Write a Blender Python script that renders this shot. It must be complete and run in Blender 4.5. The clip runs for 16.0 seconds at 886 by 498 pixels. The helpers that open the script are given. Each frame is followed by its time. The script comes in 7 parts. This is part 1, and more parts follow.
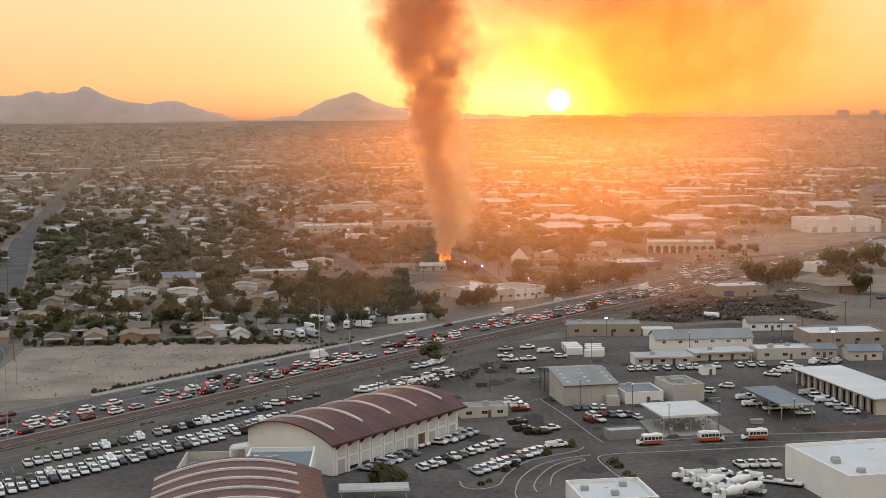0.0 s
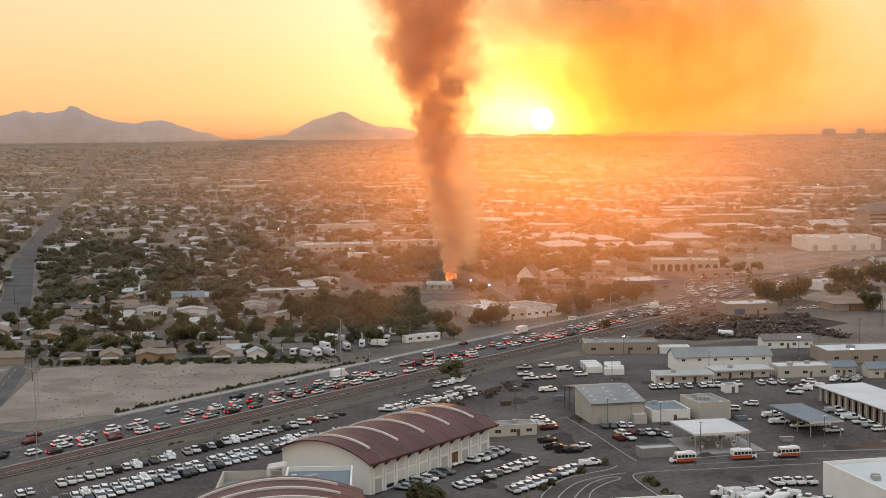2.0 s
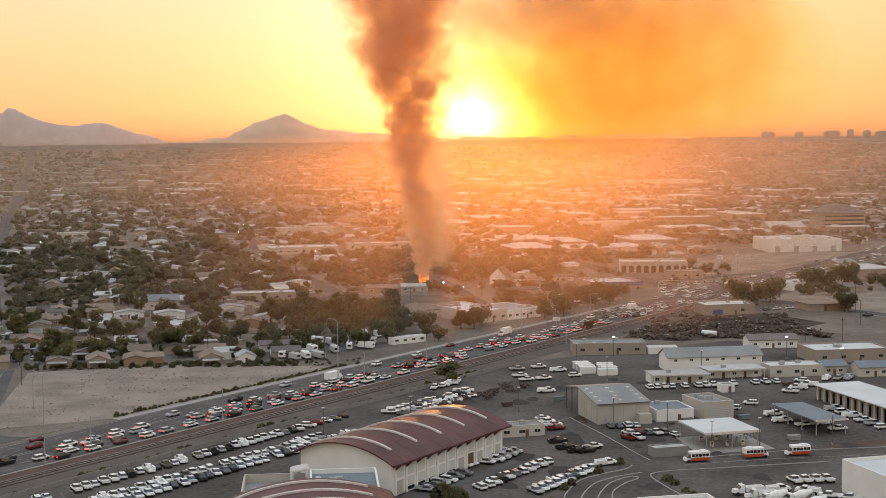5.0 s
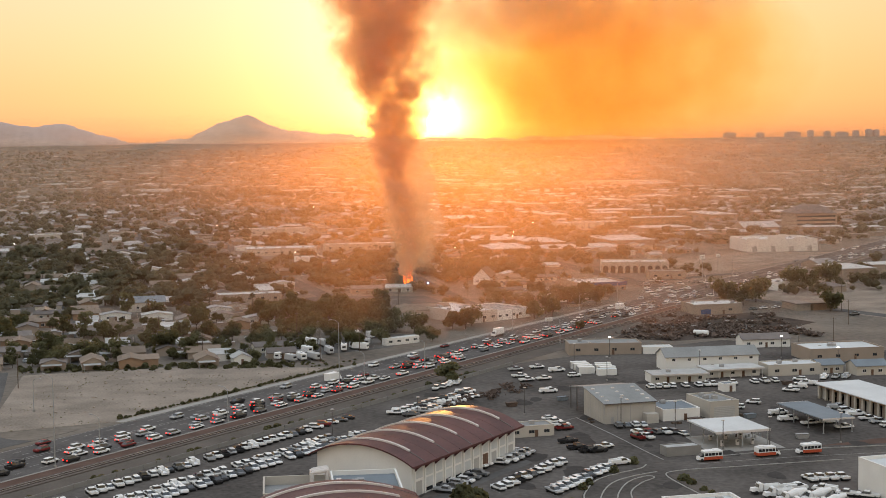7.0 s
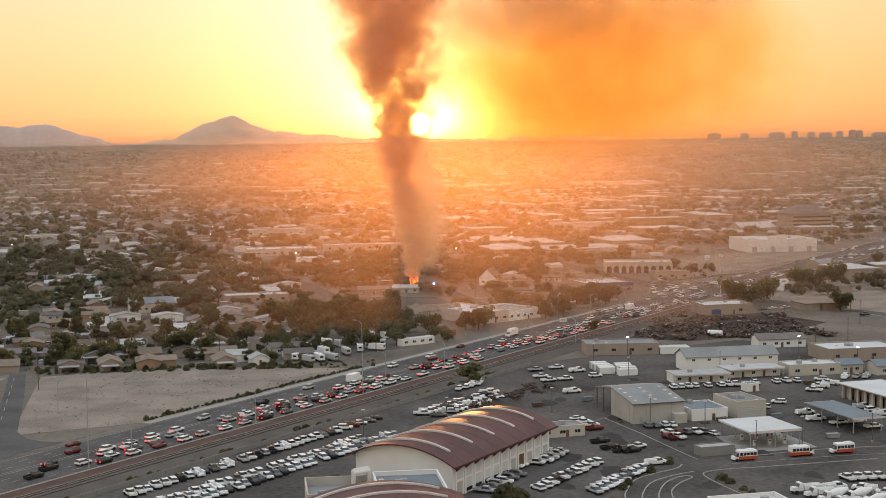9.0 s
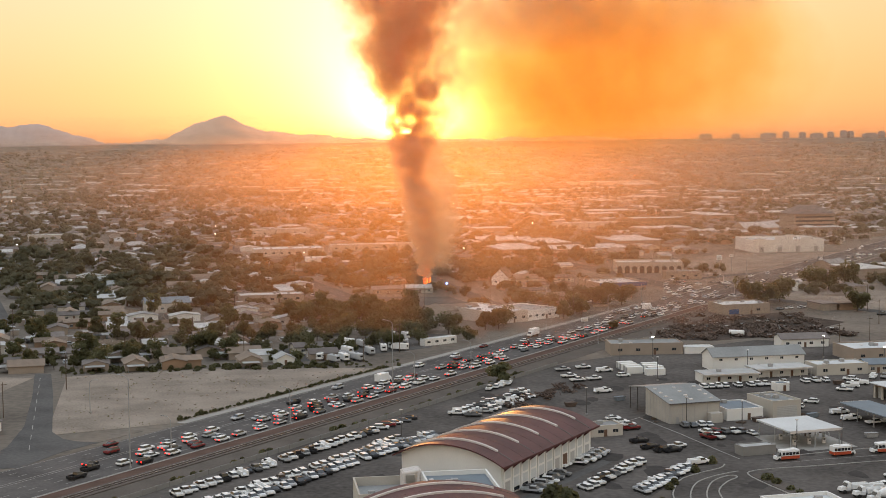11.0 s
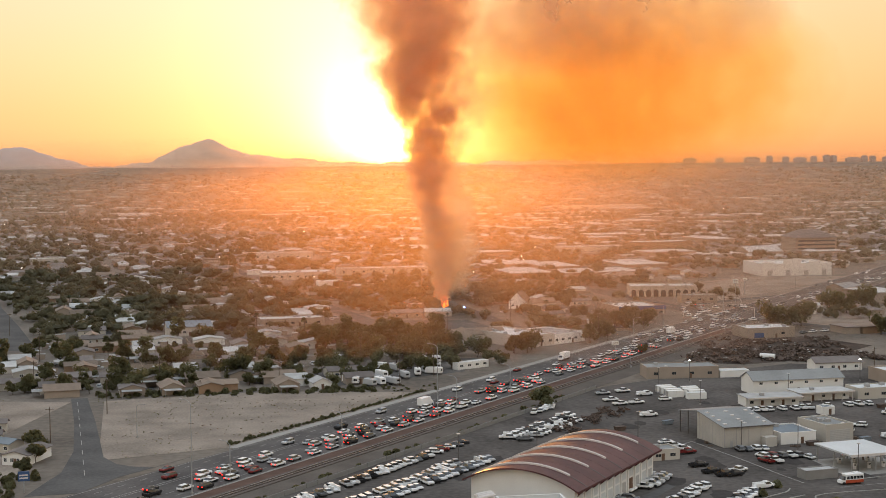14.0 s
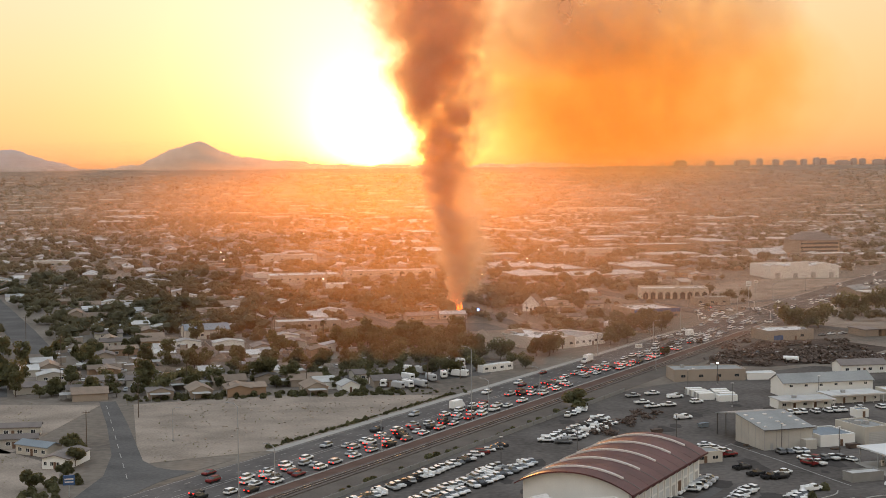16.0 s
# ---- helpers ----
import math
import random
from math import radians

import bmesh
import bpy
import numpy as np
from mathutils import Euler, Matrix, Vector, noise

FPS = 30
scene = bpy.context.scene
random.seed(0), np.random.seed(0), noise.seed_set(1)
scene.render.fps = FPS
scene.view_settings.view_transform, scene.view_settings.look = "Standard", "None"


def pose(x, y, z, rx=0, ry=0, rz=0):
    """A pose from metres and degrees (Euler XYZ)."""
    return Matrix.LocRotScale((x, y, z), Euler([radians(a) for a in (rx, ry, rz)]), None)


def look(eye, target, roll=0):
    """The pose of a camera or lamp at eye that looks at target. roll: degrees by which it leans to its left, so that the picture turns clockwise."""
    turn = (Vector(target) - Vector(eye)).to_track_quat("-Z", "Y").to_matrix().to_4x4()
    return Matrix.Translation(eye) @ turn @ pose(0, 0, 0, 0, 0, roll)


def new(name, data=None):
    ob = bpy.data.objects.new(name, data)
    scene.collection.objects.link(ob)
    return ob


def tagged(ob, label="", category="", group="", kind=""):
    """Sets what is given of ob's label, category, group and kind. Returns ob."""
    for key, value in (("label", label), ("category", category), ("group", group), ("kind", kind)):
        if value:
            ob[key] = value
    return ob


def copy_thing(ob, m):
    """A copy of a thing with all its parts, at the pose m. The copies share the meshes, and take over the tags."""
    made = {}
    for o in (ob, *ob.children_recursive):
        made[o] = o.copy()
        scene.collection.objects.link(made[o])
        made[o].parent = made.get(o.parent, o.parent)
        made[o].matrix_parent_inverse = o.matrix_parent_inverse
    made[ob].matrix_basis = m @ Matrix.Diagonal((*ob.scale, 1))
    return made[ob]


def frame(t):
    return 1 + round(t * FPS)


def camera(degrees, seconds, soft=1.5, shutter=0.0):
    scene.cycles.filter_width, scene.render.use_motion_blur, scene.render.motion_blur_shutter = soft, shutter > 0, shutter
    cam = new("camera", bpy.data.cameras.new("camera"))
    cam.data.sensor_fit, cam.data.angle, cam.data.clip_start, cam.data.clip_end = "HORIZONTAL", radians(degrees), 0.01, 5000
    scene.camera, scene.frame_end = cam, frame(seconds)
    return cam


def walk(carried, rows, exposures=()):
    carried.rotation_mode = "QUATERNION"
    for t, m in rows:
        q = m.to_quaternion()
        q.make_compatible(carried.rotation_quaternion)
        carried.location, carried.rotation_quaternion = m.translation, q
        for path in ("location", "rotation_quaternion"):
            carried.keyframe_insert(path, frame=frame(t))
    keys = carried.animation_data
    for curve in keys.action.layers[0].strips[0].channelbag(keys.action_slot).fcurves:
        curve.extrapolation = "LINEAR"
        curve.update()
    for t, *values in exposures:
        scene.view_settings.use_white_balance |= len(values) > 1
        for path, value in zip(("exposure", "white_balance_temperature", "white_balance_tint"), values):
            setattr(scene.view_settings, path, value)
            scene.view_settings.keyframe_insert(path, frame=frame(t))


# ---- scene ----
EXPOSURES = [(0.0, 0.0), (16.0, 0.0)]
cam = camera(34, 16.0, 0.9)
# seconds, eye x y z, yaw, pitch, roll
ROWS = [
    (0, 0.000, 0.000, 88.000, 0.000, -5.336, 0.539),
    (0.5, -3.190, -0.001, 87.986, -0.167, -5.066, 0.552),
    (1, -6.405, -0.002, 87.969, -0.315, -4.896, 0.572),
    (1.5, -9.638, 0.011, 87.943, -0.486, -4.769, 0.581),
    (2, -12.917, 0.042, 87.899, -0.642, -4.585, 0.586),
    (2.5, -16.313, 0.102, 87.837, -1.116, -4.567, 0.601),
    (3, -19.704, 0.192, 87.763, -1.505, -4.546, 0.602),
    (3.5, -23.093, 0.320, 87.684, -1.834, -4.535, 0.592),
    (4, -26.555, 0.497, 87.617, -2.229, -4.517, 0.592),
    (4.5, -29.999, 0.728, 87.568, -2.673, -4.500, 0.576),
    (5, -33.497, 1.022, 87.543, -3.134, -4.490, 0.561),
    (7.5, -51.550, 2.829, 87.535, -5.038, -4.466, 0.588),
    (8, -55.144, 3.227, 87.529, -5.252, -4.460, 0.590),
    (8.5, -58.740, 3.666, 87.519, -5.409, -4.447, 0.578),
    (9, -62.340, 4.146, 87.505, -5.511, -4.446, 0.562),
    (11.5, -80.656, 6.790, 87.415, -6.143, -4.445, 0.490),
    (12, -84.428, 7.383, 87.407, -6.294, -4.402, 0.477),
    (12.5, -88.205, 8.022, 87.398, -6.496, -4.092, 0.457),
    (13, -91.950, 8.692, 87.389, -6.631, -3.856, 0.455),
    (13.5, -95.699, 9.393, 87.379, -6.748, -3.717, 0.434),
    (14, -99.513, 10.129, 87.371, -6.885, -3.512, 0.418),
    (14.5, -103.430, 10.900, 87.369, -7.011, -3.409, 0.409),
    (15, -107.425, 11.693, 87.370, -7.117, -3.412, 0.408),
    (15.5, -111.461, 12.499, 87.372, -7.276, -3.413, 0.400),
    (16, -115.524, 13.309, 87.376, -7.441, -3.413, 0.392),
]
walk(cam, [(t, pose(x, y, z, 90 + pitch, 0, yaw) @ pose(0, 0, 0, 0, 0, -roll)) for t, x, y, z, yaw, pitch, roll in ROWS],
     exposures=EXPOSURES)

# ---- plan: the avenue's own axes; s runs along it, d across it towards the yard ----
ORIGIN, ALONG, ACROSS = Vector((-47.9, 534.8)), Vector((0.6, 0.8)), Vector((0.8, -0.6))
AVENUE = math.degrees(math.atan2(0.8, 0.6))      # heading of the avenue
GRID = 10.0                                      # turn of the street grid
SUN_AZ, SUN_EL = radians(4.6), radians(0.5)     # from +y towards +x
rng = random.Random(7)


def av(s, d):
    p = ORIGIN + ALONG * s + ACROSS * d
    return p.x, p.y


def av_inv(x, y):
    p = Vector((x, y)) - ORIGIN
    return p.dot(ALONG), p.dot(ACROSS)


# ---- world, sun ----
def build_world():
    world = bpy.data.worlds.new("dusk_sky")
    scene.world = world
    world.use_nodes = True
    nt = world.node_tree
    nt.nodes.clear()
    N, L = nt.nodes.new, nt.links.new

    def val(op, a, b=None, clamp=False):
        n = N("ShaderNodeMath")
        n.operation, n.use_clamp = op, clamp
        for i, v in enumerate((a, b)):
            if v is None:
                continue
            if isinstance(v, (int, float)):
                n.inputs[i].default_value = v
            else:
                L(v, n.inputs[i])
        return n.outputs[0]

    def ramp(fac, stops):
        n = N("ShaderNodeValToRGB")
        e = n.color_ramp.elements
        e[0].position, e[0].color = stops[0][0], (*stops[0][1], 1)
        e[1].position, e[1].color = stops[-1][0], (*stops[-1][1], 1)
        for p, c in stops[1:-1]:
            e.new(p).color = (*c, 1)
        L(fac, n.inputs[0])
        return n.outputs[0]

    def blend(kind, a, b, fac=1.0):
        n = N("ShaderNodeMix")
        n.data_type, n.blend_type = "RGBA", kind
        n.clamp_factor = False
        if isinstance(fac, (int, float)):
            n.inputs[0].default_value = fac
        else:
            L(fac, n.inputs[0])
        for i, v in ((6, a), (7, b)):
            if isinstance(v, tuple):
                n.inputs[i].default_value = (*v, 1)
            else:
                L(v, n.inputs[i])
        return n.outputs[2]

    way = N("ShaderNodeTexCoord").outputs["Generated"]
    sep = N("ShaderNodeSeparateXYZ")
    L(way, sep.inputs[0])
    height = val("MULTIPLY", val("ARCSINE", sep.outputs[2]), 180 / math.pi)      # degrees over the horizon
    fac = val("DIVIDE", val("ADD", height, 10.0), 100.0, True)
    sky = ramp(fac, [(0.0, (0.30, 0.16, 0.09)), (0.092, (0.50, 0.24, 0.12)), (0.10, (0.80, 0.40, 0.20)), (0.112, (0.86, 0.50, 0.25)),
                     (0.14, (0.84, 0.60, 0.34)), (0.18, (0.82, 0.70, 0.48)), (0.25, (0.80, 0.72, 0.60)), (0.40, (0.84, 0.86, 0.88)),
                     (0.65, (0.86, 0.94, 1.04)), (1.0, (0.82, 0.95, 1.14))])
    atmos = N("ShaderNodeTexSky")
    atmos.sky_type, atmos.sun_disc = "NISHITA", False
    atmos.sun_elevation, atmos.sun_rotation = SUN_EL, SUN_AZ
    sky = blend("ADD", sky, blend("MULTIPLY", atmos.outputs[0], (1, 1, 1)), 0.05)
    # brightness round the sun, by the angle from it; redder low down
    dot = N("ShaderNodeVectorMath")
    dot.operation = "DOT_PRODUCT"
    L(way, dot.inputs[0])
    dot.inputs[1].default_value = (math.sin(SUN_AZ) * math.cos(SUN_EL), math.cos(SUN_AZ) * math.cos(SUN_EL), math.sin(SUN_EL))
    ang = val("MULTIPLY", val("ARCCOSINE", val("MINIMUM", dot.outputs["Value"], 1.0)), 180 / math.pi)
    above = val("MULTIPLY", val("ADD", height, 0.6), 1.6, True)
    low = ramp(val("DIVIDE", val("ADD", height, 0.3), 6.0, True), [(0.0, (1.0, 0.62, 0.10)), (0.25, (1.0, 0.82, 0.30)), (0.6, (1.0, 0.92, 0.55)), (1.0, (1.0, 0.94, 0.72))])
    for width, power in ((0.85, 16.0), (2.6, 2.6), (7.5, 0.42)):
        glow = val("MULTIPLY", val("MULTIPLY", val("EXPONENT", val("DIVIDE", ang, -width)), power), above)
        sky = blend("ADD", sky, low, glow)
    disc = val("MULTIPLY", val("LESS_THAN", ang, 0.42), 60.0)
    sky = blend("ADD", sky, blend("MULTIPLY", (1, 1, 1), (1.0, 0.85, 0.6)), disc)
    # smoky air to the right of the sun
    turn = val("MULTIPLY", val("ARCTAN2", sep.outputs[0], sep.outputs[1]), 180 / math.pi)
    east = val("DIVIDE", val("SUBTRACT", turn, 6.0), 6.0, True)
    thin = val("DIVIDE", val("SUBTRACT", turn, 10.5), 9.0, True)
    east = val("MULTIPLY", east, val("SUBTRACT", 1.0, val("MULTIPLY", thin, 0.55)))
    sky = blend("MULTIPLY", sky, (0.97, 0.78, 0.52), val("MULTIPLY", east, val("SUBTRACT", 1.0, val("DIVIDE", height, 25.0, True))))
    bg = N("ShaderNodeBackground")
    bg.inputs[1].default_value = 1.0
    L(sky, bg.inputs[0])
    L(bg.outputs[0], N("ShaderNodeOutputWorld").inputs[0])


build_world()
sun = new("sun", bpy.data.lights.new("sun", "SUN"))
sun.data.energy, sun.data.color, sun.data.angle = 4.5, (1.0, 0.45, 0.13), radians(1.5)
sun.matrix_world = look((0, 0, 50), (-math.sin(SUN_AZ), -math.cos(SUN_AZ), 50 - math.tan(radians(1.9))))


# ---- materials ----
def mat(name, colour, rough=0.85, vary=0.12, scale=0.5, fine=6.0, bump=0.15, metal=0.0, spec=0.4, tint=None, hue=0.0, emit=None, thin=0.0, thin_colour=(0.5, 0.4, 0.15)):
    """Noise at two scales between two tones of one colour, fine relief, and a small step from object to object."""
    m = bpy.data.materials.new(name)
    m.use_nodes = True
    nt = m.node_tree
    N, L = nt.nodes.new, nt.links.new
    b = nt.nodes["Principled BSDF"]
    co = N("ShaderNodeTexCoord").outputs["Object"]

    def noise_at(s, detail):
        n = N("ShaderNodeTexNoise")
        n.inputs["Scale"].default_value, n.inputs["Detail"].default_value = s, detail
        L(co, n.inputs["Vector"])
        return n.outputs["Fac"]
    big, small = noise_at(scale, 3.0), noise_at(fine, 4.0)
    dark = tuple(c * (1 - vary) for c in colour)
    light = tuple(min(1, c * (1 + vary)) for c in (tint or colour))
    r = N("ShaderNodeValToRGB")
    r.color_ramp.elements[0].position, r.color_ramp.elements[1].position = 0.32, 0.68
    r.color_ramp.elements[0].color, r.color_ramp.elements[1].color = (*dark, 1), (*light, 1)
    mix = N("ShaderNodeMath")
    mix.operation = "MULTIPLY_ADD"
    L(small, mix.inputs[0])
    mix.inputs[1].default_value = 0.4
    half = N("ShaderNodeMath")
    half.operation = "MULTIPLY"
    L(big, half.inputs[0])
    half.inputs[1].default_value = 0.6
    L(half.outputs[0], mix.inputs[2])
    L(mix.outputs[0], r.inputs[0])
    out = r.outputs[0]
    if hue:
        h = N("ShaderNodeHueSaturation")
        info = N("ShaderNodeObjectInfo")
        v = N("ShaderNodeMapRange")
        v.inputs["To Min"].default_value, v.inputs["To Max"].default_value = 1 - hue, 1 + hue
        L(info.outputs["Random"], v.inputs["Value"])
        L(v.outputs[0], h.inputs["Value"])
        L(out, h.inputs["Color"])
        out = h.outputs[0]
    L(out, b.inputs["Base Color"])
    b.inputs["Roughness"].default_value, b.inputs["Metallic"].default_value = rough, metal
    b.inputs["Specular IOR Level"].default_value = spec
    if bump:
        bp = N("ShaderNodeBump")
        bp.inputs["Strength"].default_value = bump
        L(small, bp.inputs["Height"])
        L(bp.outputs[0], b.inputs["Normal"])
    if thin:                                              # light that comes through from behind
        tr = N("ShaderNodeBsdfTranslucent")
        tr.inputs[0].default_value = (*thin_colour, 1)
        ms = N("ShaderNodeMixShader")
        ms.inputs[0].default_value = thin
        L(b.outputs[0], ms.inputs[1])
        L(tr.outputs[0], ms.inputs[2])
        L(ms.outputs[0], nt.nodes["Material Output"].inputs[0])
    if emit:
        b.inputs["Emission Color"].default_value, b.inputs["Emission Strength"].default_value = (*emit[0], 1), emit[1]
    return m


def smoke_material(name, colour, through_colour, density, scale, fade, diffuse=0.5, forward=0.0, least=0.25, behind=0.5, onward=(1.0, 0.58, 0.22)):
    """Smoke seen as thin skins: part scatters light, the rest lets it pass, tinted. fade: whether it thins out towards the edges of its bounds."""
    m = bpy.data.materials.new(name)
    m.use_nodes = True
    nt = m.node_tree
    nt.nodes.clear()
    N, L = nt.nodes.new, nt.links.new
    co = N("ShaderNodeTexCoord")
    n = N("ShaderNodeTexNoise")
    n.inputs["Scale"].default_value, n.inputs["Detail"].default_value, n.inputs["Roughness"].default_value = scale, 5.0, 0.6
    L(co.outputs["Object"], n.inputs["Vector"])
    thick = N("ShaderNodeMapRange")
    thick.inputs["From Min"].default_value, thick.inputs["From Max"].default_value = 0.34, 0.66
    thick.inputs["To Min"].default_value, thick.inputs["To Max"].default_value = density * least, density
    L(n.outputs["Fac"], thick.inputs["Value"])
    fac = thick.outputs[0]
    if fade:
        g = N("ShaderNodeTexGradient")
        g.gradient_type = "SPHERICAL"
        mp = N("ShaderNodeMapping")
        mp.inputs["Location"].default_value, mp.inputs["Scale"].default_value = (-1.0, 0.0, -1.0), (2.0, 0.0, 2.0)
        L(co.outputs["Generated"], mp.inputs["Vector"])
        L(mp.outputs[0], g.inputs[0])
        soft = N("ShaderNodeMath")
        soft.operation, soft.use_clamp = "MULTIPLY", True
        L(g.outputs["Fac"], soft.inputs[0])
        soft.inputs[1].default_value = 1.7
        mul = N("ShaderNodeMath")
        mul.operation = "MULTIPLY"
        L(fac, mul.inputs[0])
        L(soft.outputs[0], mul.inputs[1])
        fac = mul.outputs[0]
    tint = N("ShaderNodeMix")
    tint.data_type = "RGBA"
    tint.inputs[6].default_value, tint.inputs[7].default_value = (1, 1, 1, 1), (*through_colour, 1)
    L(fac, tint.inputs[0])
    clear = N("ShaderNodeBsdfTransparent")
    L(tint.outputs[2], clear.inputs[0])
    body = N("ShaderNodeBsdfDiffuse")
    body.inputs[0].default_value = (*colour, 1)
    back = N("ShaderNodeBsdfTranslucent")
    back.inputs[0].default_value = (*colour, 1)
    both = N("ShaderNodeMixShader")
    both.inputs[0].default_value = behind
    L(body.outputs[0], both.inputs[1])
    L(back.outputs[0], both.inputs[2])
    if forward:                                           # light that goes on nearly straight
        on = N("ShaderNodeBsdfRefraction")
        on.inputs["Color"].default_value, on.inputs["Roughness"].default_value, on.inputs["IOR"].default_value = (*onward, 1), 0.75, 1.3
        more = N("ShaderNodeMixShader")
        more.inputs[0].default_value = forward
        L(both.outputs[0], more.inputs[1])
        L(on.outputs[0], more.inputs[2])
        both = more
    part_of = N("ShaderNodeMath")
    part_of.operation = "MULTIPLY"
    L(fac, part_of.inputs[0])
    part_of.inputs[1].default_value = diffuse
    mix = N("ShaderNodeMixShader")
    L(part_of.outputs[0], mix.inputs[0])
    L(clear.outputs[0], mix.inputs[1])
    L(both.outputs[0], mix.inputs[2])
    L(mix.outputs[0], N("ShaderNodeOutputMaterial").inputs[0])
    return m


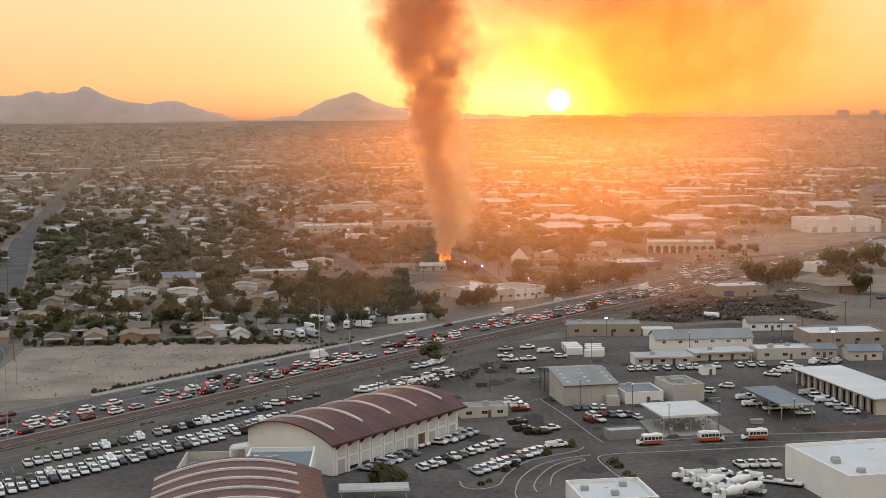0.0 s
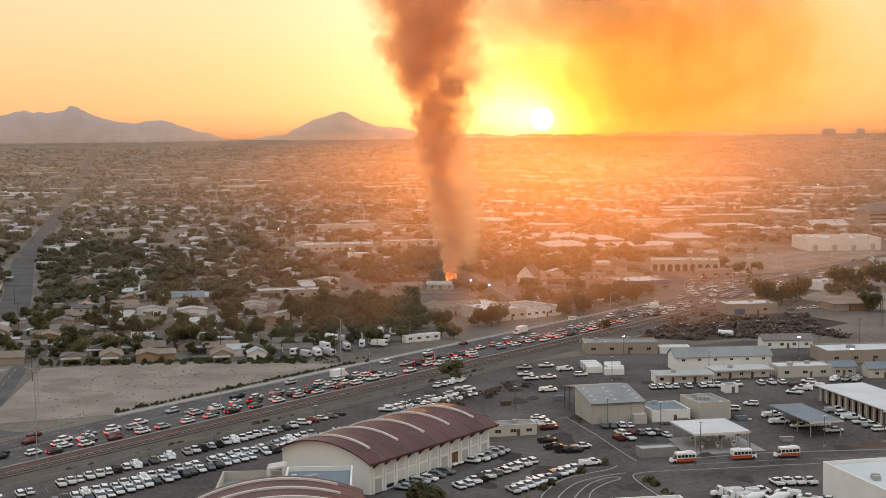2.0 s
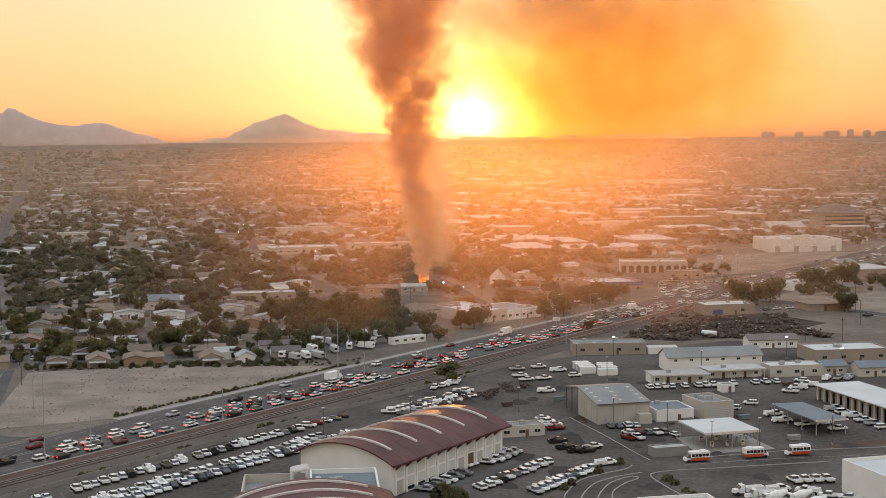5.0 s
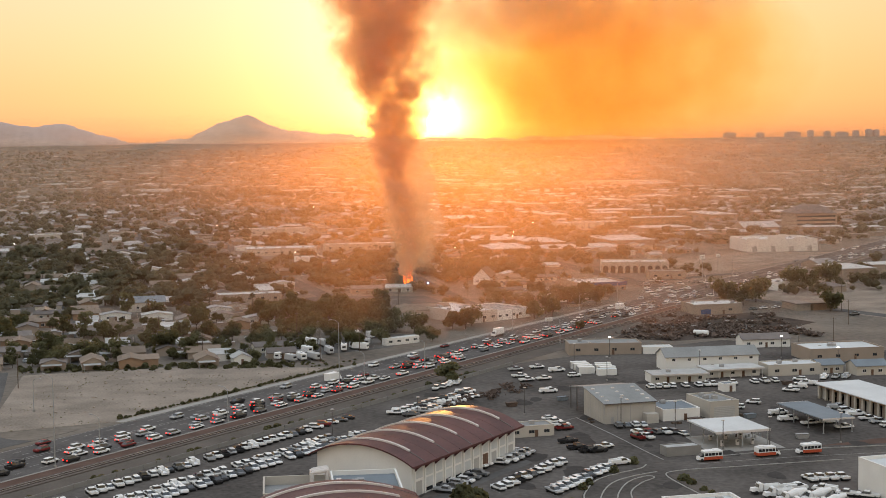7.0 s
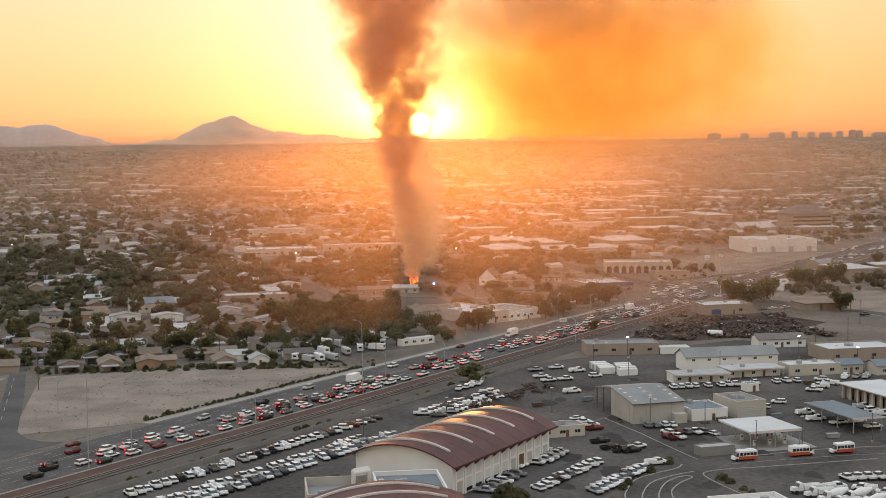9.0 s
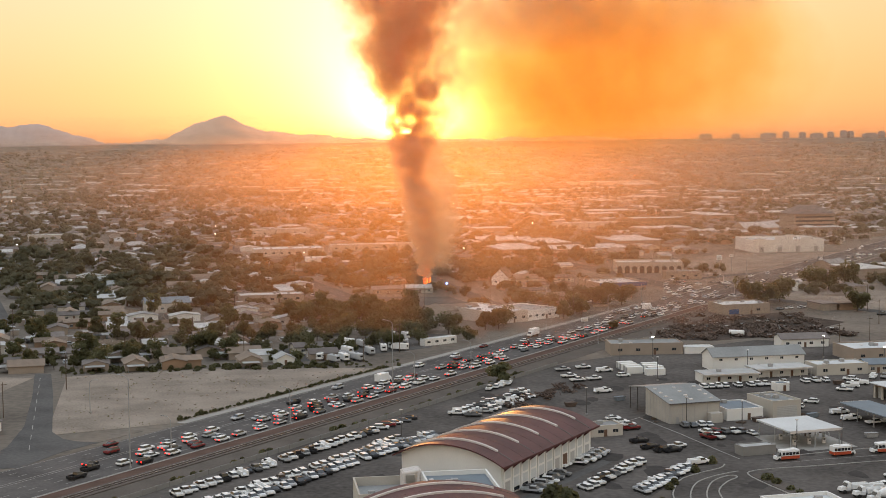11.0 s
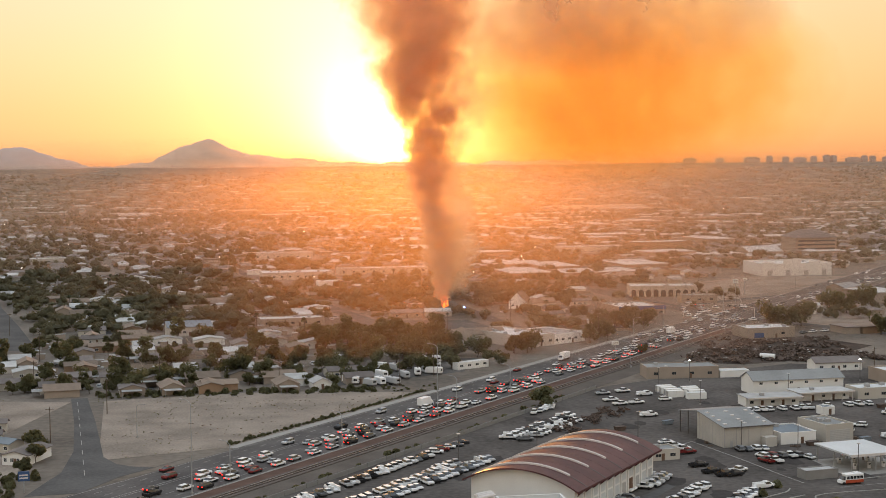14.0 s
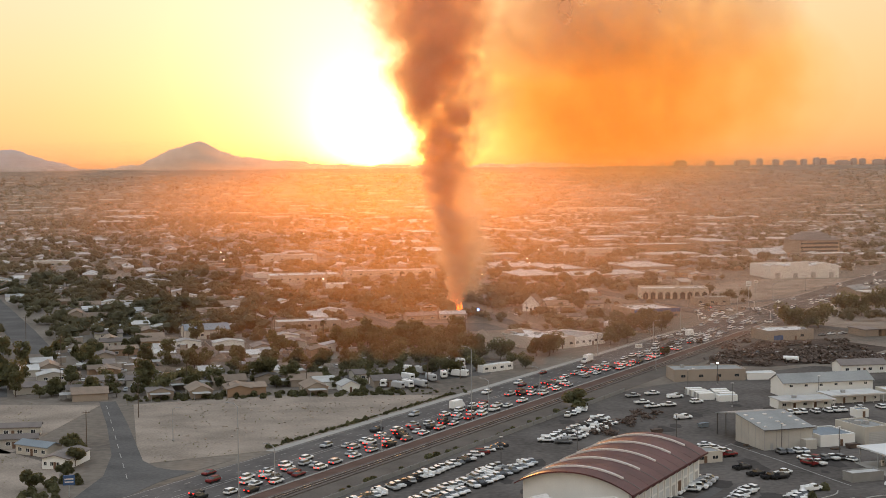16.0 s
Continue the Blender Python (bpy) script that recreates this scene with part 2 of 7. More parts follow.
M = dict(
    earth=mat("dry_earth", (0.125, 0.108, 0.092), 0.85, 0.28, 0.02, 0.4, 0.3, tint=(0.175, 0.15, 0.125), spec=0.1),
    lot=mat("vacant_dirt", (0.27, 0.228, 0.19), 0.95, 0.34, 0.06, 1.3, 0.3, spec=0.0),
    asphalt=mat("aged_asphalt", (0.082, 0.074, 0.068), 0.95, 0.24, 0.035, 0.6, 0.2, tint=(0.132, 0.118, 0.108), spec=0.0),
    road=mat("road_asphalt", (0.100, 0.092, 0.088), 0.95, 0.18, 0.06, 1.0, 0.15, tint=(0.135, 0.124, 0.117), spec=0.0),
    street=mat("street_asphalt", (0.10, 0.096, 0.093), 0.95, 0.14, 0.06, 1.0, 0.15, tint=(0.135, 0.128, 0.122), spec=0.0),
    concrete=mat("concrete", (0.33, 0.315, 0.29), 0.95, 0.1, 0.4, 4, 0.15, spec=0.0),
    gravel=mat("red_gravel", (0.125, 0.083, 0.068), 0.95, 0.22, 0.15, 3, 0.5, spec=0.0),
    ballast=mat("rail_ballast", (0.14, 0.118, 0.105), 0.95, 0.2, 0.4, 5, 0.6, spec=0.0),
    dirt=mat("dirt_track", (0.13, 0.112, 0.098), 0.95, 0.2, 0.1, 1.5, 0.4, spec=0.0),
    rail=mat("steel_rail", (0.42, 0.38, 0.36), 0.45, 0.1, 1, 8, 0.1, metal=0.7),
    sleeper=mat("sleeper_timber", (0.11, 0.085, 0.07), 0.9, 0.2, 2, 8, 0.3),
    block=mat("tan_block_wall", (0.33, 0.27, 0.22), 0.9, 0.12, 0.3, 4, 0.3),
    grey_block=mat("grey_block_wall", (0.26, 0.25, 0.235), 0.92, 0.12, 0.3, 4, 0.3, spec=0.05),
    paint=mat("road_paint", (0.30, 0.285, 0.265), 0.7, 0.15, 0.5, 4, 0.1),
    far_roof=mat("distant_tan_roof", (0.17, 0.14, 0.12), 0.9, 0.4, 0.02, 0.3, 0.0, tint=(0.30, 0.25, 0.21), spec=0.1),
    # bright haze near the sun is put into this peach rock colour
    rock_haze_peach=mat("peach_haze_rock", (0.70, 0.45, 0.32), 0.95, 0.08, 0.004, 0.03, 0.0),
    white_wall=mat("white_stucco", (0.76, 0.75, 0.72), 0.9, 0.07, 0.15, 3, 0.15, spec=0.1),
    cream_wall=mat("cream_stucco", (0.50, 0.465, 0.41), 0.9, 0.09, 0.15, 3, 0.15, spec=0.1, hue=0.08),
    tan_wall=mat("tan_stucco", (0.33, 0.272, 0.222), 0.88, 0.1, 0.2, 3, 0.15),
    brown_wall=mat("brown_stucco", (0.30, 0.20, 0.13), 0.88, 0.1, 0.2, 3, 0.15),
    metal_wall=mat("beige_metal_siding", (0.44, 0.415, 0.375), 0.8, 0.12, 0.2, 3, 0.1, spec=0.1, hue=0.05),
    red_roof=mat("maroon_metal_roof", (0.070, 0.026, 0.027), 0.5, 0.25, 0.12, 2.0, 0.08, tint=(0.105, 0.040, 0.039), spec=0.25),
    rib=mat("pale_roof_rib", (0.62, 0.58, 0.55), 0.6, 0.08, 0.5, 4, 0.05, spec=0.2),
    white_roof=mat("white_roof_coating", (0.568, 0.585, 0.585), 0.9, 0.1, 0.1, 1.5, 0.15, spec=0.05),
    grey_roof=mat("grey_roof_membrane", (0.27, 0.275, 0.27), 0.9, 0.16, 0.12, 1.5, 0.2, spec=0.05),
    blue_roof=mat("blue_grey_metal_roof", (0.20, 0.23, 0.255), 0.9, 0.14, 0.15, 2, 0.1, spec=0.05),
    shingle=mat("weathered_shingle", (0.15, 0.13, 0.12), 0.9, 0.18, 0.4, 5, 0.35, hue=0.35),
    shingle_tan=mat("tan_shingle", (0.20, 0.155, 0.12), 0.9, 0.16, 0.4, 5, 0.35, hue=0.25),
    pale_roof=mat("pale_sheet_roof", (0.42, 0.42, 0.41), 0.9, 0.16, 0.3, 4, 0.1, spec=0.05, hue=0.25),
    dark=mat("dark_shade_and_casing", (0.035, 0.032, 0.03), 0.6, 0.2, 1, 5, 0.0),
    door=mat("brown_door", (0.14, 0.08, 0.05), 0.6, 0.15, 1, 6, 0.1),
    shutter=mat("grey_roller_door", (0.44, 0.43, 0.41), 0.8, 0.08, 1, 8, 0.2, spec=0.1),
    glass=mat("window_glass", (0.03, 0.035, 0.04), 0.08, 0.1, 1, 3, 0.0, spec=0.8),
    steel=mat("galvanised_steel", (0.36, 0.36, 0.355), 0.7, 0.1, 2, 8, 0.05, metal=0.2, spec=0.2),
    pole=mat("dark_pole", (0.10, 0.09, 0.085), 0.7, 0.15, 2, 8, 0.1),
    timber=mat("pole_timber", (0.12, 0.085, 0.06), 0.9, 0.2, 2, 8, 0.3),
    bark=mat("bark", (0.10, 0.075, 0.055), 0.95, 0.2, 2, 9, 0.4),
    leaf=mat("foliage", (0.066, 0.072, 0.043), 0.7, 0.3, 0.35, 2.5, 0.0, tint=(0.112, 0.112, 0.062), spec=0.1, hue=0.3, thin=0.35, thin_colour=(0.24, 0.20, 0.08)),
    leaf_far=mat("far_foliage", (0.056, 0.060, 0.040), 0.7, 0.35, 0.06, 0.5, 0.0, tint=(0.098, 0.094, 0.058), spec=0.1, thin=0.25, thin_colour=(0.35, 0.25, 0.11)),
    palm=mat("palm_frond", (0.07, 0.08, 0.035), 0.7, 0.25, 0.5, 4, 0.0),
    scrap=mat("rusty_scrap", (0.10, 0.07, 0.055), 0.85, 0.4, 0.6, 4, 0.4),
    tyre=mat("tyre_rubber", (0.02, 0.02, 0.02), 0.8, 0.1, 3, 9, 0.0),
    car_glass=mat("car_glass", (0.02, 0.022, 0.025), 0.06, 0.1, 1, 3, 0.0, spec=0.9),
    tail=mat("tail_lamp", (0.5, 0.01, 0.01), 0.3, 0.05, 1, 3, 0.0, emit=((1.0, 0.03, 0.02), 2.6)),
    lamp=mat("lit_lamp", (0.9, 0.9, 0.85), 0.3, 0.02, 1, 3, 0.0, emit=((1.0, 0.93, 0.8), 10.0)),
    fire=mat("fire", (0.9, 0.3, 0.05), 0.9, 0.2, 0.3, 1, 0.0, emit=((1.0, 0.17, 0.02), 2.6)),
    # distance haze is put into this mauve colour; the skyline towers share it
    rock_haze_mauve=mat("mauve_haze_rock", (0.52, 0.39, 0.34), 0.95, 0.08, 0.004, 0.03, 0.0),
    blue_light=mat("blue_beacon", (0.1, 0.2, 0.9), 0.3, 0.02, 1, 3, 0.0, emit=((0.1, 0.25, 1.0), 20.0)),
)
PAINT = {n: mat(n + "_car_paint", c, 0.48, 0.05, 0.5, 3, 0.0, spec=0.25) for n, c in dict(
    white=(0.78, 0.78, 0.77), silver=(0.45, 0.46, 0.47), grey=(0.16, 0.165, 0.17), black=(0.025, 0.025, 0.028),
    red=(0.17, 0.018, 0.018), blue=(0.05, 0.10, 0.22), sand=(0.38, 0.32, 0.24), orange=(0.45, 0.085, 0.04)).items()}


# ---- mesh helpers ----
def part(name, bm, material, parent=None, label=""):
    me = bpy.data.meshes.new(name)
    bm.normal_update()
    bm.to_mesh(me)
    bm.free()
    me.materials.append(M[material] if isinstance(material, str) else material)
    ob = new(name, me)
    if parent:
        ob.parent = parent
    if label:
        ob["label"] = label
    return ob


def raw(name, verts, faces, material, parent=None, label=""):
    me = bpy.data.meshes.new(name)
    me.from_pydata(verts, [], faces)
    me.update()
    me.materials.append(M[material] if isinstance(material, str) else material)
    ob = new(name, me)
    if parent:
        ob.parent = parent
    if label:
        ob["label"] = label
    return ob


def root(name, label, category, group="", kind="", m=None):
    ob = tagged(new(name), label, category, group, kind)
    if m is not None:
        ob.matrix_world = m
    return ob


def box(bm, x0, x1, y0, y1, z0, z1, m=None, bevel=0.0):
    mm = Matrix.Translation(((x0 + x1) / 2, (y0 + y1) / 2, (z0 + z1) / 2)) @ Matrix.Diagonal((x1 - x0, y1 - y0, z1 - z0, 1))
    made = bmesh.ops.create_cube(bm, size=1, matrix=(m @ mm) if m else mm)["verts"]
    if bevel:
        edges = {e for v in made for e in v.link_edges}
        bmesh.ops.bevel(bm, geom=list(edges), offset=bevel, segments=1, affect="EDGES")
    return bm


def boxes(*rows, bevel=0.0):
    bm = bmesh.new()
    for r in rows:
        box(bm, *r, bevel=bevel)
    return bm


def tube(bm, p, q, r0, r1, n=8):
    p, q = Vector(p), Vector(q)
    m = Matrix.Translation((p + q) / 2) @ (q - p).to_track_quat("Z", "Y").to_matrix().to_4x4()
    bmesh.ops.create_cone(bm, cap_ends=True, segments=n, radius1=r0, radius2=r1, depth=(q - p).length, matrix=m)
    return bm


def slab(name, outline, z0, z1, material, label, category, kind="structure", parent=None):
    """A flat plate with thickness over an outline of x, y, counter-clockwise."""
    bm = bmesh.new()
    face = bm.faces.new([bm.verts.new((x, y, z0)) for x, y in outline])
    up = bmesh.ops.extrude_face_region(bm, geom=[face])["geom"]
    for v in up:
        if isinstance(v, bmesh.types.BMVert):
            v.co.z = z1
    bmesh.ops.recalc_face_normals(bm, faces=bm.faces)
    ob = part(name, bm, material, parent)
    return tagged(ob, label, category, "", kind) if not parent else ob


def strip(name, s0, s1, d0, d1, z0, z1, material, label, category):
    return slab(name, [av(s0, d1), av(s1, d1), av(s1, d0), av(s0, d0)], z0, z1, material, label, category)


def rise(y):
    """The valley floor climbs gently towards the mountains."""
    return 72 * max(0.0, min(1.0, (y - 2300) / 2450)) ** 1.5


def at(x, y, turn=0.0, z=0.0):
    return pose(x, y, z, 0, 0, turn)


# ---- ground, avenue, railway ----
def build_ground():
    ys = [-1500, -500, 0] + [300 + 50 * i for i in range(93)] + [5200, 7000, 12000]
    xs = [-9000, -4000, -1500, -500, 0, 500, 1500, 4000, 9000]
    verts = [(x, y, rise(y)) for y in ys for x in xs]
    faces = [(j * 9 + i, j * 9 + i + 1, j * 9 + i + 10, j * 9 + i + 9) for j in range(len(ys) - 1) for i in range(8)]
    tagged(raw("ground", verts, faces, "earth"), "dry brown desert-city earth reaching the horizon", "ground", "", "structure")
    strip("road", -520, 1300, 0, 28.6, 0.0, 0.08, "road", "grey asphalt avenue with several lanes", "road")
    strip("kerb", -104, 250, -0.5, 0, 0.0, 0.2, "concrete", "pale concrete kerb along the avenue", "kerb")
    strip("kerb", 300, 1300, -0.5, 0, 0.0, 0.2, "concrete", "pale concrete kerb along the avenue", "kerb")
    strip("kerb", -520, 1300, 28.6, 29.1, 0.0, 0.2, "concrete", "pale concrete kerb along the avenue", "kerb")
    strip("pavement", -104, 250, -3.2, -0.5, 0.0, 0.17, "concrete", "pale concrete footway beside the avenue", "pavement")
    strip("gravel_strip", -520, 262, 29.1, 33.8, 0.0, 0.12, "gravel", "red gravel verge beside the railway", "verge")
    strip("railway_bed", -520, 1300, 34.0, 39.0, 0.0, 0.3, "ballast", "grey-brown ballast bed of the railway", "railway")
    strip("dirt_track", -520, 700, 39.2, 49, 0.0, 0.05, "dirt", "bare dirt access track beside the railway", "track")
    for d in (35.8, 37.25):
        strip("rail", -520, 1300, d - 0.04, d + 0.04, 0.45, 0.6, "rail", "worn steel rail on timber sleepers", "rail")
    bm = bmesh.new()
    for i in range(900):
        x, y = av(-300 + i * 0.75, 36.5)
        box(bm, -0.12, 0.12, -1.3, 1.3, 0.28, 0.45, at(x, y, AVENUE))
    tagged(part("sleepers", bm, "sleeper"), "dark timber railway sleepers in the ballast", "railway sleepers", "", "stuff")
    # lane lines
    bm = bmesh.new()
    for d in (4.3, 8.0, 17.6, 21.2, 24.8):
        for i in range(130):
            x, y = av(-330 + i * 9.0, d)
            box(bm, -1.5, 1.5, -0.08, 0.08, 0.08, 0.1, at(x, y, AVENUE))
    for d in (11.8, 13.2, 0.7, 28.0):
        for i in range(60):
            x, y = av(-330 + i * 20.0, d)
            box(bm, -10, 10, -0.09, 0.09, 0.08, 0.1, at(x, y, AVENUE))
    tagged(part("lane_markings", bm, "paint"), "worn white lane lines on the avenue", "road marking", "", "stuff")
    # yard of asphalt between the railway wall and the lower right
    slab("yard", [av(-420, 50.4), av(-420, 400), (300, 200), (420, 480), (200, 545), (120, 600), (52, 566), av(58, 50.4)], 0.0, 0.05, "asphalt",
         "dark worn asphalt of the works yard", "yard")
    # block wall along the yard
    wall = tagged(new("boundary_wall"), "low grey block wall between yard and railway", "wall", "", "structure")
    panel = None
    for i in range(95):
        x, y = av(-420 + i * 5.0, 50.0)
        bm = boxes((-2.46, 2.46, -0.1, 0.1, 0, 1.3), (-2.5, -2.2, -0.18, 0.18, 0, 1.42))
        if panel is None:
            panel = part("panel", bm, "grey_block", wall)
            ob = panel
        else:
            bm.free()
            ob = new("panel", panel.data)
            ob.parent = wall
        ob.matrix_local = at(x, y, AVENUE)
    # vacant lot north of the avenue
    slab("vacant_lot", [av(-104, -3.6), av(16, -3.6), (-63, 553), (-93, 560), (-130, 556), (-160, 548), (-150, 440)], 0.0, 0.06, "lot",
         "bare pale dirt of a vacant lot", "ground")
    slab("vacant_lot", [(-300, 500), (-190, 462), (-172, 548), (-300, 575)], 0.0, 0.06, "lot", "pale gravel ground of a home sales lot", "ground")
    slab("vacant_lot", [(-210, 380), (-168, 395), (-172, 440), (-200, 478), (-300, 500)], 0.0, 0.06, "lot", "pale gravel ground of a home sales lot", "ground")
    # side street into the avenue
    slab("road", [(-150, 398), av(-151, -4), av(-118, -4), (-133, 428), (-139, 430), (-144, 434), (-149, 445), (-158.5, 507), (-167, 556), (-173, 556), (-165.5, 507), (-159, 455), (-158.5, 425), (-164, 396)], 0.0, 0.07,
         "street", "grey asphalt side street meeting the avenue", "road")
    for k in range(9):                                  # its worn centre line
        y = 420 + k * 15
        x = -151.5 - (y - 420) * 0.142
        slab("road_marking", [(x + 0.15, y), (x - 0.85, y + 7), (x - 1.05, y + 7), (x - 0.05, y)], 0.07, 0.09, "paint", "worn pale centre line of the side street", "road marking")


build_ground()


# ---- buildings ----
def window(parent, x, z, w, h, y, facing=-1, frame_mat="white_wall", pane=True):
    """A window on the wall y: a frame round a pane that sits back in it."""
    f = 0.09
    y0, y1 = (y - 0.06, y + 0.02) if facing < 0 else (y - 0.02, y + 0.06)
    bm = boxes((x - w / 2, x + w / 2, y0, y1, z, z + f), (x - w / 2, x + w / 2, y0, y1, z + h - f, z + h),
               (x - w / 2, x - w / 2 + f, y0, y1, z + f, z + h - f), (x + w / 2 - f, x + w / 2, y0, y1, z + f, z + h - f),
               (x - f / 3, x + f / 3, y0, y1, z + f, z + h - f))
    if pane:
        ob = part("window", bm, frame_mat, parent)
        part("pane", boxes((x - w / 2 + f, x + w / 2 - f, y - 0.03, y + 0.03, z + f, z + h - f)), "glass", ob)
        return ob
    k = len(bm.faces)
    box(bm, x - w / 2 + f, x + w / 2 - f, y - 0.03, y + 0.03, z + f, z + h - f)
    bm.faces.ensure_lookup_table()
    for face in bm.faces[k:]:
        face.material_index = 1
    ob = part("window", bm, frame_mat, parent)
    ob.data.materials.append(M["glass"])
    return ob


def roller_sheet(x0, x1, z0, z1, y=0.0):
    """A closed roller door: one sheet of rolled slats, standing proud of the wall."""
    bm = bmesh.new()
    n = max(4, int((z1 - z0) / 0.25))
    rows = [[bm.verts.new((x, y - (0.09 if k % 2 else 0.05), z0 + (z1 - z0) * k / n)) for x in (x0, x1)] for k in range(n + 1)]
    back = [[bm.verts.new((x, y, z)) for x in (x0, x1)] for z in (z0, z1)]
    for a, b in zip(rows, rows[1:]):
        bm.faces.new((a[0], a[1], b[1], b[0]))
    bm.faces.new((rows[-1][0], rows[-1][1], back[1][1], back[1][0]))
    bm.faces.new((back[0][0], back[0][1], rows[0][1], rows[0][0]))
    return bm


def flat_building(name, label, x, y, w, d, h, turn, wall="cream_wall", roof="white_roof", parapet=0.5, windows=0, doors=0, units=2, shutters=0, seed=1, base=None):
    """Front-left corner at x, y; w to the right, d to the back."""
    r = random.Random(seed)
    b = root(name, label, "building", m=at(x, y, turn))
    t = 0.3
    for side in ((0, w, 0, t, 0, h + parapet), (0, w, d - t, d, 0, h + parapet), (0, t, t, d - t, 0, h + parapet), (w - t, w, t, d - t, 0, h + parapet)):
        part("wall", boxes(side), wall, b)
    part("roof", boxes((t, w - t, t, d - t, h - 0.3, h)), roof, b)
    if parapet:
        c = 0.06
        z0, z1 = h + parapet, h + parapet + 0.1
        for cap in ((-c, w + c, -c, t + c, z0, z1), (-c, w + c, d - t - c, d + c, z0, z1), (-c, t + c, t + c, d - t - c, z0, z1), (w - t - c, w + c, t + c, d - t - c, z0, z1)):
            part("parapet_cap", boxes(cap), wall, b)
    for i in range(windows):
        window(b, w * (i + 0.5) / windows, h * 0.35, min(1.9, w / windows * 0.5), min(1.2, h * 0.36), 0, frame_mat=wall)
    for i in range(shutters):
        ww = w / shutters
        part("roller_door", roller_sheet(ww * i + ww * 0.14, ww * (i + 1) - ww * 0.14, 0.05, h * 0.75), "shutter", b)
    for i in range(doors):
        xx = w * (i + 0.85) / (doors + 0.4)
        part("door", boxes((xx - 0.5, xx + 0.5, -0.06, 0, 0, 2.1)), "door", b)
    for i in range(units):
        ux, uy = r.uniform(2, max(2.1, w - 3)), r.uniform(2, max(2.1, d - 3))
        u = part("rooftop_unit", boxes((ux, ux + 1.6, uy, uy + 1.3, h, h + 1.1), (ux + 0.2, ux + 0.6, uy + 1.3, uy + 2.1, h, h + 0.5), bevel=0.05), "steel", b)
    for i in range(units // 2):
        ux, uy = r.uniform(1, w - 2), r.uniform(1, d - 2)
        part("skylight", boxes((ux, ux + 1.2, uy, uy + 1.0, h, h + 0.25), bevel=0.08), "rib", b)
    return b


def gable_building(name, label, x, y, w, d, h, rise, turn, wall="white_wall", roof="grey_roof", along_x=True, windows=4, windows2=0, door=True, over=0.5, pane=True):
    """Ridge along x or along y."""
    b = root(name, label, "building", m=at(x, y, turn))
    t = 0.25
    rows = [(0, w, 0, t, 0, h), (0, w, d - t, d, 0, h), (0, t, t, d - t, 0, h), (w - t, w, t, d - t, 0, h)]
    bm = boxes(*rows)
    for e in (0, 1):                                  # gable triangles
        if along_x:
            xs = (0.0, t) if e == 0 else (w - t, w)
            pts = [(xx, yy, zz) for xx in xs for yy, zz in ((0, h), (d, h), (d / 2, h + rise))]
        else:
            ys = (0.0, t) if e == 0 else (d - t, d)
            pts = [(xx, yy, zz) for yy in ys for xx, zz in ((0, h), (w, h), (w / 2, h + rise))]
        v = [bm.verts.new(p) for p in pts]
        for q in ((0, 1, 2), (5, 4, 3), (0, 3, 4, 1), (1, 4, 5, 2), (2, 5, 3, 0)):
            bm.faces.new([v[i] for i in q])
    bmesh.ops.recalc_face_normals(bm, faces=bm.faces)
    part("wall", bm, wall, b)
    bm = bmesh.new()
    span = d if along_x else w
    k = rise / (span / 2)
    for side in (-1, 1):
        lo, hi = (-over, h - over * k + 0.05), (span / 2, h + rise + 0.05)
        pr = [(lo[0], lo[1]), (hi[0], hi[1]), (hi[0], hi[1] + 0.22), (lo[0], lo[1] + 0.22)]
        if side > 0:
            pr = [(span - a, z) for a, z in pr]
        ends = (-over, w + over) if along_x else (-over, d + over)
        v = [bm.verts.new((e, a, z) if along_x else (a, e, z)) for e in ends for a, z in pr]
        for q in ((0, 1, 2, 3), (7, 6, 5, 4), (0, 4, 5, 1), (1, 5, 6, 2), (2, 6, 7, 3), (3, 7, 4, 0)):
            bm.faces.new([v[i] for i in q])
    bmesh.ops.recalc_face_normals(bm, faces=bm.faces)
    part("roof", bm, roof, b)
    for i in range(windows):
        window(b, w * (i + 0.5) / windows, h * 0.33, min(1.6, w / windows * 0.5), min(1.2, h * 0.42), 0, pane=pane)
    for i in range(windows2):
        window(b, w * (i + 0.5) / windows2, h * 0.7, min(1.4, w / windows2 * 0.5), min(1.0, h * 0.25), 0)
    if door:
        part("door", boxes((w * 0.5 - 0.5, w * 0.5 + 0.5, -0.05, 0, 0, 2.1)), "door", b)
    return b


def canopy(name, label, x, y, w, d, h, turn, roof="white_roof", nx=3, ny=2, thick=0.35, slope=0.0):
    b = root(name, label, "canopy", m=at(x, y, turn))
    ob = part("roof", boxes((0, w, 0, d, h, h + thick), bevel=0.04), roof, b)
    for y0 in (-0.12, d):
        part("fascia", boxes((-0.05, w + 0.05, y0, y0 + 0.12, h - 0.15, h + thick + 0.05)), "rib", b)
    for i in range(nx):
        for j in range(ny):
            px, py = 0.6 + (w - 1.2) * i / max(1, nx - 1), 0.6 + (d - 1.2) * j / max(1, ny - 1)
            part("post", boxes((px - 0.12, px + 0.12, py - 0.12, py + 0.12, 0, h), (px - 0.25, px + 0.25, py - 0.25, py + 0.25, 0, 0.15)), "steel", b)
    return b


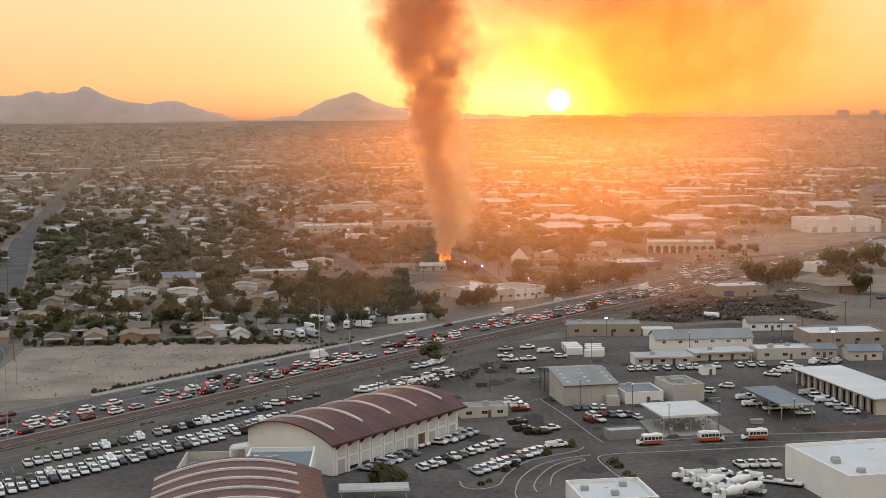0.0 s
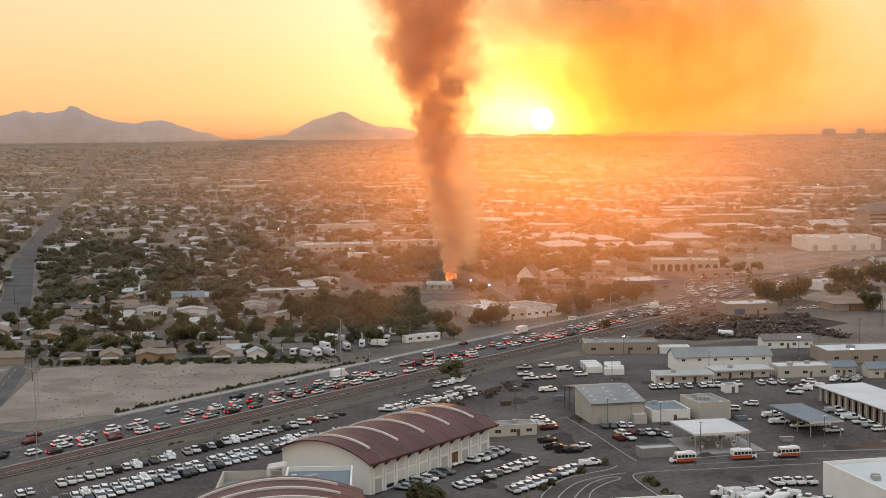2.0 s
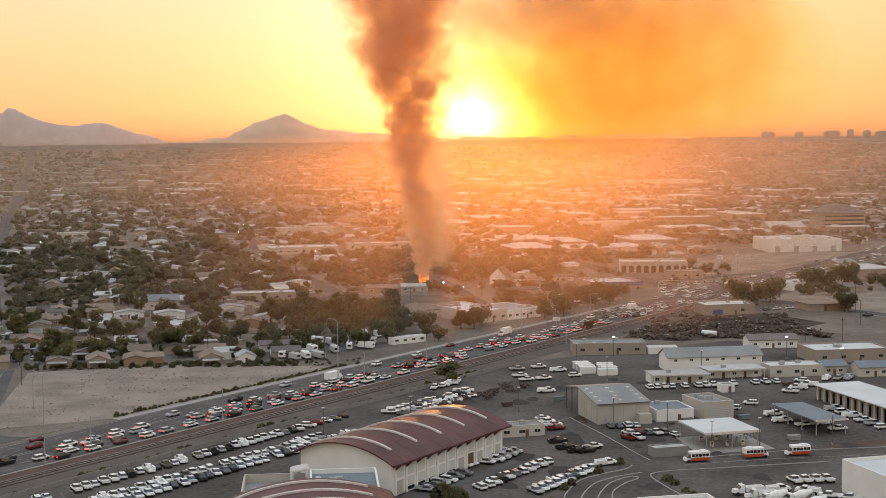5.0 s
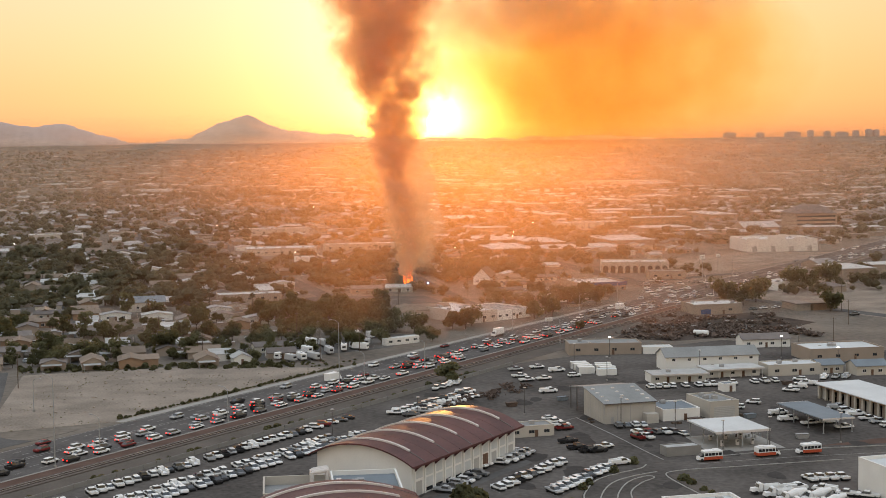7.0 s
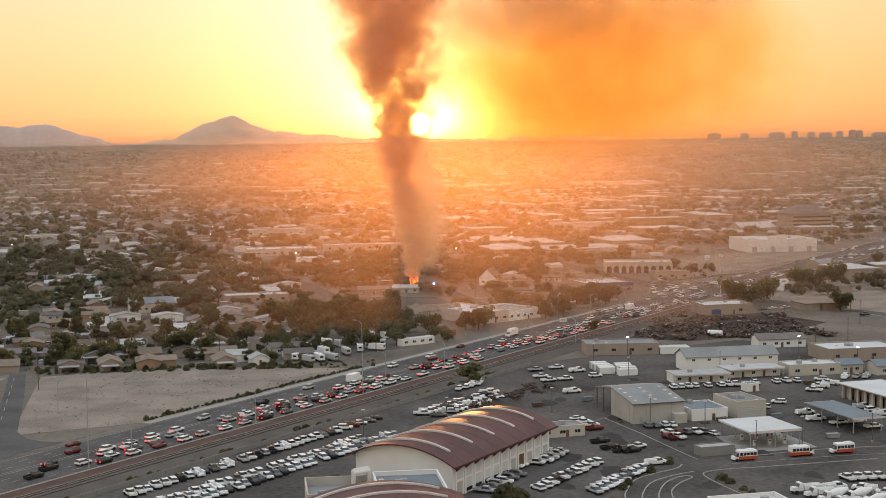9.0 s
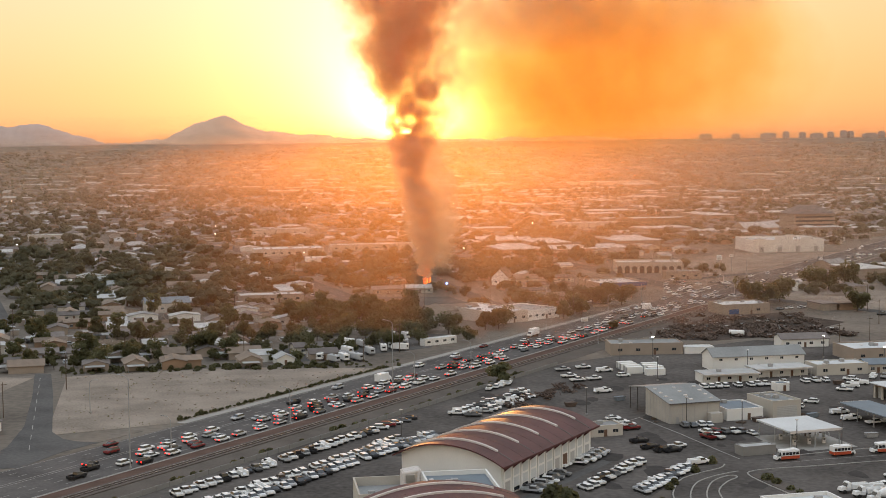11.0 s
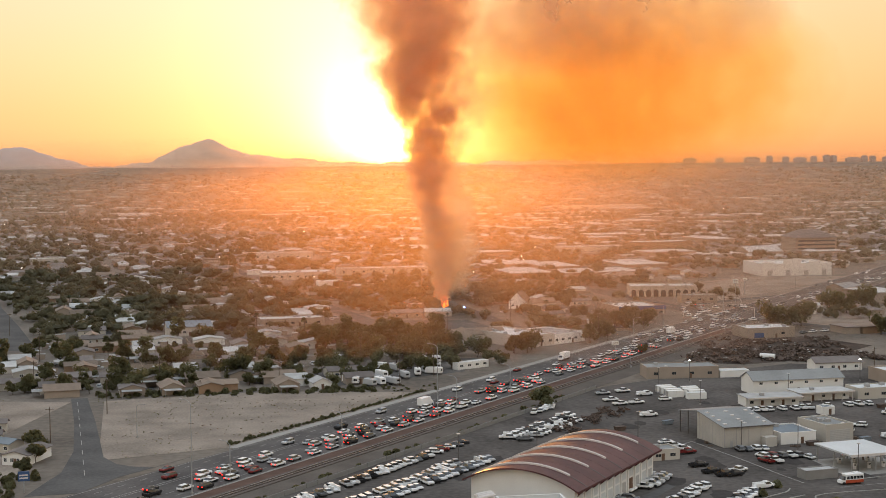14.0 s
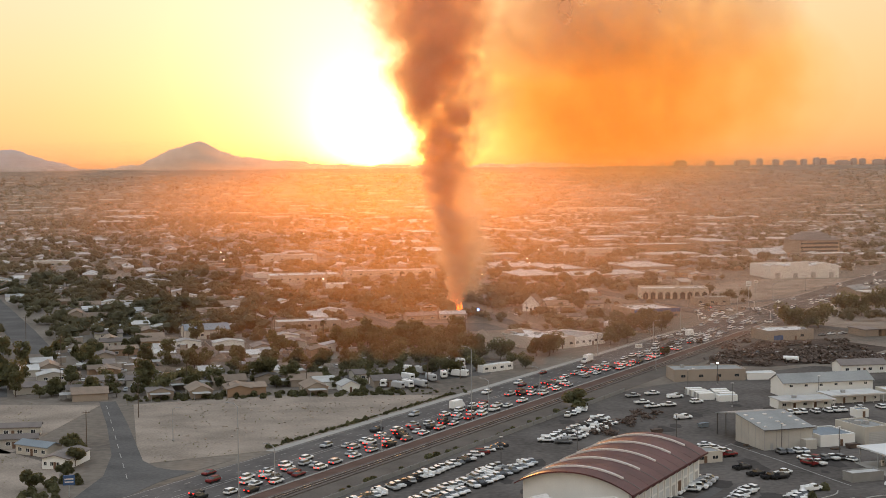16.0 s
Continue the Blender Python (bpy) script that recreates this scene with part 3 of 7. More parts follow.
def barrel_hall(label, x, y, w, length, eave, rise, ribs, heading):
    """Front corner on the ground at x, y; the length runs along the avenue, the width to the other side of it."""
    b = root("vaulted_hall", label, "hall", m=at(x, y, heading))   # local x along, local y to the left
    n = 20
    half = w / 2
    arc = []
    rad = (half * half + rise * rise) / (2 * rise)
    for i in range(n + 1):
        a = -1 + 2 * i / n
        yy = half + a * (half + 1.6)
        arc.append((yy, eave + math.sqrt(max(0, rad * rad - (a * (half + 1.6)) ** 2)) - (rad - rise)))

    def top(yy):
        return eave + math.sqrt(max(0, rad * rad - (yy - half) ** 2)) - (rad - rise)
    # side walls with bays, end walls up to the vault
    t = 0.35
    part("wall", boxes((0, length, 0, t, 0, eave - 0.1)), "white_wall", b)
    part("wall", boxes((0, length, w - t, w, 0, eave - 0.1)), "white_wall", b)
    for x0 in (0, length - t):
        bm = bmesh.new()
        ys = [t + (w - 2 * t) * i / n for i in range(n + 1)]
        lo = [[bm.verts.new((xx, yy, 0)) for yy in ys] for xx in (x0, x0 + t)]
        hi = [[bm.verts.new((xx, yy, top(yy) - 0.1)) for yy in ys] for xx in (x0, x0 + t)]
        for i in range(n):
            for k in (0, 1):
                bm.faces.new((lo[k][i], lo[k][i + 1], hi[k][i + 1], hi[k][i]))
            bm.faces.new((hi[0][i], hi[0][i + 1], hi[1][i + 1], hi[1][i]))
        for i in (0, n):
            bm.faces.new((lo[0][i], lo[1][i], hi[1][i], hi[0][i]))
        bmesh.ops.recalc_face_normals(bm, faces=bm.faces)
        part("end_wall", bm, "white_wall", b)
    # vault in bays, each a sheet of its own
    bays = ribs
    step = (length + 4.0) / bays
    for k in range(bays):
        bm = bmesh.new()
        xs = (-2 + step * k + 0.04, -2 + step * (k + 1) - 0.04)
        rows = [[bm.verts.new((xx, yy, zz + dz)) for yy, zz in arc] for dz in (0, 0.35) for xx in xs]
        for i in range(n):
            bm.faces.new((rows[0][i], rows[1][i], rows[1][i + 1], rows[0][i + 1]))
            bm.faces.new((rows[2][i], rows[2][i + 1], rows[3][i + 1], rows[3][i]))
            bm.faces.new((rows[0][i], rows[0][i + 1], rows[2][i + 1], rows[2][i]))
            bm.faces.new((rows[1][i + 1], rows[1][i], rows[3][i], rows[3][i + 1]))
        for i in (0, n):
            bm.faces.new((rows[0][i], rows[2][i], rows[3][i], rows[1][i]))
        bmesh.ops.recalc_face_normals(bm, faces=bm.faces)
        part("roof_sheet", bm, "red_roof", b)
    def band(xx, wide, line, z0, z1):
        """A strip over part of the vault."""
        bm = bmesh.new()
        rows = [[bm.verts.new((xx + dx, yy, zz + dz)) for yy, zz in line] for dz in (z0, z1) for dx in (0, wide)]
        m = len(line)
        for i in range(m - 1):
            bm.faces.new((rows[2][i], rows[2][i + 1], rows[3][i + 1], rows[3][i]))
            bm.faces.new((rows[0][i], rows[0][i + 1], rows[2][i + 1], rows[2][i]))
            bm.faces.new((rows[1][i + 1], rows[1][i], rows[3][i], rows[3][i + 1]))
        for i in (0, m - 1):
            bm.faces.new((rows[0][i], rows[2][i], rows[3][i], rows[1][i]))
        bmesh.ops.recalc_face_normals(bm, faces=bm.faces)
        return bm
    for k in range(bays):
        xx = -2 + step * (k + 0.5)
        part("roof_rib", band(xx, 0.65, arc[3:], 0.3, 0.78), "rib", b)
        part("roof_seam", band(xx + 0.1, 0.45, arc[:4], 0.3, 0.42), "pole", b)
    # bays of the long wall facing the yard
    n_bays = int(length / 4.6)
    for i in range(n_bays):
        bx = 1.2 + i * (length - 1.2) / n_bays
        part("pilaster", boxes((bx - 0.35, bx + 0.35, -0.3, 0, 0, eave - 0.6), bevel=0.04), "white_wall", b)
        bm = bmesh.new()                                  # gusset under the eave
        sides = [[bm.verts.new((bx + dx, yy, zz)) for yy, zz in ((-0.3, eave - 0.35), (-1.75, eave - 0.55), (-1.75, eave - 1.05), (-0.3, eave - 2.3))] for dx in (-0.22, 0.22)]
        bm.faces.new(sides[0]), bm.faces.new(sides[1][::-1])
        for k in range(4):
            bm.faces.new((sides[0][k], sides[1][k], sides[1][(k + 1) % 4], sides[0][(k + 1) % 4]))
        bmesh.ops.recalc_face_normals(bm, faces=bm.faces)
        part("eave_bracket", bm, "red_roof", b)
        if i in (0, 6, 8, 10):
            part("roller_door", roller_sheet(bx + 0.7, bx + 3.5, 0.1, 3.6), "shutter", b)
        elif i == 7:
            part("door", boxes((bx + 0.6, bx + 3.6, -0.08, 0, 0, 3.9), (bx + 2.05, bx + 2.15, -0.12, -0.08, 0, 3.9)), "door", b)
        else:
            part("wall_panel", boxes((bx + 0.6, bx + 3.7, -0.12, 0, 1.5, 3.8), bevel=0.03), "white_roof", b)
            part("window", boxes((bx + 0.6, bx + 3.7, -0.1, 0, 0.5, 1.35)), "glass", b)
        part("wall_panel", boxes((bx + 0.6, bx + 3.7, -0.1, 0, 4.3, eave - 0.7), bevel=0.03), "white_roof", b)
    part("eave_fascia", boxes((-2, length + 2, -1.9, -1.7, eave - 0.95, eave - 0.35), bevel=0.03), "red_roof", b)
    return b


def build_yard():
    barrel_hall("long vaulted hall with a maroon metal roof and pale ribs", -27.4, 347.2, 28.0, 53.4, 8.7, 3.3, 5, 54.5)
    barrel_hall("front vaulted hall with a maroon metal roof and pale ribs", -24.7, 284.4, 33.5, 36.5, 8.1, 3.2, 5, 98.0)
    # flat link between the two halls
    flat_building("link_building", "flat grey-roofed link between the two vaulted halls", -46.3, 324, 15.6, 20.0, 7.0, 2, "white_wall", "blue_roof", 1.0, units=3, seed=3)
    flat_building("link_building", "low flat-roofed service court beside the vaulted halls", -62.5, 331, 15.6, 17.0, 4.2, 2, "cream_wall", "grey_roof", 2.0, units=4, seed=4)
    ducts = bpy.data.objects["link_building.001"]
    for k in range(3):
        bm = bmesh.new()
        y0 = 11.0 + k * 1.6
        tube(bm, (11.5, y0, 3.6), (11.5, y0, 8.3), 0.5, 0.5, 10)
        tube(bm, (11.5, y0, 8.1), (15.2, y0 + 0.4, 8.6), 0.5, 0.5, 10)
        tube(bm, (15.2, y0 + 0.4, 8.8), (15.2, y0 + 0.4, 3.6), 0.5, 0.5, 10)
        part("duct", bm, "rib", ducts, "pale sheet-metal air duct")
    flat_building("small_office", "small beige flat-roofed office with a dark door", 4.8, 412.9, 14, 7, 3.0, 12, "cream_wall", "grey_roof", 0.25, windows=3, doors=1, units=1, seed=5)
    canopy("carport", "pale low carport roof over parked trucks", -24.1, 321.5, 16, 5.5, 3.0, 4, "pale_roof")
    flat_building("white_building", "white flat-roofed building with a high parapet", 29.2, 300, 16.5, 17, 5.6, 8, "white_wall", "white_roof", 0.7, units=3, seed=6)
    flat_building("white_building", "large white flat-roofed works building", 88.5, 311, 44, 32, 7.4, 12, "white_wall", "white_roof", 0.7, units=6, shutters=0, seed=7)
    warehouse()
    flat_building("annex", "low white annex beside the warehouse", 54.6, 431.5, 12.0, 14, 3.4, 9, "white_wall", "blue_roof", 0.2, doors=1, units=1, seed=8)
    flat_building("workshop", "cream flat-roofed workshop with a dark open bay", 69.5, 433, 10, 15, 5.0, 14, "cream_wall", "grey_roof", 0.4, shutters=1, units=3, seed=9)
    canopy("fuel_canopy", "white fuel station canopy on steel posts", 59.6, 390, 16.6, 18.5, 4.6, 11, "white_roof", 3, 3, 0.5)
    flat_building("kiosk", "low grey block store with a pale roof", 44.2, 383.6, 10.2, 4.5, 2.4, 12, "grey_block", "pale_roof", 0.1, units=0, seed=10)
    canopy("vehicle_canopy", "blue-grey metal canopy over parked trucks", 95.8, 407, 10.5, 27, 4.2, 11, "blue_roof", 2, 4, 0.3)
    gable_building("long_shed", "long white shed with a grey gable roof", 77.4, 523, 36.0, 11, 5.2, 2.6, 5, "white_wall", "grey_roof", True, 0, 6)
    veranda_row("low white office row with a deep veranda roof", 66.5, 496.0, 20.0, 10, 3.3, 4)
    veranda_row("low white office row with a deep veranda roof", 88.2, 504.0, 21.0, 10, 3.3, 8)
    flat_building("office_row", "low cream office building with a flat roof", 111, 507, 20, 10, 3.8, 5, "cream_wall", "white_roof", 0.25, windows=3, doors=1, units=3, seed=13)
    garage()
    flat_building("brown_store", "brown flat-roofed store with a white roof strip", 48.9, 567, 29, 13, 4.4, -2, "tan_wall", "grey_roof", 0.2, windows=4, doors=1, units=2, seed=14)
    flat_building("white_shed", "low white container shed beside the brown store", 78.5, 566, 12, 6, 2.6, 0, "white_wall", "white_roof", 0.1, units=0, seed=15)
    gable_building("grey_roofed_house", "white house with a dark grey gable roof", 122, 576, 20, 9, 3.4, 1.8, 2, "white_wall", "shingle", True, 4)
    flat_building("beige_store", "beige flat-roofed store building", 136.5, 536, 30, 18, 4.6, 5, "tan_wall", "white_roof", 0.4, windows=4, doors=1, units=3, seed=16)
    gable_building("small_shed", "small shed with a pale blue metal roof", 131, 510, 9, 8, 3.2, 1.4, 4, "cream_wall", "blue_roof", True, 2)
    gable_building("small_shed", "small shed with a pale blue metal roof", 142.5, 504, 12, 9, 3.4, 1.6, 4, "cream_wall", "blue_roof", True, 2)
    flat_building("small_store", "tiny white store hut in the yard", 86.5, 478.5, 4.5, 4.5, 2.6, 8, "white_wall", "blue_roof", 0.1, doors=1, units=0, seed=19)
    flat_building("tank_store", "white container tanks in a row", 51, 517, 7, 3, 2.4, 5, "white_wall", "white_roof", 0.0, units=0, seed=17)


def veranda_row(label, x, y, w, d, h, turn):
    """A low row whose flat roof reaches out over a walk on posts."""
    b = root("office_row", label, "building", m=at(x, y, turn))
    for r in ((0, w, 2.6, 2.85, 0, h), (0, w, d - 0.25, d, 0, h), (0, 0.25, 2.85, d - 0.25, 0, h), (w - 0.25, w, 2.85, d - 0.25, 0, h)):
        part("wall", boxes(r), "white_wall", b)
    part("roof", boxes((-0.4, w + 0.4, -0.4, d + 0.4, h, h + 0.22), bevel=0.04), "pale_roof", b)
    part("fascia", boxes((-0.42, w + 0.42, -0.48, -0.4, h - 0.25, h + 0.26)), "rib", b)
    n = 6
    for i in range(n):
        px = 0.2 + (w - 0.4) * i / (n - 1)
        part("post", boxes((px - 0.09, px + 0.09, -0.1, 0.08, 0, h)), "rib", b)
    for i in range(n - 1):
        px = 0.2 + (w - 0.4) * (i + 0.5) / (n - 1)
        if i % 2:
            part("door", boxes((px - 0.5, px + 0.5, 2.53, 2.6, 0, 2.1)), "door", b)
        else:
            window(b, px, 1.0, 1.5, 1.1, 2.6)
    part("rooftop_unit", boxes((w * 0.3, w * 0.3 + 1.5, 4, 5.3, h + 0.22, h + 1.2), bevel=0.06), "steel", b)
    return b


def warehouse():
    """Metal shed whose roof climbs from the front to the ridge over the back wall and falls again over an open lean-to."""
    b = root("warehouse", "tall beige metal warehouse with a grey roof and open lean-to", "warehouse", m=at(36.1, 429.4, 11))
    w, d, lean, h0, h1, h2 = 16.7, 17.2, 12.0, 6.1, 8.6, 6.8
    t = 0.2
    part("wall", boxes((0, w, 0, t, 0, h0)), "metal_wall", b)
    part("wall", boxes((t, w - t, d - t, d, 0, h1)), "metal_wall", b)
    for x0 in (0, w - t):
        bm = bmesh.new()
        rows = [[bm.verts.new((x, y, z)) for y, z in ((t, 0), (d, 0), (d, h1), (t, h0))] for x in (x0, x0 + t)]
        bm.faces.new(rows[0][::-1]), bm.faces.new(rows[1])
        for k in range(4):
            bm.faces.new((rows[0][k], rows[0][(k + 1) % 4], rows[1][(k + 1) % 4], rows[1][k]))
        bmesh.ops.recalc_face_normals(bm, faces=bm.faces)
        part("wall", bm, "metal_wall", b)
    for i in range(5):
        x = w * i / 4
        part("wall_seam", boxes((x - 0.07, x + 0.07, -0.07, 0, 0, h0)), "steel", b)
    for i in range(8):
        y = 1.0 + i * 2.1
        part("wall_seam", boxes((-0.04, 0, y - 0.04, y + 0.04, 0, h0 + (h1 - h0) * y / d)), "steel", b)
    bm = bmesh.new()
    prof = [(-0.5, h0), (d, h1 + 0.05), (d + lean, h2), (d + lean, h2 + 0.25), (d, h1 + 0.3), (-0.5, h0 + 0.25)]
    lo, hi = [bm.verts.new((-0.4, y, z)) for y, z in prof], [bm.verts.new((w + 0.4, y, z)) for y, z in prof]
    for k in range(6):
        bm.faces.new((lo[k], hi[k], hi[(k + 1) % 6], lo[(k + 1) % 6]))
    for side in (lo, hi):
        bm.faces.new((side[0], side[1], side[4], side[5])), bm.faces.new((side[1], side[2], side[3], side[4]))
    bmesh.ops.recalc_face_normals(bm, faces=bm.faces)
    part("roof", bm, "grey_roof", b)
    for i in range(4):
        for x in (1.6, 8.2, 15.0):
            y = 2.0 + i * 3.8
            z = h0 + (h1 - h0) * y / d + 0.22
            part("skylight", boxes((x - 0.55, x + 0.55, y, y + 1.0, z, z + 0.4), bevel=0.05), "rib", b)
    for x in (-0.1, w - 0.15):
        for y in (d + lean - 0.6, d + lean * 0.5):
            part("post", boxes((x, x + 0.25, y, y + 0.25, 0, h1 - (h1 - h2) * (y - d) / lean)), "pole", b)
    part("gutter", boxes((-0.4, w + 0.4, -0.62, -0.5, h0 - 0.05, h0 + 0.2)), "pole", b)
    part("side_enclosure", boxes((12.4, 16.4, -3.0, -0.1, 0, 3.0), bevel=0.05), "metal_wall", b)
    part("door", boxes((2.0, 3.0, -0.08, 0, 0, 2.1)), "steel", b)


def garage():
    """Long garage with open bays under one sloped roof."""
    b = root("garage_block", "long open-bay garage with a pale metal roof", "garage", m=at(113.8, 463, -78))
    n, w, d, h = 12, 52.0, 15.0, 4.8
    part("roof", boxes((-1, w + 1, -1.2, d + 1, h, h + 0.35), bevel=0.05), "white_roof", b)
    part("wall", boxes((0, w, d - 0.3, d, 0, h)), "cream_wall", b)
    for e in (0, w - 0.3):
        part("wall", boxes((e, e + 0.3, 0, d - 0.3, 0, h)), "cream_wall", b)
    for i in range(n + 1):
        x = 0.5 + (w - 1.0) * i / n
        part("pier", boxes((x - 0.45, x + 0.45, 0, 0.6, 0, h)), "cream_wall", b)
    part("lintel", boxes((0, w, 0.1, 0.5, h - 0.8, h)), "brown_wall", b)
    for i in range(n):
        x = 0.5 + (w - 1.0) * (i + 0.5) / n
        part("bay_door", boxes((x - 1.6, x + 1.6, 1.2, 1.3, 0, h - 0.9)), "shutter" if i % 3 == 0 else "tan_wall", b)


build_yard()


# ---- shops and halls north of the avenue and beyond the crossing ----
def arcade_bays(w, n):
    """Dark plates between piers under a shallow arch, put in for the shade inside tall shop bays, along the front of
    the arcade.
    """
    b = bpy.data.objects["arcade_shops"]
    for i in range(n):
        x = w * (i + 0.5) / n
        bm = bmesh.new()
        prof = [(x - 1.5, 0.0), (x + 1.5, 0.0), (x + 1.5, 3.4), (x + 0.9, 4.1), (x, 4.4), (x - 0.9, 4.1), (x - 1.5, 3.4)]
        lo, hi = [bm.verts.new((px, -0.06, pz)) for px, pz in prof], [bm.verts.new((px, 0.0, pz)) for px, pz in prof]
        bm.faces.new(lo)
        for k in range(7):
            bm.faces.new((lo[k], lo[(k + 1) % 7], hi[(k + 1) % 7], hi[k]))
        bmesh.ops.recalc_face_normals(bm, faces=bm.faces)
        part("shop_bay", bm, "dark", b)
    for i in range(n + 1):
        x = w * i / n
        part("pier", boxes((x - 0.45, x + 0.45, -0.5, 0, 0, 5.6), bevel=0.05), "cream_wall", b)


def stepped_parapet(w):
    """Raised blocks of different heights on the front parapet of the white works."""
    b = bpy.data.objects["white_works"]
    for x0, x1, up in ((0, 9, 0.9), (16, 24, 2.4), (24, 30, 3.6), (36, 44, 1.4)):
        part("parapet_step", boxes((x0, x1, 0.0, 0.5, 9.3, 9.3 + up)), "white_wall", b)
    for i in range(4):
        x = 6 + i * (w - 12) / 3
        part("loading_door", roller_sheet(x - 1.8, x + 1.8, 0.1, 4.2), "shutter", b)


def build_north():
    flat_building("community_hall", "low pale community hall with rooftop units", 16.1, 668.6, 20, 40, 5.0, 28, "cream_wall", "white_roof", 0.5, windows=4, doors=1, units=8, seed=21)
    flat_building("community_hall", "white flat-roofed wing of the community hall", 33.5, 678.6, 22, 26, 4.4, 36, "white_wall", "pale_roof", 0.3, windows=5, doors=1, units=2, seed=22)
    gable_building("gabled_house", "tall cream gabled house with a brown roof", -20, 672, 10, 16, 4.6, 4.0, -22, "cream_wall", "shingle_tan", False, 2)
    gable_building("long_house", "long brown-roofed house behind the gable", -12, 690, 26, 10, 4.0, 2.4, 14, "cream_wall", "shingle_tan", True, 4)
    gable_building("chapel", "small white chapel with a steep roof", 40, 846, 10, 16, 4.5, 5.0, -20, "white_wall", "shingle_tan", False, 2)
    gable_building("bungalow", "cream bungalow beside the chapel", 54, 842, 14, 10, 3.5, 2.2, 10, "cream_wall", "shingle_tan", True, 3)
    flat_building("arcade_shops", "pale arcaded shop row with a white roof", 128, 905, 42, 22, 6.0, -8, "cream_wall", "white_roof", 0.8, windows=0, doors=0, units=4, seed=23)
    arcade_bays(42.0, 9)
    flat_building("blue_fascia_store", "low store with a long blue fascia and white roof", 94.5, 797, 28, 30, 4.0, 12, "tan_wall", "white_roof", 0.8, windows=0, doors=1, units=4, seed=24)
    part("fascia", boxes((-0.4, 28.4, -0.5, -0.05, 2.7, 4.9), bevel=0.05), PAINT["blue"], bpy.data.objects["blue_fascia_store"], "long blue painted fascia")
    flat_building("petrol_station", "small canopy shop at the crossing", 148, 858, 22, 10, 4.5, 0, "tan_wall", "pale_roof", 0.4, windows=3, doors=1, units=1, seed=25)
    flat_building("white_works", "long white flat-roofed works with a stepped parapet", 262, 1040, 54, 40, 8.0, 2, "white_wall", "white_roof", 1.2, windows=0, doors=1, units=9, seed=26)
    stepped_parapet(54.0)
    flat_building("corner_shop", "tan corner shop with a flat white roof", 130, 684, 25, 17, 4.6, 8, "tan_wall", "white_roof", 0.4, windows=2, doors=1, units=3, seed=27)
    part("tarpaulin", boxes((3.5, 8.5, -0.12, 0, 0.3, 2.6), bevel=0.05), PAINT["blue"], bpy.data.objects["corner_shop"], "blue tarpaulin hung on the wall")
    flat_building("diner", "pale flat-roofed diner beside the railway", 203, 783, 24, 12, 4.2, 36, "white_wall", "white_roof", 0.5, windows=4, doors=1, units=2, seed=28)
    gable_building("grey_barn", "low shop with a broad grey gable roof", 268, 902, 20, 13, 3.4, 2.2, 38, "tan_wall", "grey_roof", True, 3)
    flat_building("flat_school", "long low school with a pale roof", -104, 1080, 52, 24, 5, 6, "cream_wall", "white_roof", 0.4, windows=9, doors=1, units=6, seed=29)
    flat_building("flat_school", "long low school wing with a pale roof", -46, 1120, 70, 14, 4.4, 6, "cream_wall", "white_roof", 0.4, windows=9, doors=1, units=3, seed=30)
    flat_building("white_house", "white two-storey house among trees", -66, 985, 14, 12, 6.0, 8, "white_wall", "white_roof", 0.3, windows=4, doors=1, units=1, seed=31)
    flat_building("long_store", "long low building with a white roof", -304, 1290, 46, 14, 4.6, 6, "cream_wall", "white_roof", 0.3, windows=7, doors=1, units=2, seed=32)
    gable_building("big_blue_roof", "wide building with a pale blue sheet roof", -150, 742, 22, 18, 4.6, 2.2, 10, "cream_wall", "blue_roof", True, 4)
    flat_building("low_hall", "low beige hall with a flat pale roof", -104, 775, 34, 14, 4.0, 8, "tan_wall", "pale_roof", 0.3, windows=5, doors=1, units=3, seed=33)
    gable_building("burning_home", "low tan house in front of the fire", -32, 806, 17, 9, 2.8, 1.5, 8, "tan_wall", "shingle", True, 3)
    gable_building("low_house", "low pale-roofed house in front of the fire", -13, 812, 15, 9, 2.8, 1.4, -4, "cream_wall", "pale_roof", True, 3)
    gable_building("blue_shed", "small white shed with a pale blue roof", -83, 562, 7, 8, 2.6, 1.6, 12, "white_wall", "pale_roof", False, 0)
    for i, (x, y, w, d, lab) in enumerate(((-197, 470, 14, 5, "grey sectional home with white window frames"), (-202, 490, 17, 5, "long grey sectional home with white trim"),
                                           (-188, 462, 13, 6, "pale green sectional home with a blue-grey roof"), (-177, 438, 8, 15, "grey-roofed white sectional home"))):
        gable_building("sectional_home", lab, x, y, w, d, 3.0, 1.0, (2, 2, -38, -18)[i], ("metal_wall", "metal_wall", "cream_wall", "white_wall")[i],
                       ("shingle", "shingle", "blue_roof", "shingle")[i], w > d, 4)
    tall = flat_building("tall_block", "tall tan office block with a broad hipped roof", 384, 1296, 40, 34, 13, 4, "tan_wall", "grey_roof", 0.2, windows=0, units=0, seed=61)
    for z in (2.4, 6.0, 9.6):
        part("window_band", boxes((1.5, 38.5, -0.08, 0, z, z + 1.5)), "glass", tall)
    bm = bmesh.new()
    lo = [bm.verts.new(p) for p in ((-1, -1, 13.3), (41, -1, 13.3), (41, 35, 13.3), (-1, 35, 13.3))]
    hi = [bm.verts.new(p) for p in ((13, 12, 20.5), (27, 12, 20.5), (27, 22, 20.5), (13, 22, 20.5))]
    bm.faces.new(lo[::-1]), bm.faces.new(hi)
    for k in range(4):
        bm.faces.new((lo[k], lo[(k + 1) % 4], hi[(k + 1) % 4], hi[k]))
    part("hipped_roof", bm, "shingle", tall)
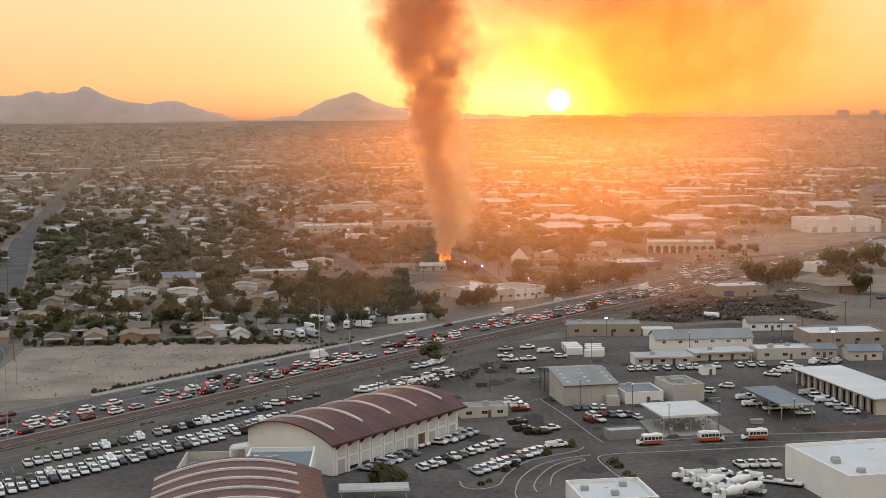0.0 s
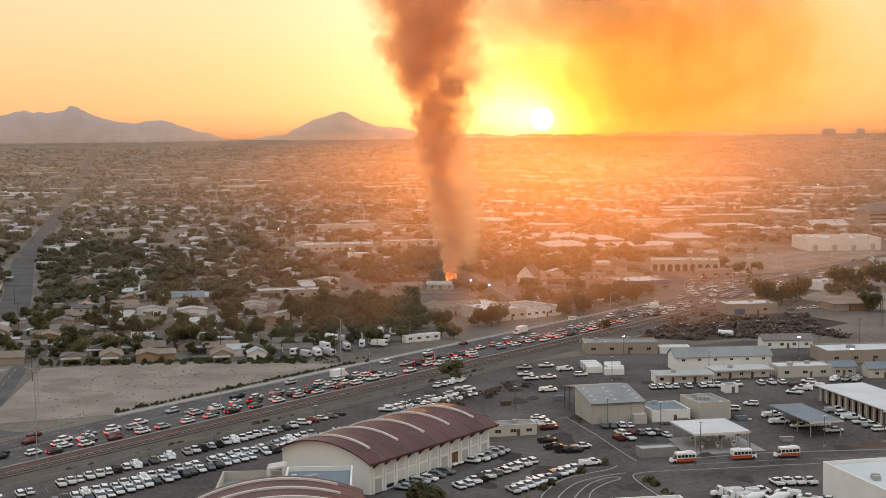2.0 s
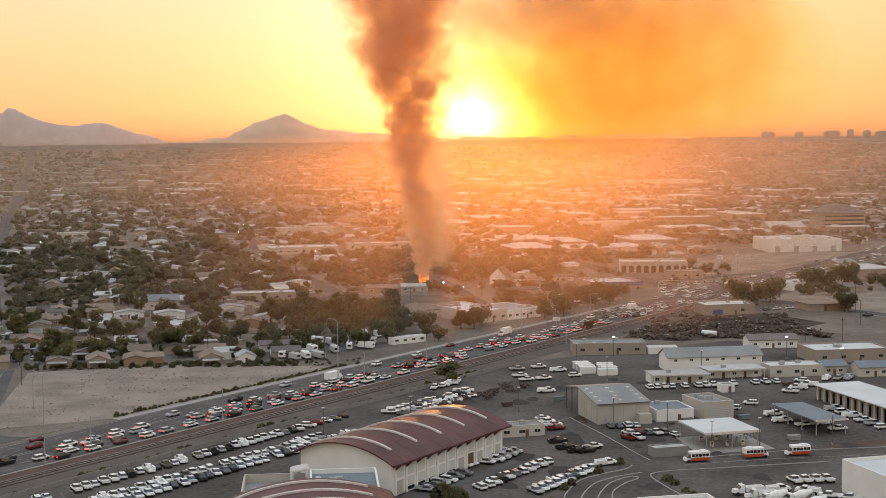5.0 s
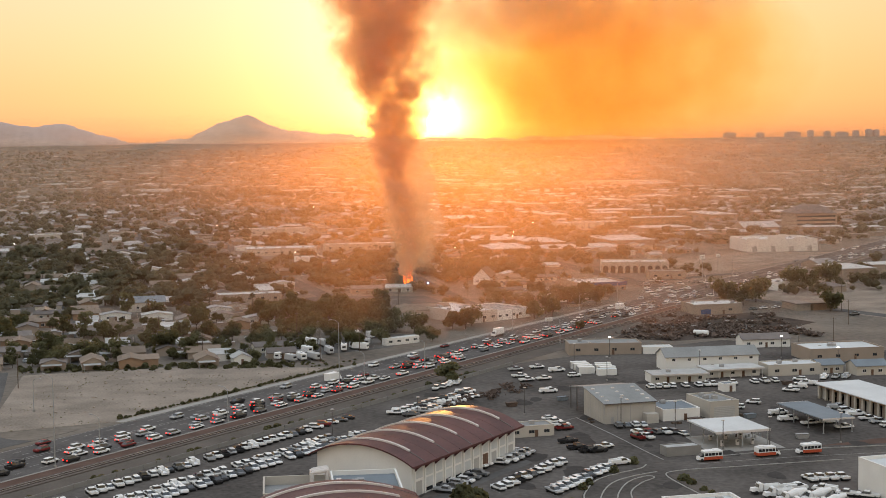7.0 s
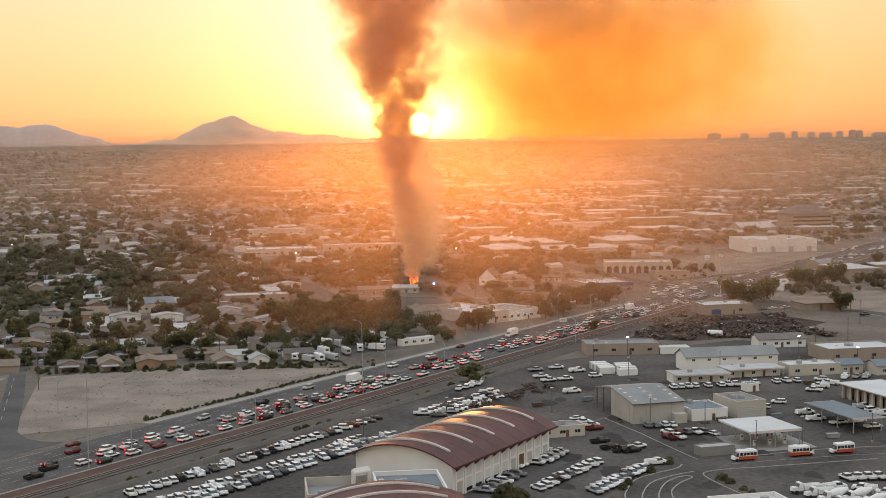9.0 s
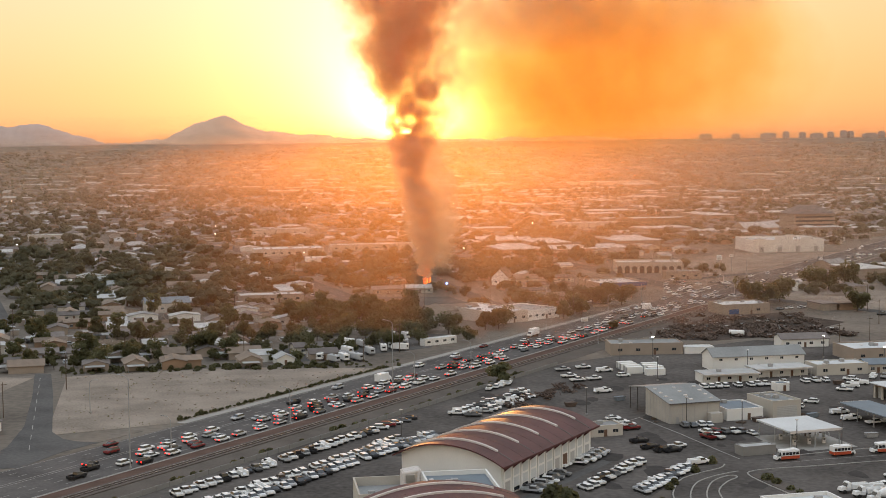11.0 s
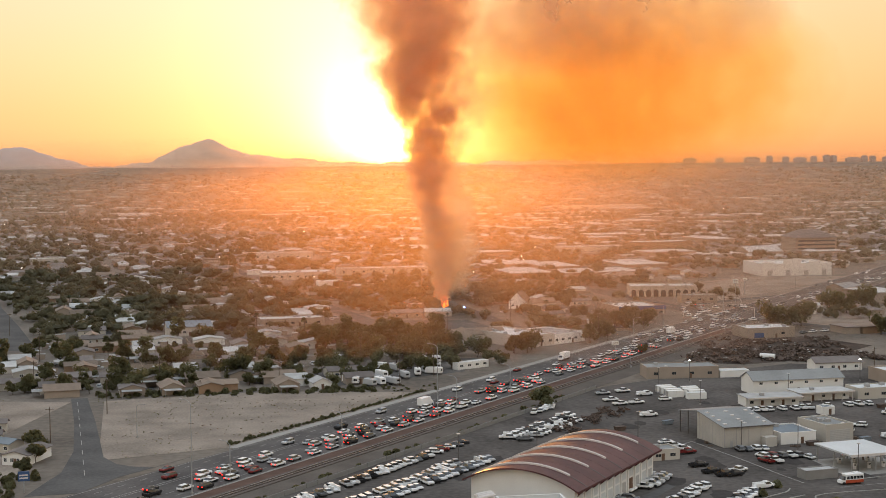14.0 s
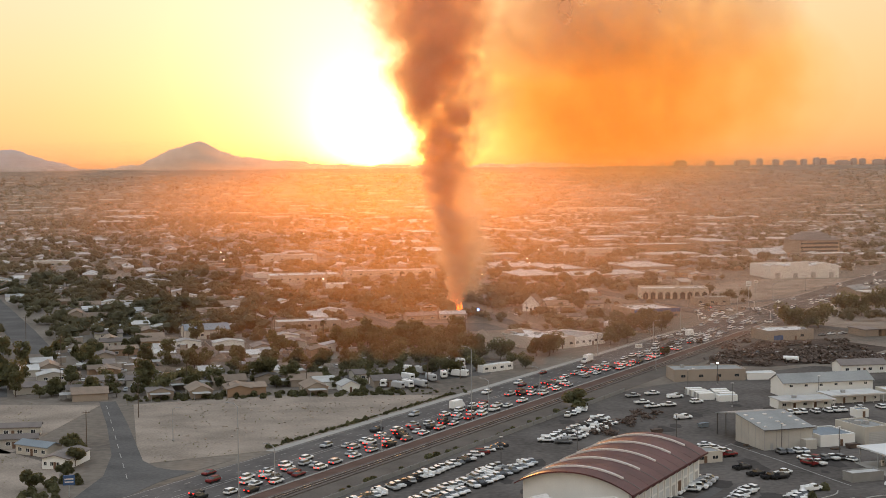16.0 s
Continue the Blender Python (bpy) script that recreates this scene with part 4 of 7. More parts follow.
    flat_building("brown_block", "long dark brown flat-roofed block with a pale roof edge", 240, 1330, 58, 26, 9, 6, "brown_wall", "white_roof", 0.5, windows=6, doors=1, units=4, seed=62)
    flat_building("two_storey_block", "long pale two-storey block with a flat roof", 165, 1305, 60, 20, 7, 6, "cream_wall", "pale_roof", 0.4, windows=9, doors=1, units=3, seed=63)
    gable_building("wide_hall", "wide low hall with a pale hipped roof", 318, 1235, 34, 22, 5, 4.5, 12, "tan_wall", "pale_roof", True, 3)
    flat_building("school_front", "long low school front with a flat pale roof", -122, 1300, 62, 12, 6, 4, "cream_wall", "white_roof", 0.4, windows=7, doors=1, units=3, seed=64)
    flat_building("far_store", "wide far store with a flat pale roof", 392, 2390, 140, 40, 9, 0, "cream_wall", "white_roof", 0.5, windows=0, units=4, seed=65)
    # crossing street
    for x0, y0, x1, y1, w in ((150, 770, 105, 1010, 13), (150, 790, 330, 470, 10), (-83, 955, -30, 730, 10), (35, 690, 8, 900, 9), (150, 850, 420, 1010, 8)):
        a = Vector((x1 - x0, y1 - y0)).normalized()
        n = Vector((a.y, -a.x)) * w / 2
        slab("road", [(x0 + n.x, y0 + n.y), (x1 + n.x, y1 + n.y), (x1 - n.x, y1 - n.y), (x0 - n.x, y0 - n.y)], 0, 0.07, "street", "grey asphalt side street", "road")
    slab("car_park", [(-95, 745), (-60, 715), (20, 742), (8, 790), (-50, 800)], 0, 0.05, "street", "open grey asphalt car park", "car park")
    slab("car_park", [(-78, 568), (-20, 600), (-8, 640), (-40, 640), (-88, 600)], 0, 0.05, "street", "grey asphalt lot of parked caravans", "car park")
    slab("vacant_lot", [(170, 860), (330, 1030), (250, 1040), (150, 960)], 0, 0.06, "lot", "open pale dirt field beside the avenue", "ground")
    slab("vacant_lot", [av(300, 52), av(420, 52), av(380, 160), av(250, 150)], 0, 0.06, "lot", "open dirt ground beside the railway", "ground")
    # the straight street running to the horizon
    pts = [(-215, 700), (-240, 801), (-297, 1019), (-397, 1489), (-666, 2746), (-1140, 5000)]
    for (x0, y0), (x1, y1) in zip(pts, pts[1:]):
        w = 8
        steps = max(1, int((y1 - y0) / 120))
        line = [(x0 + (x1 - x0) * i / steps, y0 + (y1 - y0) * i / steps) for i in range(steps + 1)]
        verts = [(x + dx, y, rise(y) + 0.12) for x, y in line for dx in (-w, w)]
        faces = [(2 * i, 2 * i + 1, 2 * i + 3, 2 * i + 2) for i in range(steps)]
        tagged(raw("road", verts, faces, "street"), "straight grey street running to the horizon", "road", "", "structure")


build_north()


# ---- houses ----
def house_proto(i):
    r = random.Random(40 + i)
    w, d, h = r.uniform(11, 16), r.uniform(8, 10), r.uniform(2.7, 3.1)
    wall = ("cream_wall", "tan_wall", "white_wall", "tan_wall", "brown_wall", "cream_wall")[i % 6]
    roof = ("shingle", "shingle_tan", "pale_roof", "shingle", "shingle_tan", "pale_roof")[i % 6]
    b = gable_building("house", ("cream stucco house with a dark shingle roof", "tan stucco house with a brown shingle roof", "white house with a pale sheet roof",
                                 "tan stucco house with a grey shingle roof", "brown stucco house with a brown roof", "cream stucco house with a pale sheet roof")[i % 6],
                       0, 0, w, d, h, r.uniform(1.0, 1.9), 0, wall, roof, i % 3 != 2, 2, pane=False)
    b["category"], b["group"] = "house", "houses of the neighbourhood"
    if i % 2:
        part("carport_roof", boxes((w, w + 4.5, 0.5, d - 1.5, 2.4, 2.55)), "pale_roof", b)
        for px in (w + 4.2,):
            part("carport_post", boxes((px - 0.08, px + 0.08, 0.7, 0.86, 0, 2.4)), "steel", b)
    return b


BLOCKED = [(404, 1312, 34), (270, 1345, 40), (195, 1315, 36), (335, 1246, 26), (-90, 1306, 38), (14, 668, 45), (40, 690, 30), (-12, 690, 26), (45, 850, 22), (135, 910, 45), (105, 812, 40), (-80, 1090, 50), (-10, 1120, 50), (-60, 990, 14), (-280, 1296, 34),
           (-140, 750, 20), (-88, 782, 26), (-15, 806, 24), (-30, 760, 55), (-45, 605, 45), (-1, 848, 24), (155, 860, 30), (230, 960, 70), (285, 1070, 60), (-83, 562, 12), (-70, 575, 25)]


def free(x, y, pad=0):
    s, d = av_inv(x, y)
    if d > -14 - pad:
        return False
    if y < 562 and x > -175:
        return False
    if y < 560:
        return False
    for bx, by, br in BLOCKED:
        if (x - bx) ** 2 + (y - by) ** 2 < (br + pad) ** 2:
            return False
    for (x0, y0, x1, y1, w) in ((150, 770, 105, 1010, 13), (-83, 955, -30, 730, 10), (35, 690, 8, 900, 9), (-215, 700, -240, 801, 18), (-240, 801, -297, 1019, 18), (-297, 1019, -397, 1489, 18), (-397, 1489, -1140, 5000, 18)):
        a, p = Vector((x1 - x0, y1 - y0)), Vector((x - x0, y - y0))
        k = max(0, min(1, p.dot(a) / a.dot(a)))
        if (p - a * k).length < w / 2 + 5 + pad:
            return False
    return True


def in_view(x, y, pad=25):
    return -max(0.306 * y, 115 + 0.169 * y) - pad < x < max(0.306 * y, 0.455 * y - 115) + pad


GX = Vector((math.cos(radians(GRID)), math.sin(radians(GRID))))
GY = Vector((-GX.y, GX.x))


HOUSE_PLACES = []


def build_houses():
    protos = [house_proto(i) for i in range(6)]
    used = set()
    spots = []
    for col in range(-50, 50):
        for row in range(-5, 100):
            a = (col // 2) * 64 + (-15 if col % 2 == 0 else 15)
            p = Vector((-80, 560)) + GX * (a + rng.uniform(-2, 2)) + GY * (row * 17.5 + rng.uniform(-2, 2))
            if p.y > 1900 or p.y < 600 and p.x > -200 or p.y < 560 or not in_view(p.x, p.y) or not free(p.x, p.y, 3) or rng.random() < 0.08:
                continue
            spots.append((p.y, p.x, col))
    for i in range(9):                                  # the rows that face the vacant lot
        spots.append((568 + i * 0.6 + rng.uniform(-1, 1), -186 + i * 14.5, 0))
        spots.append((590 + rng.uniform(-2, 2), -196 + i * 15, 0))
    spots.sort()
    near, far = spots[:290], spots[290:]
    HOUSE_PLACES.extend((x, y) for y, x, col in spots)
    for i, (y, x, col) in enumerate(near):
        k = rng.randrange(6)
        m = at(x, y, GRID + rng.choice((0, 90, 180, 270)) + rng.uniform(-2, 2))
        if k not in used:
            used.add(k)
            protos[k].matrix_world = m
        else:
            copy_thing(protos[k], m)
    return far


FAR_HOUSES = build_houses()


def build_streets():
    """Streets between the rows of houses, and block walls between the plots."""
    r = random.Random(15)
    for k in range(-8, 8):
        p0, p1 = Vector((-80, 560)) + GX * (64 * k) + GY * 14, Vector((-80, 560)) + GX * (64 * k) + GY * 900
        steps = 40
        line = [p0.lerp(p1, i / steps) for i in range(steps + 1)]
        run = []
        for p in line + [None]:
            if p is not None and free(p.x, p.y, 0) and in_view(p.x, p.y, 40):
                run.append(p)
                continue
            if len(run) > 2:
                slab("road", [(run[0].x + 3.6, run[0].y), (run[-1].x + 3.6, run[-1].y), (run[-1].x - 3.6, run[-1].y), (run[0].x - 3.6, run[0].y)], 0, 0.06, "street", "narrow grey residential street", "road")
            run = []
    bm = bmesh.new()
    for i in range(700):
        y = r.uniform(564, 1150)
        x = r.uniform(-0.32 * y, 0.12 * y)
        if not free(x, y, 0) or not in_view(x, y):
            continue
        ln = r.uniform(6, 18)
        box(bm, 0, ln, -0.1, 0.1, 0, r.uniform(1.2, 1.8), at(x, y, GRID + r.choice((0, 90))))
    tagged(part("garden_walls", bm, "block"), "tan block garden walls between the houses", "garden walls", "", "stuff")


build_streets()


# ---- far districts: joined boxes with pitched or flat roofs, by material ----
def far_blocks(name, label, spots, wall, roof, seed):
    r = random.Random(seed)
    vw, fw, vr, fr = [], [], [], []
    for x, y, w, d, h, t, pitched in spots:
        c, s = math.cos(t), math.sin(t)

        def tr(px, py, pz):
            return (x + px * c - py * s, y + px * s + py * c, pz + rise(y))
        b = len(vw)
        vw += [tr(px, py, pz) for pz in (0, h) for px, py in ((0, 0), (w, 0), (w, d), (0, d))]
        fw += [(b, b + 1, b + 5, b + 4), (b + 1, b + 2, b + 6, b + 5), (b + 2, b + 3, b + 7, b + 6), (b + 3, b, b + 4, b + 7)]
        q = len(vr)
        o = 0.5
        if pitched:
            peak = min(w, d) * 0.17
            vr += [tr(-o, -o, h), tr(w + o, -o, h), tr(w + o, d + o, h), tr(-o, d + o, h), tr(d * 0.3, d / 2, h + peak), tr(w - d * 0.3, d / 2, h + peak)]
            fr += [(q, q + 1, q + 5, q + 4), (q + 1, q + 2, q + 5), (q + 2, q + 3, q + 4, q + 5), (q + 3, q, q + 4)]
        else:
            vr += [tr(-o, -o, h), tr(w + o, -o, h), tr(w + o, d + o, h), tr(-o, d + o, h), tr(-o, -o, h + 0.4), tr(w + o, -o, h + 0.4), tr(w + o, d + o, h + 0.4), tr(-o, d + o, h + 0.4)]
            fr += [(q + 4, q + 5, q + 6, q + 7), (q, q + 1, q + 5, q + 4), (q + 1, q + 2, q + 6, q + 5), (q + 2, q + 3, q + 7, q + 6), (q + 3, q, q + 4, q + 7)]
    thing = root(name, label, "houses", kind="stuff")
    raw("wall", vw, fw, wall, thing)
    raw("roof", vr, fr, roof, thing)


def build_far():
    r = random.Random(11)
    sets = {k: [] for k in range(5)}
    for y, x, col in FAR_HOUSES:
        k = r.choice((0, 0, 1, 2, 3))
        sets[k].append((x, y, r.uniform(11, 17), r.uniform(8, 11), 3.0, radians(GRID + r.choice((0, 90))), k < 3))
    for i in range(4200):                               # beyond the near blocks
        y = 1900 * (4350 / 1900) ** (r.random() ** 0.8)
        x = r.uniform(-0.34, 0.47) * y
        if not in_view(x, y, 60) or not free(x, y, 6):
            continue
        if y > 3000 and r.random() < 0.3:
            continue
        k = r.choice((0, 0, 1, 1, 2, 3))
        big = r.random() < 0.06
        w = r.uniform(30, 80) if big else r.uniform(12, 22)
        sets[4 if big else k].append((x, y, w, w * r.uniform(0.3, 0.6), 6 if big else 3.2, radians(GRID + r.choice((0, 90)) + r.uniform(-3, 3)), not big and k < 3))
    for i in range(420):                                # sheds and stores east of the avenue
        y = r.uniform(560, 2200)
        x = r.uniform(60, 0.47 * y)
        s, d = av_inv(x, y)
        if d < 70 and d > -40 or not in_view(x, y, 20):
            continue
        if y < 760 and x < 260 and (x < 190 or y < 640):
            continue
        if any((x - bx) ** 2 + (y - by) ** 2 < (br + 14) ** 2 for bx, by, br in BLOCKED):
            continue
        big = r.random() < 0.3
        w = r.uniform(24, 60) if big else r.uniform(10, 20)
        sets[4 if big else r.choice((0, 1, 3))].append((x, y, w, w * r.uniform(0.4, 0.7), r.uniform(4, 7) if big else 3.2, radians(GRID + r.choice((0, 90))), not big and r.random() < 0.5))
    for k, (wall, roof, lab) in enumerate((("tan_wall", "shingle", "distant houses with dark shingle roofs"), ("brown_wall", "shingle_tan", "distant houses with brown roofs"),
                                           ("tan_wall", "pale_roof", "distant houses with pale sheet roofs"), ("tan_wall", "far_roof", "distant houses with flat tan roofs"),
                                           ("tan_wall", "pale_roof", "distant wide stores with pale flat roofs"))):
        far_blocks("distant_houses", lab, sets[k], wall, roof, k)


build_far()


# ---- trees ----
def crown_mesh(name, seed, height, spread, leaves, size, lobes):
    r = random.Random(seed)
    verts, faces = [], []
    centres = []
    for i in range(lobes):
        a, q = r.uniform(0, 6.28), r.random() ** 0.5
        centres.append((Vector((math.cos(a) * q * spread * 0.62, math.sin(a) * q * spread * 0.62, height * r.uniform(0.30, 0.80))), spread * r.uniform(0.30, 0.52)))
    for i in range(leaves):
        c, rad = r.choice(centres)
        v = Vector((r.gauss(0, 1), r.gauss(0, 1), r.gauss(0, 1))).normalized()
        p = c + Vector((v.x, v.y, v.z * 0.75)) * rad * (r.random() ** 0.35)
        n = (v + Vector((r.gauss(0, .6), r.gauss(0, .6), r.gauss(0, .6) + 0.3))).normalized()
        t = n.orthogonal().normalized()
        t.rotate(Matrix.Rotation(r.uniform(0, 6.28), 3, n))
        u = n.cross(t)
        s = size * r.uniform(0.6, 1.3)
        b = len(verts)
        verts += [tuple(p + t * s + n * 0.1 * s), tuple(p + u * s * 0.8), tuple(p - t * s - n * 0.15 * s), tuple(p - u * s * 0.8)]
        faces.append((b, b + 1, b + 2, b + 3))
    me = bpy.data.meshes.new(name)
    me.from_pydata(verts, [], faces)
    me.update()
    me.materials.append(M["leaf"])
    return me, centres


def tree_proto(i):
    r = random.Random(100 + i)
    height, spread = ((8.5, 4.6), (7.0, 4.2), (10.5, 5.2), (6.0, 3.2), (9.0, 6.0), (12.5, 4.4))[i]
    thing = root("tree", ("dense green broadleaf tree with rounded crown", "rounded olive-green tree on dry ground", "tall dark green tree among houses", "small dusty green street tree", "wide spreading mesquite tree with thin limbs",
                          "tall narrow dark green tree")[i], "tree", "trees of the neighbourhood")
    me, centres = crown_mesh("crown", 200 + i, height, spread, (1100, 950, 1250, 650, 1250, 1100)[i], 0.50, (9, 7, 11, 5, 12, 10)[i])
    bm = bmesh.new()
    fork = Vector((r.uniform(-.2, .2), r.uniform(-.2, .2), height * 0.2))
    tube(bm, (0, 0, 0), fork, 0.24, 0.17, 7)
    for c, rad in centres[:5]:
        tube(bm, fork, c, 0.14, 0.05, 5)
    part("trunk", bm, "bark", thing)
    ob = new("crown", me)
    ob.parent = thing
    return thing


def palm_proto():
    r = random.Random(5)
    thing = root("palm_tree", "tall slim fan palm", "palm tree", "palms")
    bm = bmesh.new()
    tube(bm, (0, 0, 0), (0.1, 0, 5), 0.22, 0.17, 8)
    tube(bm, (0.1, 0, 5), (0.2, 0.1, 10), 0.17, 0.13, 8)
    part("trunk", bm, "bark", thing)
    bm = bmesh.new()
    for i in range(34):
        a, e = r.uniform(0, 6.28), r.uniform(-0.6, 1.1)
        w = Vector((math.cos(a) * math.cos(e), math.sin(a) * math.cos(e), math.sin(e)))
        side = w.cross(Vector((0, 0, 1))).normalized() * 0.25
        p0 = Vector((0.2, 0.1, 10))
        p1 = p0 + w * 1.1
        p2 = p0 + w * 1.9 - Vector((0, 0, 0.5))
        v = [bm.verts.new(p) for p in (p0, p1 - side * 1.6, p2, p1 + side * 1.6)]
        bm.faces.new(v)
    part("crown", bm, "palm", thing)
    return thing


def build_trees():
    r = random.Random(23)
    protos = [tree_proto(i) for i in range(6)]
    palm = palm_proto()
    used, spots = set(), []
    # trees whose place is plain to see
    marked = [(-20, 655, 4, 1.3), (-8, 642, 4, 1.2), (10, 652, 1, 1.3), (20, 662, 4, 1.1), (62, 690, 2, 0.9), (83, 730, 4, 1.4), (92, 735, 4, 1.2), (155, 722, 4, 1.5), (165, 721, 0, 1.5), (175, 732, 4, 1.6),
              (213, 787, 4, 1.5), (222, 786, 0, 1.4), (237, 799, 4, 1.6), (52, 683, 0, 1.2), (78, 741, 0, 1.3), (16, 652, 0, 1.3), (-24, 610, 1, 1.2), (199, 688, 4, 1.3), (-4, 509, 1, 1.3), (-170, 455, 1, 1.1), (-168, 440, 1, 1.0),
              (-176, 410, 1, 1.0), (-168, 420, 3, 1.0), (66, 640, 3, 0.9)]
    for x, y, k, s in marked:
        spots.append((x, y, k, s))
    for i in range(26):                                   # along the houses at the lot
        spots.append((r.uniform(-195, -62), 566 + r.uniform(0, 30), r.choice((0, 1, 3, 4)), r.uniform(0.45, 0.8)))
    for i in range(22):                                   # among the caravans
        spots.append((-50 + r.uniform(-30, 34), 592 + r.uniform(-20, 46), r.choice((1, 3, 4, 0)), r.uniform(0.5, 0.85)))
    for i in range(38):                                   # dark grove
        spots.append((-45 + r.uniform(-36, 26), 690 + r.uniform(-10, 12), r.choice((2, 5, 4)), r.uniform(0.9, 1.25)))
    for i in range(24):
        spots.append((-60 + r.uniform(-8, 45), 640 + r.uniform(-12, 18), r.choice((0, 1, 4)), r.uniform(0.8, 1.2)))
    for i in range(40):
        x, y = 10 + r.uniform(-60, 60), 880 + r.uniform(-40, 60)
        if math.hypot(x + 1, y - 846) > 22:
            spots.append((x, y, r.choice((0, 2, 4)), r.uniform(0.9, 1.4)))
    n = 0
    while n < 760:
        y = 566 + 520 * r.random() ** 1.1
        x = r.uniform(-310, 120)
        if in_view(x, y) and free(x, y, -4) and all((x - hx) ** 2 + (y - hy) ** 2 > 30 for hx, hy in HOUSE_PLACES):
            spots.append((x, y, r.choice((0, 0, 1, 2, 3, 4, 5)), r.choice((0.5, 0.6, 0.75, 0.9, 1.1)) * r.uniform(0.85, 1.15)))
            n += 1
    n_marked = len(marked)
    spots = spots[:n_marked] + sorted(spots[n_marked:], key=lambda p: p[1])
    for i, (x, y, k, s) in enumerate(spots[:295]):
        m = at(x, y, r.uniform(0, 360)) @ Matrix.Diagonal((s, s, s * r.uniform(0.9, 1.1), 1))
        if k not in used:
            used.add(k)
            protos[k].matrix_basis = m
        else:
            c = copy_thing(protos[k], m)
            c.matrix_basis = m
    for i in range(26):
        while True:
            y = r.uniform(575, 1100)
            x = r.uniform(-300, 60)
            if in_view(x, y) and free(x, y, -4):
                break
        m = at(x, y, r.uniform(0, 360)) @ Matrix.Diagonal((1, 1, r.uniform(0.6, 1.1), 1))
        if i:
            copy_thing(palm, m).matrix_basis = m
        else:
            palm.matrix_basis = m
    # woods of the far districts: clumps of leaf faces
    rest = [(x, y, s) for x, y, k, s in spots[295:]]
    for i in range(19000):
        y = 760 * (4150 / 760) ** (r.random() ** 1.1)
        x = r.uniform(-0.34, 0.47) * y
        s, d = av_inv(x, y)
        if not in_view(x, y, 40) or -16 < d < 52:
            continue
        if d > 52 and r.random() < 0.62:
            continue
        if d < 0 and not free(x, y, -4):
            continue
        if y < 1400 and r.random() < (0.62 if y < 1100 else 0.3):
            continue
        if noise.noise(Vector((x * 0.012, y * 0.009, 4))) < -0.42 + 0.25 * r.random():   # groves and open blocks
            continue
        rest.append((x, y, r.choice((0.5, 0.65, 0.8, 1.0, 1.3)) * r.uniform(0.85, 1.15) * (1 + 0.3 * (y > 2000))))
    rs = np.random.RandomState(3)
    g = (1 + 5 ** 0.5) / 2
    ico = np.array([(-1, g, 0), (1, g, 0), (-1, -g, 0), (1, -g, 0), (0, -1, g), (0, 1, g), (0, -1, -g), (0, 1, -g), (g, 0, -1), (g, 0, 1), (-g, 0, -1), (-g, 0, 1)]) / 1.902
    tri = np.array([(0, 11, 5), (0, 5, 1), (0, 1, 7), (0, 7, 10), (0, 10, 11), (1, 5, 9), (5, 11, 4), (11, 10, 2), (10, 7, 6), (7, 1, 8),
                    (3, 9, 4), (3, 4, 2), (3, 2, 6), (3, 6, 8), (3, 8, 9), (4, 9, 5), (2, 4, 11), (6, 2, 10), (8, 6, 7), (9, 8, 1)])
    V, F, base = [], [], 0
    for x, y, s in rest:
        lumps = 5 if y < 1300 else 3 if y < 2200 else 2
        c = rs.uniform(-1, 1, (lumps, 3)) * np.array([2.4, 2.4, 1.3]) + np.array([0, 0, 3.6])
        foot = np.array([x, y, rise(y)])
        for k in range(lumps):                           # uneven clumps
            p = ico * rs.uniform(0.65, 1.3, (12, 1)) * rs.uniform(1.5, 2.6) * np.array([1, 1, 0.8])
            V.append((p + c[k]) * s + foot)
            F.append(tri + base)
            base += 12
        n = 110 if y < 1300 else 22 if y < 2200 else 6      # loose leaf sprays round them
        q = rs.normal(size=(n, 3))
        q /= np.linalg.norm(q, axis=1)[:, None]
        p = (c[rs.randint(0, lumps, n)] + q * rs.uniform(1.6, 2.9, (n, 1))) * s + foot
        a = np.cross(q, rs.normal(size=(n, 3)))
        a /= np.linalg.norm(a, axis=1)[:, None] + 1e-6
        b = np.cross(q, a)
        k = rs.uniform(0.35, 0.8, (n, 1)) * s
        V.append(np.stack([p + a * k, p + b * k, p - a * k * 0.6], 1).reshape(-1, 3))
        F.append(np.arange(n * 3).reshape(-1, 3) + base)
        base += n * 3
    V, F = np.concatenate(V), np.concatenate(F)
    me = bpy.data.meshes.new("distant_trees")
    me.from_pydata(V.tolist(), [], F.tolist())
    me.update()
    me.materials.append(M["leaf_far"])
    tagged(new("distant_trees", me), "dusty green trees spread through the distant districts", "trees", "", "stuff")


build_trees()


